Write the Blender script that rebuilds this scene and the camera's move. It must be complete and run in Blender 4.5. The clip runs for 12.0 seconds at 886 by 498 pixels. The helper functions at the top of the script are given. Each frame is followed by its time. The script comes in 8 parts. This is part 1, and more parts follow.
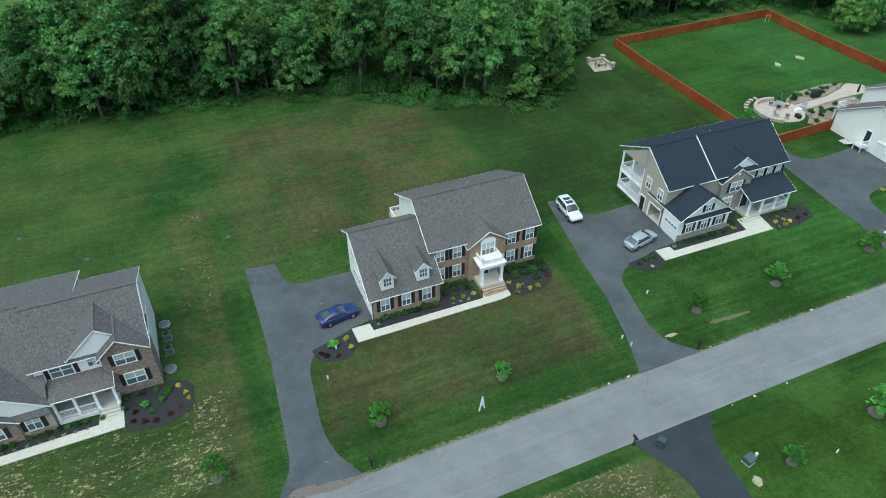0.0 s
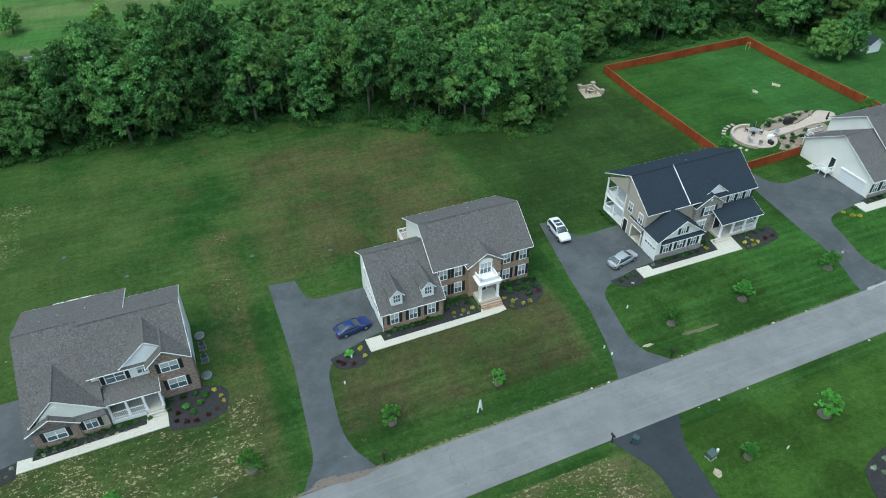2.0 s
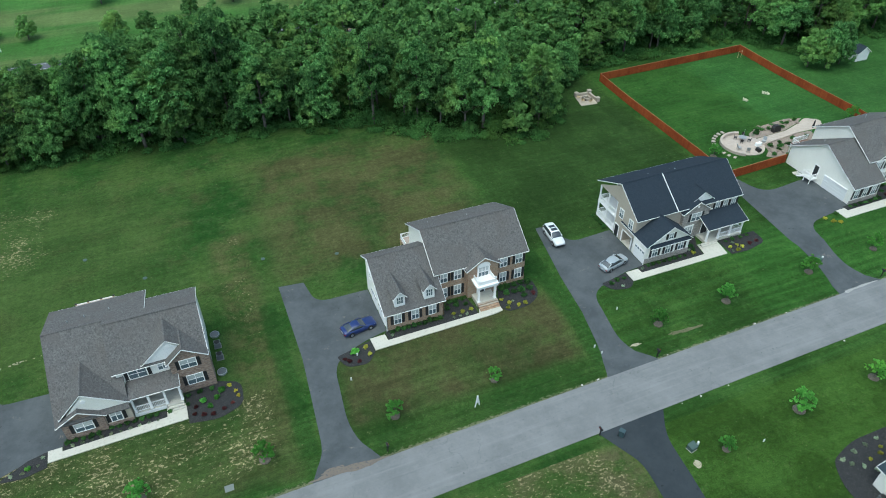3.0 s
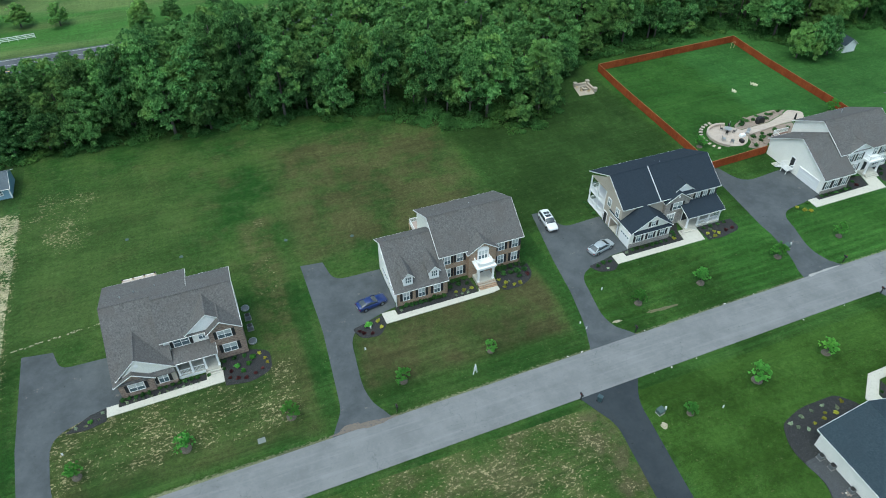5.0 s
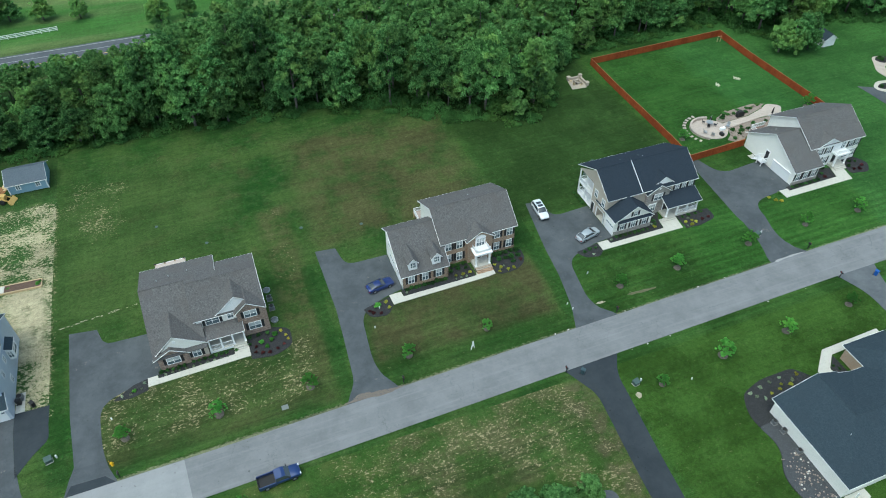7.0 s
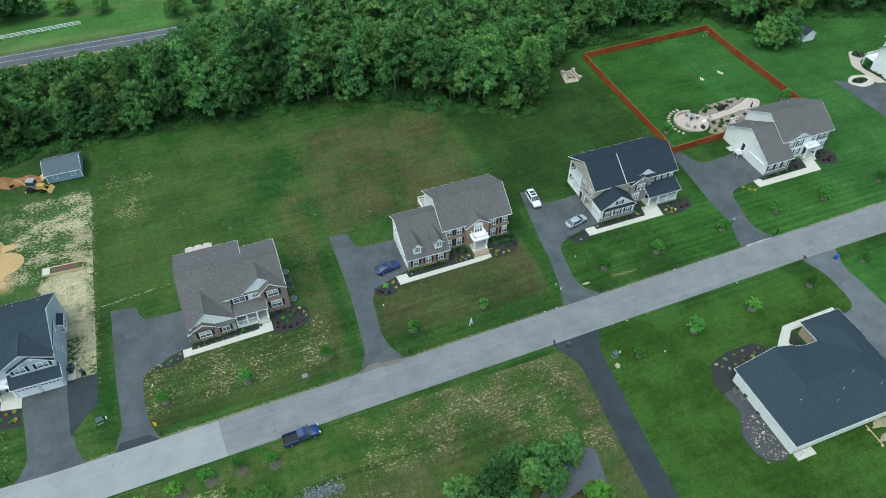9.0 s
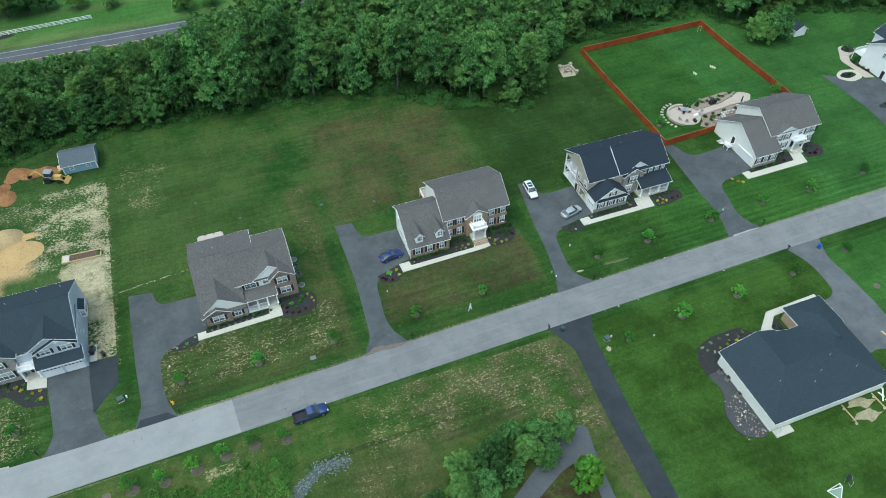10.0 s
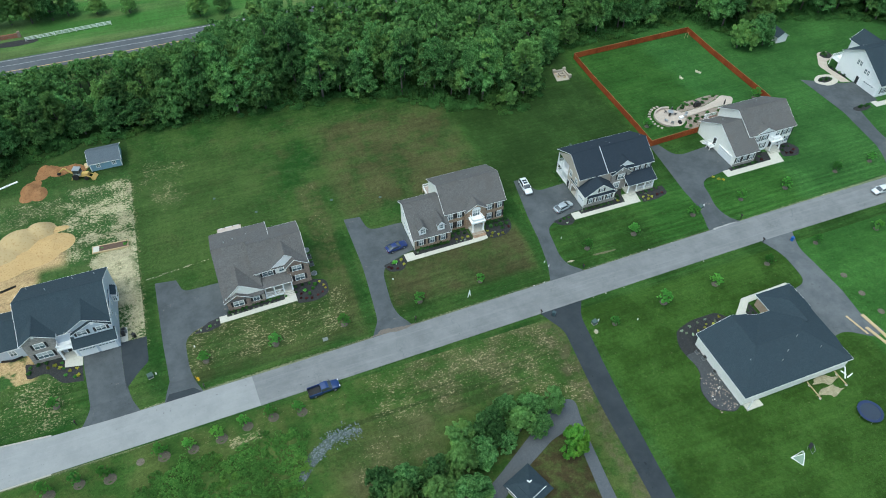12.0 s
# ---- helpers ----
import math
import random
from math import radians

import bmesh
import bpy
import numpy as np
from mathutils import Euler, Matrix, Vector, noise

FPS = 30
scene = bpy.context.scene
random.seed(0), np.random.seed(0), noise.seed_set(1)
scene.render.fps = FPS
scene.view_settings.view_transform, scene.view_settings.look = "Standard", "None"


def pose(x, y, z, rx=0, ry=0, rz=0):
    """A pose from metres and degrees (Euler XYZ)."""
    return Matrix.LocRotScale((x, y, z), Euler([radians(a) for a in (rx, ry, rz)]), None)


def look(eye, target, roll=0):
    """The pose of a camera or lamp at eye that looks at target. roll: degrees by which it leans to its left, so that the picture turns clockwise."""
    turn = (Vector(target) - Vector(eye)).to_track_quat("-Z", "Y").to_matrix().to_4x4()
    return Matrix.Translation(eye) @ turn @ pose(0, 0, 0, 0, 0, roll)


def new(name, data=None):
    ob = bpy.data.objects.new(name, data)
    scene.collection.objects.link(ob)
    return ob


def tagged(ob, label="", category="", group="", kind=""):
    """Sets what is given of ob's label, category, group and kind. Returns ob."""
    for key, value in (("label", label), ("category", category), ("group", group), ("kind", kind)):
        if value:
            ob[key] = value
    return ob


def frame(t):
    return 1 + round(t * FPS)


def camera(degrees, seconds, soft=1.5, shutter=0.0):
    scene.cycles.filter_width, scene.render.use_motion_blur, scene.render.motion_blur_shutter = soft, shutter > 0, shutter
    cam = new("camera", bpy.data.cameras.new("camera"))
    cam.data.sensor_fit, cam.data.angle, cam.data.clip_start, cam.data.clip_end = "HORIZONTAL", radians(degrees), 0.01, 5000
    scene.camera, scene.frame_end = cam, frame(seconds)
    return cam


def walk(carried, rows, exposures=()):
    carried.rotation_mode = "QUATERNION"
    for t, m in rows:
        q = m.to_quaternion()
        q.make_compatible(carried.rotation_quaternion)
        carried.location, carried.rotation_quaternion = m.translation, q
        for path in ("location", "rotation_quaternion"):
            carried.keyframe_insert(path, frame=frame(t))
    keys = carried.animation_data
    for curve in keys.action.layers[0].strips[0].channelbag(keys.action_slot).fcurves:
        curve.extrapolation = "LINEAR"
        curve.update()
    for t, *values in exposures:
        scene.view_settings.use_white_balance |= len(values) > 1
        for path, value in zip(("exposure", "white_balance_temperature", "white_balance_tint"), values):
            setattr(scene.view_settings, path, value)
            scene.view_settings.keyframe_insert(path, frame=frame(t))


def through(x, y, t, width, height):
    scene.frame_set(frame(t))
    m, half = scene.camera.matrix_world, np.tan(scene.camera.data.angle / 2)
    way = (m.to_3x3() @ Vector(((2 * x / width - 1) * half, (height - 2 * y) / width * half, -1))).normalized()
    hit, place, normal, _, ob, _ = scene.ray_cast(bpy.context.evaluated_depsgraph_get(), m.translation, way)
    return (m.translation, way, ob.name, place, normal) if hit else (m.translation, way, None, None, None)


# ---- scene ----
cam = camera(65.0, 12.0, soft=1.0)
PATH = [
    (0, (0.000, -0.000, 57.054), (5.825, 14.351, 44.400), -0.08),
    (0.5, (-0.665, -1.401, 59.062), (5.163, 12.975, 46.437), -0.09),
    (1, (-1.312, -2.862, 61.147), (4.511, 11.524, 48.532), -0.07),
    (1.5, (-2.061, -4.285, 63.120), (3.777, 10.105, 50.517), -0.05),
    (2, (-2.805, -5.827, 65.239), (3.048, 8.558, 52.636), 0.01),
    (2.5, (-3.398, -7.513, 67.403), (2.439, 6.867, 54.788), -0.01),
    (4.5, (-5.551, -14.582, 76.945), (-0.133, -0.579, 63.732), 0.08),
    (5, (-6.021, -16.250, 79.336), (-0.705, -2.395, 65.927), -0.03),
    (5.5, (-6.702, -17.754, 81.716), (-1.431, -4.049, 68.137), 0.03),
    (6, (-7.412, -19.294, 84.098), (-2.180, -5.717, 70.376), 0.11),
    (6.5, (-7.947, -21.031, 86.497), (-2.788, -7.549, 72.654), 0.01),
    (7, (-8.620, -22.739, 89.009), (-3.510, -9.363, 75.046), 0.01),
    (9, (-11.452, -30.167, 99.368), (-6.556, -17.232, 84.921), -0.02),
    (9.5, (-12.275, -31.984, 101.840), (-7.423, -19.182, 87.261), 0.05),
    (10, (-13.022, -34.171, 104.161), (-8.229, -21.465, 89.478), 0.03),
    (10.5, (-13.851, -36.355, 106.464), (-9.100, -23.737, 91.691), 0.03),
    (11, (-14.611, -38.414, 108.838), (-9.893, -25.858, 94.003), 0.04),
    (11.5, (-15.560, -40.486, 110.839), (-10.826, -27.918, 96.019), 0.12),
    (12, (-16.604, -42.544, 111.415), (-11.797, -29.847, 96.729), 0.18),
]
walk(cam, [(t, look(eye, target, roll)) for t, eye, target, roll in PATH], [(0.0, 0.52, 5950, -6.5), (12.0, 0.52, 5950, -6.5)])

# ---- daylight: an overcast sky ----
world = bpy.data.worlds.new("overcast_sky")
scene.world = world
world.use_nodes = True
wn, wl = world.node_tree.nodes, world.node_tree.links
sky = wn.new("ShaderNodeTexSky")
sky.sky_type, sky.sun_disc = "NISHITA", False
sky.sun_elevation, sky.sun_rotation = radians(70), radians(243)
sky.air_density, sky.dust_density, sky.ozone_density = 1.0, 4.0, 1.0
wl.new(sky.outputs[0], wn["Background"].inputs[0])
wn["Background"].inputs[1].default_value = 0.15
sun = new("sun", bpy.data.lights.new("sun", "SUN"))
sun.data.energy, sun.data.angle, sun.data.color = 1.2, radians(85), (0.97, 0.99, 1.0)
sun.matrix_world = look((0, 0, 200), (0 - 200 * math.cos(radians(70)) * math.sin(radians(243)), -200 * math.cos(radians(70)) * math.cos(radians(243)), 200 - 200 * math.sin(radians(70))))

# ---- lie of the land: heights across the street, from the near field to the main road ----
KNOT_Y = (-3000, 22, 26.5, 28.6, 38.4, 40.0, 42.4, 48, 75, 100, 130, 3000)
KNOT_Z = (0, 0.2, 0, 0, 0, -0.25, 0.1, 1.2, 1.2, 0.2, 0, 0)
PAD = 1.2


def gz(y):
    return float(np.interp(y, KNOT_Y, KNOT_Z))


# ---- materials ----
def socket(node, *names):
    for n in names:
        if n in node.inputs:
            return node.inputs[n]


class Mat:
    """A small builder of node materials."""

    def __init__(self, name, rough=0.8, metal=0.0, spec=0.3):
        self.m = bpy.data.materials.new(name)
        self.m.use_nodes = True
        self.t = self.m.node_tree
        self.n, self.l = self.t.nodes, self.t.links
        self.b = self.n["Principled BSDF"]
        self.b.inputs["Roughness"].default_value = rough
        self.b.inputs["Metallic"].default_value = metal
        self.b.inputs["Specular IOR Level"].default_value = spec
        self.geo = self.n.new("ShaderNodeNewGeometry")
        self.pos = self.geo.outputs["Position"]

    def put(self, sock, v):
        if isinstance(v, (int, float)):
            sock.default_value = v
        elif isinstance(v, tuple):
            sock.default_value = (*v, 1) if len(v) == 3 and len(sock.default_value) == 4 else v
        else:
            self.l.new(v, sock)

    def math(self, op, a, b=0.0, c=None, clamp=False):
        n = self.n.new("ShaderNodeMath")
        n.operation, n.use_clamp = op, clamp
        self.put(n.inputs[0], a)
        self.put(n.inputs[1], b)
        if c is not None:
            self.put(n.inputs[2], c)
        return n.outputs[0]

    def xyz(self):
        n = self.n.new("ShaderNodeSeparateXYZ")
        self.l.new(self.pos, n.inputs[0])
        return n.outputs[0], n.outputs[1], n.outputs[2]

    def vec(self, x, y, z=0.0):
        n = self.n.new("ShaderNodeCombineXYZ")
        for s, v in zip(n.inputs, (x, y, z)):
            self.put(s, v)
        return n.outputs[0]

    def noise(self, scale, detail=4.0, rough=0.55, vec=None, stretch=None):
        n = self.n.new("ShaderNodeTexNoise")
        n.inputs["Scale"].default_value, n.inputs["Detail"].default_value, n.inputs["Roughness"].default_value = scale, detail, rough
        v = vec or self.pos
        if stretch:
            k = self.n.new("ShaderNodeVectorMath")
            k.operation = "MULTIPLY"
            self.l.new(v, k.inputs[0])
            k.inputs[1].default_value = stretch
            v = k.outputs[0]
        self.l.new(v, n.inputs["Vector"])
        return n.outputs["Fac"]

    def step(self, v, lo, hi, a=0.0, b=1.0):
        n = self.n.new("ShaderNodeMapRange")
        n.interpolation_type = "SMOOTHSTEP"
        for i, x in enumerate((v, lo, hi, a, b)):
            self.put(n.inputs[i], x)
        return n.outputs[0]

    def mix(self, f, a, b, kind="MIX"):
        n = self.n.new("ShaderNodeMix")
        n.data_type, n.blend_type = "RGBA", kind
        self.put(n.inputs[0], f)
        self.put(n.inputs[6], a)
        self.put(n.inputs[7], b)
        return n.outputs[2]

    def color(self, v):
        self.put(self.b.inputs["Base Color"], v)
        return self

    def bump(self, h, strength=0.3, dist=0.02):
        n = self.n.new("ShaderNodeBump")
        n.inputs["Strength"].default_value, n.inputs["Distance"].default_value = strength, dist
        self.l.new(h, n.inputs["Height"])
        self.l.new(n.outputs[0], self.b.inputs["Normal"])
        return self

    def random(self):
        return self.n.new("ShaderNodeObjectInfo").outputs["Random"]

    def island(self):
        return self.geo.outputs["Random Per Island"]


def plain(name, col, rough=0.6, metal=0.0, vary=0.12, scale=3.0, spec=0.3):
    """Paint, plastic or metal with faint dirt and grain."""
    m = Mat(name, rough, metal, spec)
    dark = tuple(c * (1 - vary) for c in col)
    lite = tuple(min(1, c * (1 + vary)) for c in col)
    m.color(m.mix(m.math("MULTIPLY_ADD", m.noise(scale), 0.7, m.math("MULTIPLY", m.noise(scale * 9), 0.3)), dark, lite))
    return m.m


def siding(name, col):
    """Horizontal vinyl lap siding, 0.2 m to the course."""
    m = Mat(name, 0.55, spec=0.35)
    x, y, z = m.xyz()
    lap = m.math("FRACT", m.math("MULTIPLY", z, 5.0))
    # shade line at each lap, put into the colour
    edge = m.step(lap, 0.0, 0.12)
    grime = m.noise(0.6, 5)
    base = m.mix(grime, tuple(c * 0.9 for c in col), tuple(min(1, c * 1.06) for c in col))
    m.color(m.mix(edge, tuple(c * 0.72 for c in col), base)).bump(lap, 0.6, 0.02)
    return m.m


def shingles(name, dark, lite, warm):
    """Architectural asphalt shingles: courses, tabs and weathered streaks."""
    dark, lite, warm = (tuple(c * 0.88 for c in q) for q in (dark, lite, warm))
    m = Mat(name, 0.92, spec=0.12)
    x, y, z = m.xyz()
    row = m.math("FLOOR", m.math("MULTIPLY", z, 9.0))
    u = m.math("ADD", x, m.math("MULTIPLY", y, 0.35))
    cell = m.n.new("ShaderNodeTexWhiteNoise")
    cell.noise_dimensions = "3D"
    m.l.new(m.vec(m.math("FLOOR", m.math("ADD", m.math("MULTIPLY", u, 6.0), m.math("MULTIPLY", row, 0.37))), row, m.math("FLOOR", m.math("MULTIPLY", y, 4.5))), cell.inputs["Vector"])
    grain = m.step(m.noise(5.5, 4, 0.8, stretch=(1.0, 0.8, 0.5)), 0.36, 0.64)
    c1 = m.mix(m.math("MULTIPLY_ADD", cell.outputs["Value"], 0.4, m.math("MULTIPLY", grain, 0.6)), dark, lite)
    c2 = m.mix(m.step(m.noise(0.35, 5), 0.42, 0.68, 0, 0.55), c1, warm)
    c3 = m.mix(m.math("MULTIPLY", m.noise(11, 3), 0.6), c2, tuple(c * 0.55 for c in dark))
    m.color(c3).bump(m.math("FRACT", m.math("MULTIPLY", z, 9.0)), 0.5, 0.015)
    return m.m


def masonry(name, cols, mortar, bw, bh, vary=0.5, flat=False):
    """Brick or ledge stone on walls that stand along x or y."""
    m = Mat(name, 0.9, spec=0.15)
    x, y, z = m.xyz()
    b = m.n.new("ShaderNodeTexBrick")
    b.offset, b.inputs["Scale"].default_value = 0.5, 1.0
    b.inputs["Brick Width"].default_value, b.inputs["Row Height"].default_value = bw, bh
    b.inputs["Mortar Size"].default_value, b.inputs["Bias"].default_value = 0.009, 0.0
    m.l.new(m.vec(x, y) if flat else m.vec(m.math("ADD", x, y), z), b.inputs["Vector"])
    b.inputs["Color1"].default_value, b.inputs["Color2"].default_value = (*cols[0], 1), (*cols[1], 1)
    b.inputs["Mortar"].default_value = (*mortar, 1)
    patch = m.step(m.noise(2.6, 3, vec=m.vec(m.math("MULTIPLY", m.math("ADD", x, y), 0.9), m.math("MULTIPLY", z, 2.2))), 0.4, 0.65)
    m.color(m.mix(m.math("MULTIPLY", patch, vary), b.outputs["Color"], cols[2])).bump(b.outputs["Fac"], 0.5, -0.012)
    return m.m


def leafy(name, dark, lite, accent=None, through=0.25):
    """Foliage: light and dark leaves, a colour of its own for every plant, some light coming through."""
    m = Mat(name, 0.85, spec=0.08)
    c = m.mix(m.island(), dark, lite)
    tone = m.random()
    c = m.mix(m.math("MULTIPLY", m.step(tone, 0.35, 1.0), 0.55), c, accent or tuple(v * 1.25 for v in lite))
    stand = m.noise(0.13, 3, 0.6)
    c = m.mix(m.math("MULTIPLY", m.step(stand, 0.52, 0.68), 0.45), c, tuple(v * k for v, k in zip(lite, (1.35, 1.0, 0.72))))
    hue = m.n.new("ShaderNodeHueSaturation")
    m.l.new(c, hue.inputs["Color"])
    bright = m.step(m.math("FRACT", m.math("MULTIPLY", tone, 7.31)), 0.0, 1.0, 0.66, 1.34)
    m.l.new(m.math("MULTIPLY", bright, m.step(m.noise(0.21, 2), 0.34, 0.66, 0.80, 1.22)), hue.inputs["Value"])
    m.color(hue.outputs[0])
    tr = m.n.new("ShaderNodeBsdfTranslucent")
    m.l.new(hue.outputs[0], tr.inputs["Color"])
    mixer = m.n.new("ShaderNodeMixShader")
    mixer.inputs[0].default_value = through
    m.l.new(m.b.outputs[0], mixer.inputs[1])
    m.l.new(tr.outputs[0], mixer.inputs[2])
    m.l.new(mixer.outputs[0], m.n["Material Output"].inputs["Surface"])
    return m.m


def asphalt(name, dark, lite, crack=0.5, stripes=0.0, dust=0.3):
    """Worn asphalt: broad patches, wheel tracks, scuffs and spots, hairline cracks, grit."""
    dark, lite = tuple(c * 0.88 for c in dark), tuple(c * 0.88 for c in lite)
    m = Mat(name, 0.9, spec=0.2)
    base = m.mix(m.step(m.noise(0.22, 6, 0.65), 0.30, 0.70), dark, lite)
    base = m.mix(m.math("MULTIPLY", m.step(m.noise(1.1, 6, 0.7), 0.50, 0.68), 0.25), base, tuple(c * 1.16 for c in lite))
    base = m.mix(m.math("MULTIPLY", m.step(m.noise(2.3, 5, 0.7), 0.54, 0.70), 0.3), base, tuple(c * 0.74 for c in dark))
    base = m.mix(m.math("MULTIPLY", m.noise(14, 3, 0.7), 0.4), base, tuple(c * 0.66 for c in dark))
    if stripes:
        base = m.mix(m.math("MULTIPLY", m.step(m.noise(1.0, 4, 0.6, stretch=(0.05, 1.1, 1)), 0.48, 0.70), stripes), base, tuple(c * 1.2 for c in lite))
        base = m.mix(m.math("MULTIPLY", m.step(m.noise(1.4, 4, 0.6, stretch=(0.09, 1.2, 1)), 0.54, 0.70), stripes), base, tuple(c * 0.8 for c in dark))
    clay = m.math("MULTIPLY", m.step(m.noise(0.5, 6, 0.72), 0.60, 0.70), m.step(m.noise(3.1, 4, 0.7), 0.46, 0.62))
    base = m.mix(m.math("MULTIPLY", clay, dust), base, (0.30, 0.27, 0.22))
    spot = m.math("MULTIPLY", m.step(m.noise(1.7, 2, 0.5), 0.70, 0.74), m.step(m.noise(0.2, 2), 0.42, 0.55))
    base = m.mix(m.math("MULTIPLY", spot, 0.55), base, tuple(c * 0.4 for c in dark))
    v = m.n.new("ShaderNodeTexVoronoi")
    v.feature = "DISTANCE_TO_EDGE"
    v.inputs["Scale"].default_value = 0.22
    warp = m.n.new("ShaderNodeVectorMath")
    warp.operation = "ADD"
    m.l.new(m.pos, warp.inputs[0])
    m.l.new(m.vec(m.math("MULTIPLY", m.noise(0.8, 3), 3.0), m.math("MULTIPLY", m.noise(0.7, 3), 3.0)), warp.inputs[1])
    m.l.new(warp.outputs[0], v.inputs["Vector"])
    seam = m.math("MULTIPLY", m.step(v.outputs["Distance"], 0.0, 0.014, 1, 0), m.math("MULTIPLY", m.step(m.noise(0.09, 2), 0.5, 0.6), crack))
    m.color(m.mix(seam, base, tuple(c * 0.5 for c in dark))).bump(m.noise(30, 2), 0.25, 0.01)
    return m.m


def earth(name, a, b, c, scale=1.2, rough=0.95, relief=0.5):
    """Loose ground: mulch, soil, sand, gravel."""
    a, b, c = (tuple(v * 0.9 for v in q) for q in (a, b, c))
    m = Mat(name, rough, spec=0.1)
    col = m.mix(m.noise(scale, 6), a, b)
    m.color(m.mix(m.step(m.noise(scale * 5.3, 4), 0.52, 0.7), col, c)).bump(m.noise(scale * 6, 5), relief, 0.05)
    return m.m


def boards(name, dark, lite):
    """Upright stained boards, 0.15 m wide, each of its own tone and weathered."""
    m = Mat(name, 0.85, spec=0.15)
    x, y, z = m.xyz()
    u = m.math("MULTIPLY", m.math("ADD", x, y), 6.7)
    cell = m.n.new("ShaderNodeTexWhiteNoise")
    cell.noise_dimensions = "1D"
    m.l.new(m.math("FLOOR", u), cell.inputs["W"])
    gap = m.step(m.math("ABSOLUTE", m.math("SUBTRACT", m.math("FRACT", u), 0.5)), 0.42, 0.5)
    base = m.mix(m.math("MULTIPLY_ADD", cell.outputs["Value"], 0.5, m.math("MULTIPLY", m.step(m.noise(0.35, 4), 0.35, 0.65), 0.5)), dark, lite)
    m.color(m.mix(m.math("MULTIPLY", gap, 0.8), base, tuple(c * 0.25 for c in dark))).bump(gap, 0.4, -0.01)
    return m.m


def lawn(name, side):
    """Turf of one side of the street: mown green, worn brown yards, straw flecks and bare seed beds, each with its own extent."""
    m = Mat(name, 0.95, spec=0.08)
    x, y, z = m.xyz()
    wob = m.math("MULTIPLY_ADD", m.noise(0.12, 3), 10.0, -5.0)
    wob2 = m.math("MULTIPLY_ADD", m.noise(0.5, 3), 0.75, -0.375)
    loose, tight = (m.math("ADD", x, wob), m.math("ADD", y, wob)), (m.math("ADD", x, wob2), m.math("ADD", y, wob2))

    def within(v, a, b, soft):
        off = m.math("ABSOLUTE", m.math("SUBTRACT", v, (a + b) / 2))
        return m.step(off, (b - a) / 2 - soft, (b - a) / 2 + soft, 1, 0)

    def zone(x0, x1, y0, y1, soft=4.0):
        xs, ys = tight if soft < 2 else loose
        return m.math("MULTIPLY", within(xs, x0, x1, soft), within(ys, y0, y1, soft))

    def over(col, where, strength, new_col):
        return m.mix(m.math("MULTIPLY", where, strength), col, new_col)

    fine, blade = m.noise(2.2, 6, 0.75), m.noise(9, 4, 0.75)
    broad, mid, patch, fleck = m.noise(0.09, 4), m.noise(0.45, 5, 0.65), m.noise(0.19, 4, 0.6), m.noise(2.9, 4, 0.75, stretch=(0.7, 1.15, 1))
    spread = m.step(patch, 0.36, 0.66, 0.40, 1.0)
    worn = m.mix(fine, (0.062, 0.073, 0.025), (0.105, 0.099, 0.043))
    straw = m.mix(blade, (0.24, 0.205, 0.105), (0.50, 0.44, 0.27))
    pale = m.mix(blade, (0.34, 0.30, 0.175), (0.60, 0.54, 0.36))

    def flecks(col, where, much, paint):
        """Dry straw or seed mulch, sparse to dense as much goes from 0 to 1."""
        d = m.math("MULTIPLY", m.math("MULTIPLY", where, spread), much)
        f = m.step(m.math("MULTIPLY_ADD", d, 0.26, fleck), 0.66, 0.72)
        return m.mix(m.math("MULTIPLY", m.math("MULTIPLY", f, m.step(d, 0.04, 0.25)), 0.85), col, paint)

    green = m.mix(m.step(broad, 0.35, 0.65), (0.028, 0.084, 0.016), (0.056, 0.100, 0.024))
    green = over(green, m.step(mid, 0.45, 0.7), 0.5, (0.066, 0.105, 0.034))
    lush = m.mix(m.step(broad, 0.38, 0.62), (0.030, 0.073, 0.014), (0.048, 0.103, 0.021))
    mown = m.step(m.math("SINE", m.math("MULTIPLY", tight[1], 3.0)), -0.5, 0.5)
    lush = over(lush, m.math("MULTIPLY", mown, broad), 0.36, (0.050, 0.132, 0.030))
    lush = over(lush, m.step(mid, 0.5, 0.75), 0.45, (0.055, 0.115, 0.032))
    if side == "south":
        col = over(lush, zone(38.6, 90, -60, 40, 1.0), 0.7, m.mix(m.step(broad, 0.35, 0.65), (0.041, 0.084, 0.013), (0.052, 0.108, 0.018)))
        col = over(col, zone(90, 290, -60, 40, 1.5), 0.6, (0.052, 0.150, 0.030))
        # the rough near field west of the black lane
        field = m.mix(m.step(patch, 0.40, 0.60), (0.046, 0.100, 0.020), (0.084, 0.118, 0.032))
        col = m.mix(zone(-3000, 35, -200, 40, 0.8), col, field)
        col = over(col, zone(2, 31, 15, 29.2, 2.5), m.step(patch, 0.42, 0.62, 0.1, 0.75), (0.098, 0.098, 0.046))
        col = over(col, zone(-14, 4, 4, 18, 2.5), m.step(broad, 0.40, 0.60, 0.3, 1.0), (0.092, 0.100, 0.040))
        col = over(col, zone(14, 26.5, -14, 6, 1.2), m.step(mid, 0.40, 0.62, 0.95, 0.45), (0.060, 0.046, 0.024))
        ruts = m.noise(0.8, 3, 0.5, stretch=(0.05, 1.0, 1))
        col = over(col, zone(-14, 30, 15.5, 24, 1.5), m.step(ruts, 0.52, 0.62, 0, 0.6), (0.040, 0.062, 0.020))
        col = over(col, zone(29.6, 34.0, -20, 28, 0.9), m.step(mid, 0.40, 0.60, 0.1, 0.9), (0.105, 0.100, 0.050))
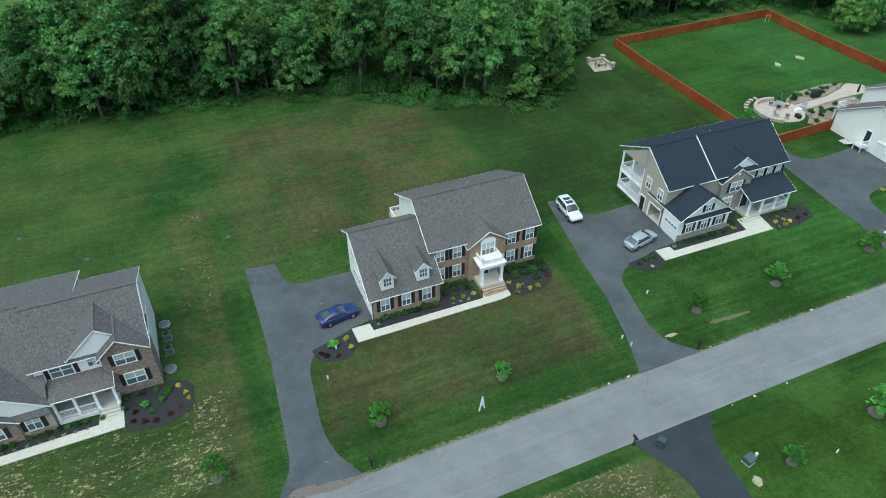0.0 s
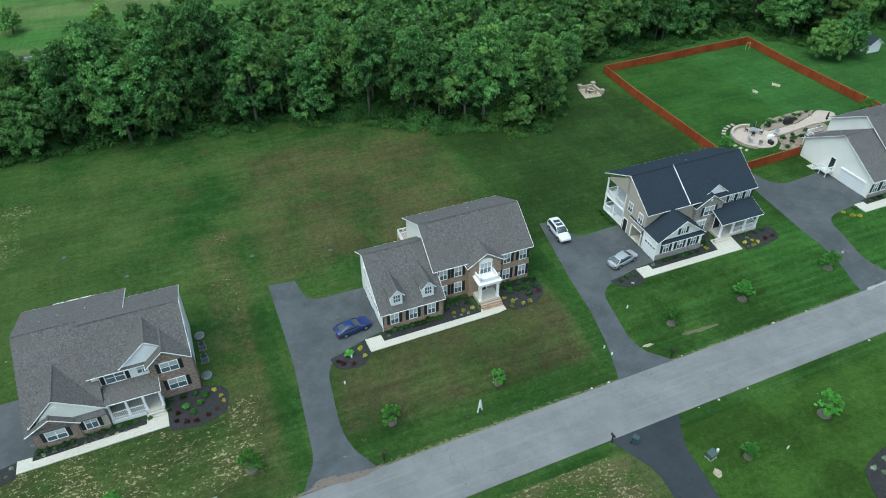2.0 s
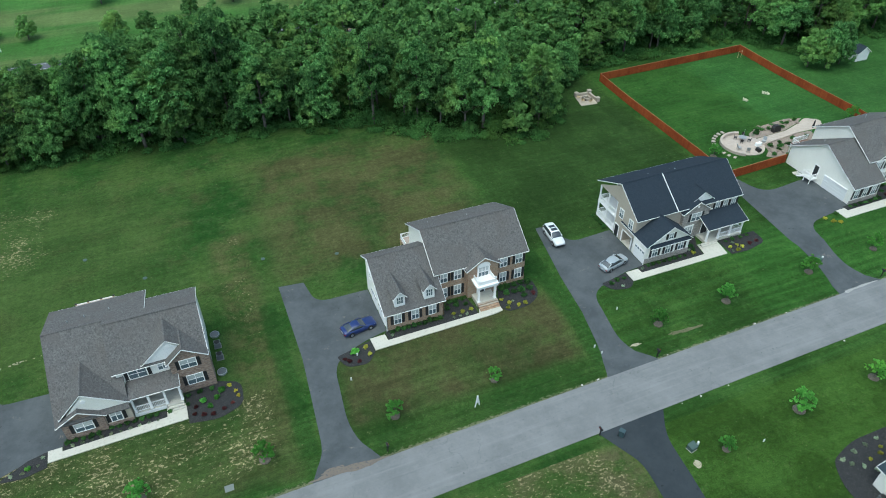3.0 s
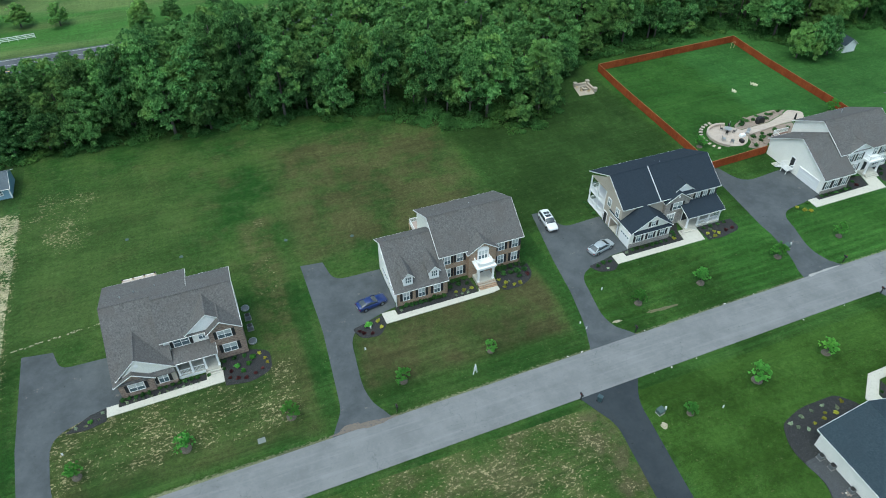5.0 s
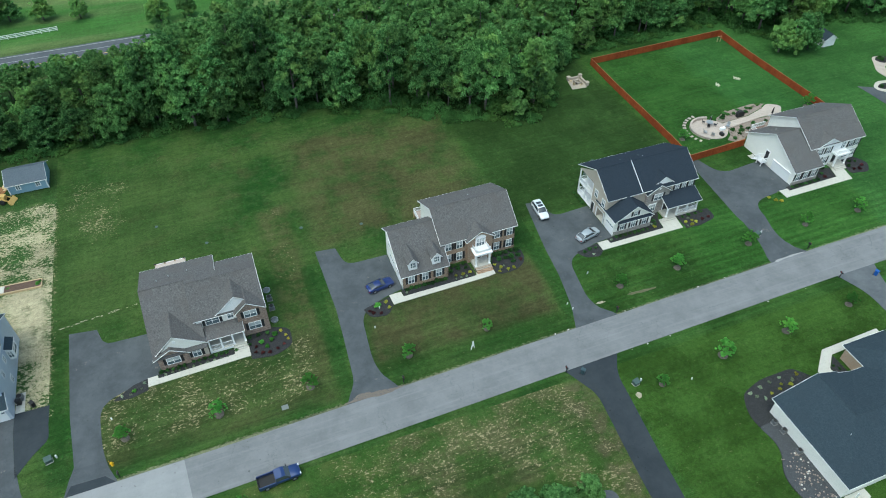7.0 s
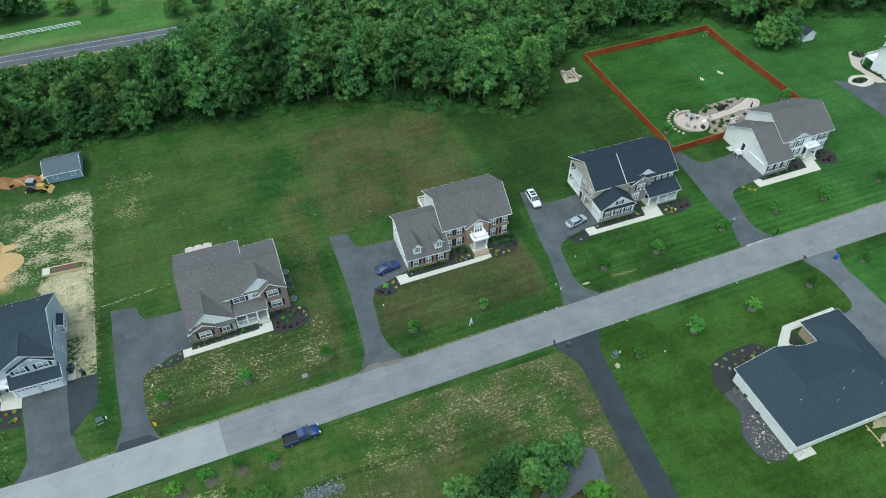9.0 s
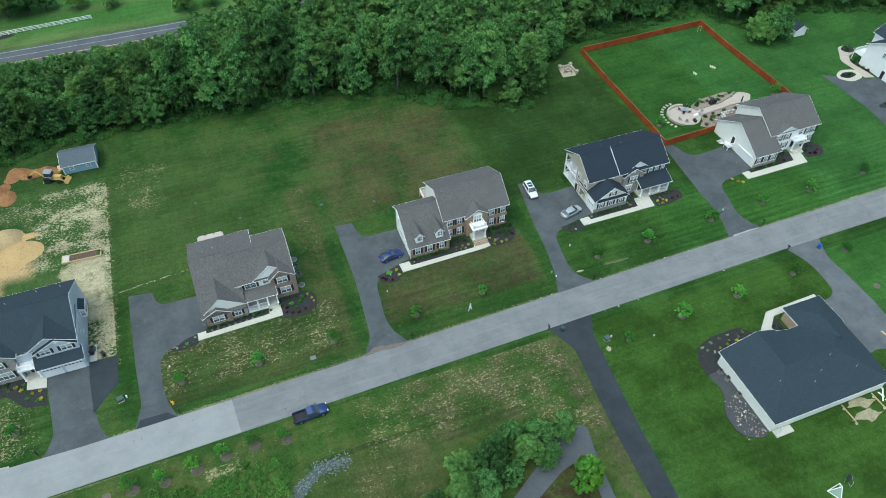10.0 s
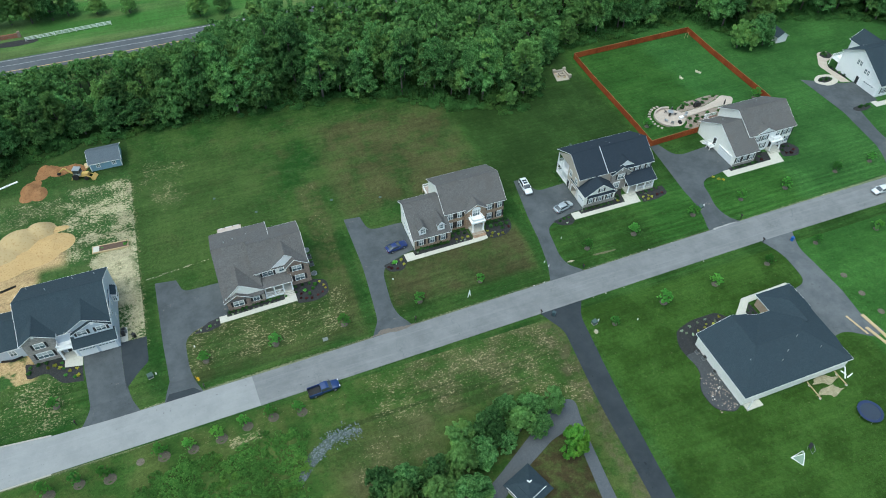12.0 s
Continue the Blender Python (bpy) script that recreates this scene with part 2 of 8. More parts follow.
        for x0, x1, y0, y1, soft, much in ((-6, 31, 17, 29.2, 1.2, 0.50), (20, 33, 9, 27, 1.2, 0.5), (-12, 2, 8, 16, 1.2, 0.4), (-40, -4, 23.5, 29.5, 1.2, 0.28), (-31, -25, 22.6, 24.6, 0.5, 1.0)):
            col = flecks(col, zone(x0, x1, y0, y1, soft), much, straw)
        off, wide = m.math("SUBTRACT", m.math("MULTIPLY_ADD", x, 0.0188, 29.72), y), 0.6
    else:
        off, wide = m.math("SUBTRACT", y, m.math("MULTIPLY_ADD", x, 0.0183, 36.66)), 0.35
    if side == "north":
        col = m.mix(m.step(x, 38.0, 39.2), green, lush)
        # worn, thin turf behind, before and beside the brick house
        col = over(col, zone(3, 37, 70, 106, 3.5), m.step(patch, 0.36, 0.58, 0.3, 0.92), worn)
        col = over(col, zone(5, 37, 41.5, 54, 1.2), m.step(patch, 0.36, 0.6, 0.4, 0.85), (0.072, 0.066, 0.030))
        col = over(col, zone(-6.5, -1, 42, 84, 1.2), m.step(mid, 0.36, 0.6, 0.15, 0.75), worn)
        col = over(col, zone(-40, 2, 72, 112, 3.0), m.step(patch, 0.5, 0.7, 0.0, 0.55), worn)
        # greener strips along the drives and lot lines
        for xa, xb, ya, yb in ((37.4, 40.2, 40, 72), (-1.8, 0.6, 40, 66), (-43.0, -40.2, 38, 92)):
            col = over(col, zone(xa, xb, ya, yb, 0.5), 0.7, (0.026, 0.070, 0.015))
        # the wood's shade put into the turf up to the fence, brighter lots to both ends
        col = over(col, zone(39.5, 80, 63, 130, 1.5), 0.75, (0.028, 0.056, 0.014))
        col = over(col, zone(81, 121, 70, 112, 0.8), 0.55, (0.034, 0.105, 0.018))
        col = over(col, zone(-46, -12, 62, 106, 6), 0.65, (0.064, 0.108, 0.028))
        col = over(col, zone(-37, -2, 38, 52, 1.2), m.step(patch, 0.36, 0.6, 0.35, 0.8), (0.066, 0.080, 0.028))
        col = over(col, zone(5, 37, 37, 42.0, 1.0), 0.5, (0.036, 0.076, 0.017))
        # far east lots: bright green, bluer for distance haze put into the colour
        col = over(col, zone(104, 260, 38, 130, 2.5), 0.65, (0.050, 0.142, 0.034))
        col = over(col, zone(66, 104, 37.5, 53, 3.0), 0.6, (0.046, 0.132, 0.024))
        for x0, x1, y0, y1, soft, much in ((-36.5, -3, 40.5, 51, 1.2, 0.54), (-6.0, -2, 60, 84, 0.8, 0.3), (-41, -30, 86, 106, 2.5, 0.5), (-40, 36, 66, 108, 2.5, 0.12), (-100, -55, 37, 51, 1.2, 0.6), (-47, -41.6, 49, 100, 0.8, 0.75)):
            col = flecks(col, zone(x0, x1, y0, y1, soft), much, straw)
    if side == "west":
        # the seeded lot behind the blue-grey house: straw mulch over thin green, bare along its edge
        col = m.mix(m.step(patch, 0.4, 0.6), (0.044, 0.098, 0.024), (0.078, 0.122, 0.038))
        # turf darkened towards the wood: tree shade put into the colour
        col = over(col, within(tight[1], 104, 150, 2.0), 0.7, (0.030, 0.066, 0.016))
        for x0, x1, y0, y1, soft, much in ((-57, -40, 82, 102, 1.2, 1.0), (-52, -40, 70, 84, 1.2, 1.1), (-47.4, -40, 50, 77, 0.9, 1.25), (-72, -52, 92, 101, 1.8, 0.6), (-58, -50, 76, 92, 1.2, 0.8)):
            col = flecks(col, zone(x0, x1, y0, y1, soft), much, pale)
        bare = m.mix(fine, (0.40, 0.26, 0.12), (0.56, 0.42, 0.23))
        col = over(col, zone(-140, -62.3, 48, 77, 1.2), m.step(patch, 0.34, 0.44), bare)
        col = over(col, zone(-48.8, -43.2, 61, 77, 1.0), m.step(mid, 0.30, 0.52, 0.35, 0.95), pale)
        col = over(col, zone(-140, -57, 76.5, 86, 1.6), m.step(patch, 0.26, 0.36), bare)
    # crumbled pale edge along the street
    edge = m.step(m.math("MULTIPLY_ADD", m.math("SUBTRACT", fleck, 0.5), 2.0, off), 0.1, wide, 1, 0)
    col = over(col, m.math("MULTIPLY", edge, m.step(off, -0.6, -0.2)), 0.45, m.mix(0.4, straw, (0.30, 0.29, 0.24)))
    if side != "south":
        # the meadow beyond the main road
        col = m.mix(m.step(y, 166, 172), col, m.mix(m.step(m.noise(0.05, 4, stretch=(0.3, 1.6, 1)), 0.4, 0.6), (0.066, 0.170, 0.036), (0.125, 0.185, 0.062)))
    # mown tracks, clumps and blade-to-blade grain
    clump = m.noise(0.9, 5, 0.7)
    col = over(col, m.step(clump, 0.54, 0.72), 0.16, (0.100, 0.118, 0.042))
    tone = m.math("MULTIPLY", m.step(fine, 0.30, 0.70, 0.80, 1.20), m.step(blade, 0.32, 0.68, 0.70, 1.34))
    tone = m.math("MULTIPLY", tone, m.step(clump, 0.33, 0.67, 0.90, 1.08))
    tone = m.math("MULTIPLY", tone, m.step(m.noise(1.0, 3, stretch=(0.05, 1.0, 1)), 0.35, 0.65, 0.92, 1.07))
    tone = m.math("MULTIPLY", tone, m.step(broad, 0.36, 0.64, 0.69, 0.87))
    if side == "north":
        rows = m.noise(1.7, 3, stretch=(0.035, 1.0, 1))
        front = m.step(y, 45, 50, 0.14, 0.0)
        tone = m.math("MULTIPLY", tone, m.math("MULTIPLY_ADD", front, m.step(rows, 0.36, 0.64, -1.0, 0.8), 1.0))
        bands = m.math("MULTIPLY", m.math("SINE", m.math("MULTIPLY", tight[1], 4.6)), zone(62, 150, 38, 53, 1.5))
        tone = m.math("MULTIPLY", tone, m.math("MULTIPLY_ADD", bands, 0.10, 1.0))
        tracks = m.noise(1.4, 3, stretch=(1.0, 0.04, 1))
        back = m.step(y, 62, 70, 0.0, 0.04)
        tone = m.math("MULTIPLY", tone, m.math("MULTIPLY_ADD", back, m.step(tracks, 0.36, 0.64, -1.0, 0.8), 1.0))
    col = m.mix(1.0, col, tone, "MULTIPLY")
    dots = m.noise(2.9, 3, 0.6)
    col = over(col, m.step(dots, 0.60, 0.68), 0.4, (0.016, 0.030, 0.010))
    col = over(col, m.step(dots, 0.33, 0.28), 0.4, (0.20, 0.19, 0.10))
    m.color(col).bump(m.math("ADD", m.math("MULTIPLY", fine, 0.5), blade), 0.8, 0.08)
    return m.m


LAWNS = [lawn("turf_north", "north"), lawn("turf_south", "south"), lawn("turf_west", "west")]
M_ROAD = asphalt("weathered_street_asphalt", (0.185, 0.192, 0.196), (0.252, 0.259, 0.262), 0.35, 0.30, 0.25)
M_ROADPALE = asphalt("pale_street_asphalt", (0.285, 0.293, 0.294), (0.345, 0.352, 0.352), 0.15, 0.15, 0.1)
M_DRIVEWORN = asphalt("worn_driveway_asphalt", (0.105, 0.116, 0.124), (0.165, 0.177, 0.186), 0.2)
M_DRIVE = asphalt("driveway_asphalt", (0.070, 0.080, 0.087), (0.118, 0.130, 0.138), 0.2, 0.0, 0.45)
M_DRIVENEW = asphalt("fresh_black_asphalt", (0.034, 0.042, 0.049), (0.052, 0.062, 0.070), 0.06, 0.0, 0.12)
M_CONC = earth("pale_concrete", (0.50, 0.485, 0.42), (0.60, 0.585, 0.52), (0.46, 0.44, 0.38), 0.8, 0.9, 0.1)
M_MULCH = earth("dark_mulch", (0.023, 0.024, 0.025), (0.047, 0.048, 0.049), (0.080, 0.080, 0.080), 2.0)
M_GRAVEL = earth("grey_gravel", (0.075, 0.085, 0.095), (0.12, 0.13, 0.145), (0.16, 0.17, 0.18), 2.5)
M_SAND = earth("yellow_sand", (0.43, 0.32, 0.16), (0.50, 0.39, 0.215), (0.37, 0.26, 0.125), 0.4)
M_SUBSOIL = earth("orange_subsoil", (0.44, 0.29, 0.13), (0.54, 0.39, 0.19), (0.36, 0.23, 0.10), 0.5)
M_REDDIRT = earth("red_clay", (0.23, 0.11, 0.05), (0.36, 0.20, 0.095), (0.15, 0.075, 0.035), 0.9)
M_GREYROOF = shingles("grey_shingles", (0.088, 0.087, 0.086), (0.232, 0.228, 0.224), (0.150, 0.138, 0.130))
M_DARKROOF = shingles("slate_blue_shingles", (0.034, 0.052, 0.066), (0.060, 0.084, 0.101), (0.045, 0.062, 0.076))
M_MAINROAD = asphalt("main_road_asphalt", (0.094, 0.104, 0.116), (0.130, 0.141, 0.154), 0.2)
M_WHITE = plain("white_trim", (0.84, 0.84, 0.83), 0.45, vary=0.05)
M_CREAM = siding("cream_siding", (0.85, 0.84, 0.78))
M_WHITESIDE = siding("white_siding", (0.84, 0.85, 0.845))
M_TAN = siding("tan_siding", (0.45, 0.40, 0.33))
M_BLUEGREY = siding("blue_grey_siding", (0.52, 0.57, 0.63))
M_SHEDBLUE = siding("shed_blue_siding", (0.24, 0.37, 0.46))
M_BRICK = masonry("brown_brick", ((0.33, 0.21, 0.135), (0.235, 0.155, 0.105), (0.42, 0.31, 0.215)), (0.36, 0.33, 0.28), 0.22, 0.075, 0.65)
M_STONE = masonry("brown_ledge_stone", ((0.30, 0.21, 0.16), (0.16, 0.115, 0.10), (0.40, 0.33, 0.27)), (0.20, 0.17, 0.15), 0.42, 0.13, 0.6)
M_GREYSTONE = masonry("grey_ledge_stone", ((0.32, 0.30, 0.28), (0.19, 0.175, 0.165), (0.45, 0.42, 0.38)), (0.24, 0.22, 0.2), 0.42, 0.13, 0.6)
M_SHUTTER = plain("black_shutters", (0.022, 0.024, 0.026), 0.5)
M_BLACK = plain("black_metal", (0.02, 0.02, 0.02), 0.45)
M_GLASS = plain("window_glass", (0.10, 0.14, 0.16), 0.06, vary=0.3, scale=0.5, spec=0.9)
M_BLIND = plain("window_blind", (0.42, 0.46, 0.46), 0.12, vary=0.15, scale=0.7, spec=0.9)
M_INNERSHADE = plain("interior_shade", (0.03, 0.03, 0.03), 0.9)
M_DOORWHITE = plain("garage_door_white", (0.74, 0.75, 0.75), 0.4, vary=0.05)
M_FENCE = boards("red_stained_boards", (0.19, 0.040, 0.013), (0.33, 0.085, 0.026))
M_WOOD = plain("bare_timber", (0.50, 0.38, 0.22), 0.8, vary=0.25)
M_GREYMETAL = plain("grey_metal", (0.34, 0.36, 0.37), 0.45, 0.4)
M_BARK = earth("bark", (0.105, 0.094, 0.080), (0.19, 0.178, 0.155), (0.07, 0.062, 0.052), 3.0)
M_LEAF = leafy("woodland_leaves", (0.034, 0.108, 0.030), (0.168, 0.338, 0.112), (0.190, 0.325, 0.086), 0.45)
M_YOUNG = leafy("young_leaves", (0.050, 0.180, 0.030), (0.135, 0.345, 0.070), (0.12, 0.31, 0.05), 0.4)
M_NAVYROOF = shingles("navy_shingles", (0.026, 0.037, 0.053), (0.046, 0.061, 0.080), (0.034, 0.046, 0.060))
M_SHRUB = leafy("shrub_leaves", (0.020, 0.060, 0.018), (0.055, 0.13, 0.035))
M_YELLOW = leafy("golden_shrub_leaves", (0.19, 0.22, 0.025), (0.42, 0.42, 0.07))
M_MAROON = leafy("maroon_shrub_leaves", (0.040, 0.014, 0.016), (0.085, 0.030, 0.032))
M_WEED = leafy("rough_grass", (0.036, 0.105, 0.020), (0.105, 0.215, 0.046))
M_UNDER = leafy("undergrowth_leaves", (0.020, 0.064, 0.016), (0.060, 0.135, 0.036))


# ---- building helpers ----
class Geo:
    """Collects faces for one mesh."""

    def __init__(self):
        self.v, self.f = [], []

    def poly(self, pts):
        k = len(self.v)
        self.v += [tuple(p) for p in pts]
        self.f.append(tuple(range(k, k + len(pts))))
        return self

    def box(self, x0, y0, z0, x1, y1, z1):
        k = len(self.v)
        self.v += [(x, y, z) for z in (z0, z1) for x, y in ((x0, y0), (x1, y0), (x1, y1), (x0, y1))]
        self.f += [tuple(k + i for i in q) for q in ((0, 3, 2, 1), (4, 5, 6, 7), (0, 1, 5, 4), (1, 2, 6, 5), (2, 3, 7, 6), (3, 0, 4, 7))]
        return self

    def prism(self, base, shift):
        """A solid from a flat outline and the way in which it is drawn out."""
        k, n = len(self.v), len(base)
        self.v += [tuple(p) for p in base] + [tuple(a + b for a, b in zip(p, shift)) for p in base]
        self.f += [tuple(k + n - 1 - i for i in range(n)), tuple(k + n + i for i in range(n))]
        self.f += [(k + i, k + (i + 1) % n, k + n + (i + 1) % n, k + n + i) for i in range(n)]
        return self

    def beam(self, p, q, w, h):
        """A square bar from p to q."""
        p, q = Vector(p), Vector(q)
        d = (q - p).normalized()
        s = d.cross((0, 0, 1)) if abs(d.z) < 0.99 else Vector((1, 0, 0))
        s.normalize()
        u = s.cross(d)
        s, u = s * w / 2, u * h / 2
        return self.prism([p - s - u, p + s - u, p + s + u, p - s + u], q - p)

    def tube(self, p, q, r0, r1, n=8):
        p, q = Vector(p), Vector(q)
        d = (q - p).normalized()
        s = (d.cross((0, 0, 1)) if abs(d.z) < 0.99 else Vector((1, 0, 0))).normalized()
        u = s.cross(d)
        k = len(self.v)
        for c, r in ((p, r0), (q, r1)):
            self.v += [tuple(c + s * r * math.cos(6.2832 * i / n) + u * r * math.sin(6.2832 * i / n)) for i in range(n)]
        self.f += [(k + i, k + (i + 1) % n, k + n + (i + 1) % n, k + n + i) for i in range(n)]
        self.f += [tuple(k + n - 1 - i for i in range(n)), tuple(k + n + i for i in range(n))]
        return self

    def lathe(self, rings, cx=0.0, cy=0.0, n=10):
        """A turned solid from (radius, z) rings."""
        k = len(self.v)
        for r, z in rings:
            self.v += [(cx + r * math.cos(6.2832 * i / n), cy + r * math.sin(6.2832 * i / n), z) for i in range(n)]
        for j in range(len(rings) - 1):
            self.f += [(k + j * n + i, k + j * n + (i + 1) % n, k + (j + 1) * n + (i + 1) % n, k + (j + 1) * n + i) for i in range(n)]
        self.f += [tuple(k + n - 1 - i for i in range(n)), tuple(k + (len(rings) - 1) * n + i for i in range(n))]
        return self

    def mesh(self, name, mat, smooth=False):
        me = bpy.data.meshes.new(name)
        me.from_pydata(self.v, [], self.f)
        bm = bmesh.new()
        bm.from_mesh(me)
        bmesh.ops.recalc_face_normals(bm, faces=bm.faces)
        bm.to_mesh(me)
        bm.free()
        if mat:
            me.materials.append(mat)
        if smooth:
            me.polygons.foreach_set("use_smooth", [True] * len(me.polygons))
        return me


def part(name, geo, mat, parent=None, label="", smooth=False, soft=0.0):
    """One mesh object under a thing or a part. soft: the rounding of its edges."""
    me = geo if isinstance(geo, bpy.types.Mesh) else geo.mesh(name, mat, smooth)
    ob = new(name, me)
    if parent:
        ob.parent = parent
    if label:
        tagged(ob, label)
    if soft:
        b = ob.modifiers.new("edge", "BEVEL")
        b.width, b.segments, b.limit_method = soft, 2, "ANGLE"
    return ob


def thing(name, label, category, x=0.0, y=0.0, z=0.0, turn=0.0, group="", kind=""):
    """The base of a thing, an Empty that carries its parts."""
    ob = new(name)
    ob.empty_display_size = 0.2
    ob.matrix_world = pose(x, y, z, 0, 0, turn)
    return tagged(ob, label, category, group, kind)


def fillet(pts, n=6):
    """An outline with its corners (x, y, reach) rounded."""
    out = []
    for i, p in enumerate(pts):
        if len(p) < 3:
            out.append((p[0], p[1]))
            continue
        a, b, c = Vector(pts[i - 1][:2]), Vector(p[:2]), Vector(pts[(i + 1) % len(pts)][:2])
        s, e = b + (a - b).normalized() * p[2], b + (c - b).normalized() * p[2]
        out += [tuple((1 - t) ** 2 * s + 2 * t * (1 - t) * b + t * t * e) for t in (k / n for k in range(n + 1))]
    return out


def clip_y(pts, lo, hi):
    for sign, lim in ((1, lo), (-1, -hi)):
        out = []
        for i, p in enumerate(pts):
            q = pts[i - 1]
            ip, iq = sign * p[1] >= lim, sign * q[1] >= lim
            if ip != iq:
                t = (lim * sign - q[1]) / (p[1] - q[1])
                out.append((q[0] + t * (p[0] - q[0]), lim * sign))
            if ip:
                out.append(p)
        pts = out
        if len(pts) < 3:
            return []
    return pts


def draped(outline, lift, deep=0.15):
    """A slab with that outline laid over the land."""
    from mathutils.geometry import tessellate_polygon
    g = Geo()
    for lo, hi in zip(KNOT_Y, KNOT_Y[1:]):
        piece = clip_y(outline, lo, hi)
        if not piece:
            continue
        k = len(g.v)
        g.v += [(x, y, gz(y) + lift) for x, y in piece]
        g.f += [tuple(k + i for i in tri) for tri in tessellate_polygon([[Vector((x, y, 0)) for x, y in piece]])]
    n = len(outline)
    for i, (x, y) in enumerate(outline):
        X, Y = outline[(i + 1) % n]
        cuts = [0.0] + sorted((k - y) / (Y - y) for k in KNOT_Y if min(y, Y) < k < max(y, Y)) + [1.0]
        for a, b in zip(cuts, cuts[1:]):
            p, q = (x + a * (X - x), y + a * (Y - y)), (x + b * (X - x), y + b * (Y - y))
            g.poly([(*p, gz(p[1]) + lift), (*q, gz(q[1]) + lift), (*q, gz(q[1]) - deep), (*p, gz(p[1]) - deep)])
    return g


def laid(name, outline, lift, mat, label, category, kind="", group=""):
    ob = part(name, draped(fillet(outline), lift), mat)
    return tagged(ob, label, category, group, kind)


def blob(cx, cy, rx, ry, n=22, wob=0.12, seed=1):
    r = random.Random(seed)
    ph = [r.uniform(0, 6.28) for _ in range(3)]
    return [(cx + rx * (1 + wob * math.sin(2 * a + ph[0]) + 0.6 * wob * math.sin(3 * a + ph[1]) + 0.3 * wob * math.sin(7 * a + ph[2])) * math.cos(a),
             cy + ry * (1 + wob * math.sin(2 * a + ph[1]) + 0.6 * wob * math.sin(5 * a + ph[0])) * math.sin(a)) for a in (6.2832 * i / n for i in range(n))]

# ---- the land: one sheet to the horizon ----
g = Geo()
turf = []
XS = (-3000, -160, -42.35, 60, 200, 3000)
for (ya, za), (yb, zb) in zip(zip(KNOT_Y, KNOT_Z), list(zip(KNOT_Y, KNOT_Z))[1:]):
    for xa, xb in zip(XS, XS[1:]):
        g.poly([(xa, ya, za), (xb, ya, za), (xb, yb, zb), (xa, yb, zb)])
        turf.append(1 if yb < 37 else 2 if xb < -42 and ya >= 48 else 0)
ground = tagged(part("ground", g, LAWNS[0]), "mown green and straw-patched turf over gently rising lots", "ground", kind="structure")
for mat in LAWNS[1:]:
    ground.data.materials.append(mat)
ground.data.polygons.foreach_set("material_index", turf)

# the street and the drives
laid("road", [(-700, 27.9), (-62, 28.62), (-45, 28.88), (-20, 29.3), (30, 30.28), (85, 31.36), (110, 31.5), (900, 31.8), (900, 38.8), (110, 38.45), (88, 38.3), (60, 37.76), (30, 37.17), (-20, 36.05), (-50, 35.78), (-60, 36.02), (-68, 36.75), (-700, 37.6)], 0.05, M_ROAD, "weathered grey asphalt street without kerbs", "road", "structure")
laid("road", [(-120, 28.6), (-62, 28.64), (-45, 28.9), (-24.4, 29.24), (-24.9, 35.94), (-50, 35.76), (-60, 36.0), (-68, 36.73), (-120, 36.85)], 0.056, M_ROADPALE, "paler resurfaced stretch of asphalt street", "road", "structure")
for run in ([(-59.8, 36.0), (-68, 36.75), (-110, 36.9)], [(-59.8, 28.62), (-66, 28.55), (-110, 28.5)]):
    g = Geo()
    for (xa, ya), (xb, yb) in zip(run, run[1:]):
        out = 0.26 if ya > 33 else -0.26
        g.prism([(xb, yb, -0.1), (xa, ya, -0.1), (xa, ya + out, -0.1), (xb, yb + out, -0.1)][:: 1 if out < 0 else -1], (0, 0, 0.22))
    tagged(part("kerb", g, plain("weathered_kerb", (0.36, 0.34, 0.29), 0.9, vary=0.25)), "pale concrete kerb beginning at the street's edge", "kerb", "", "structure")
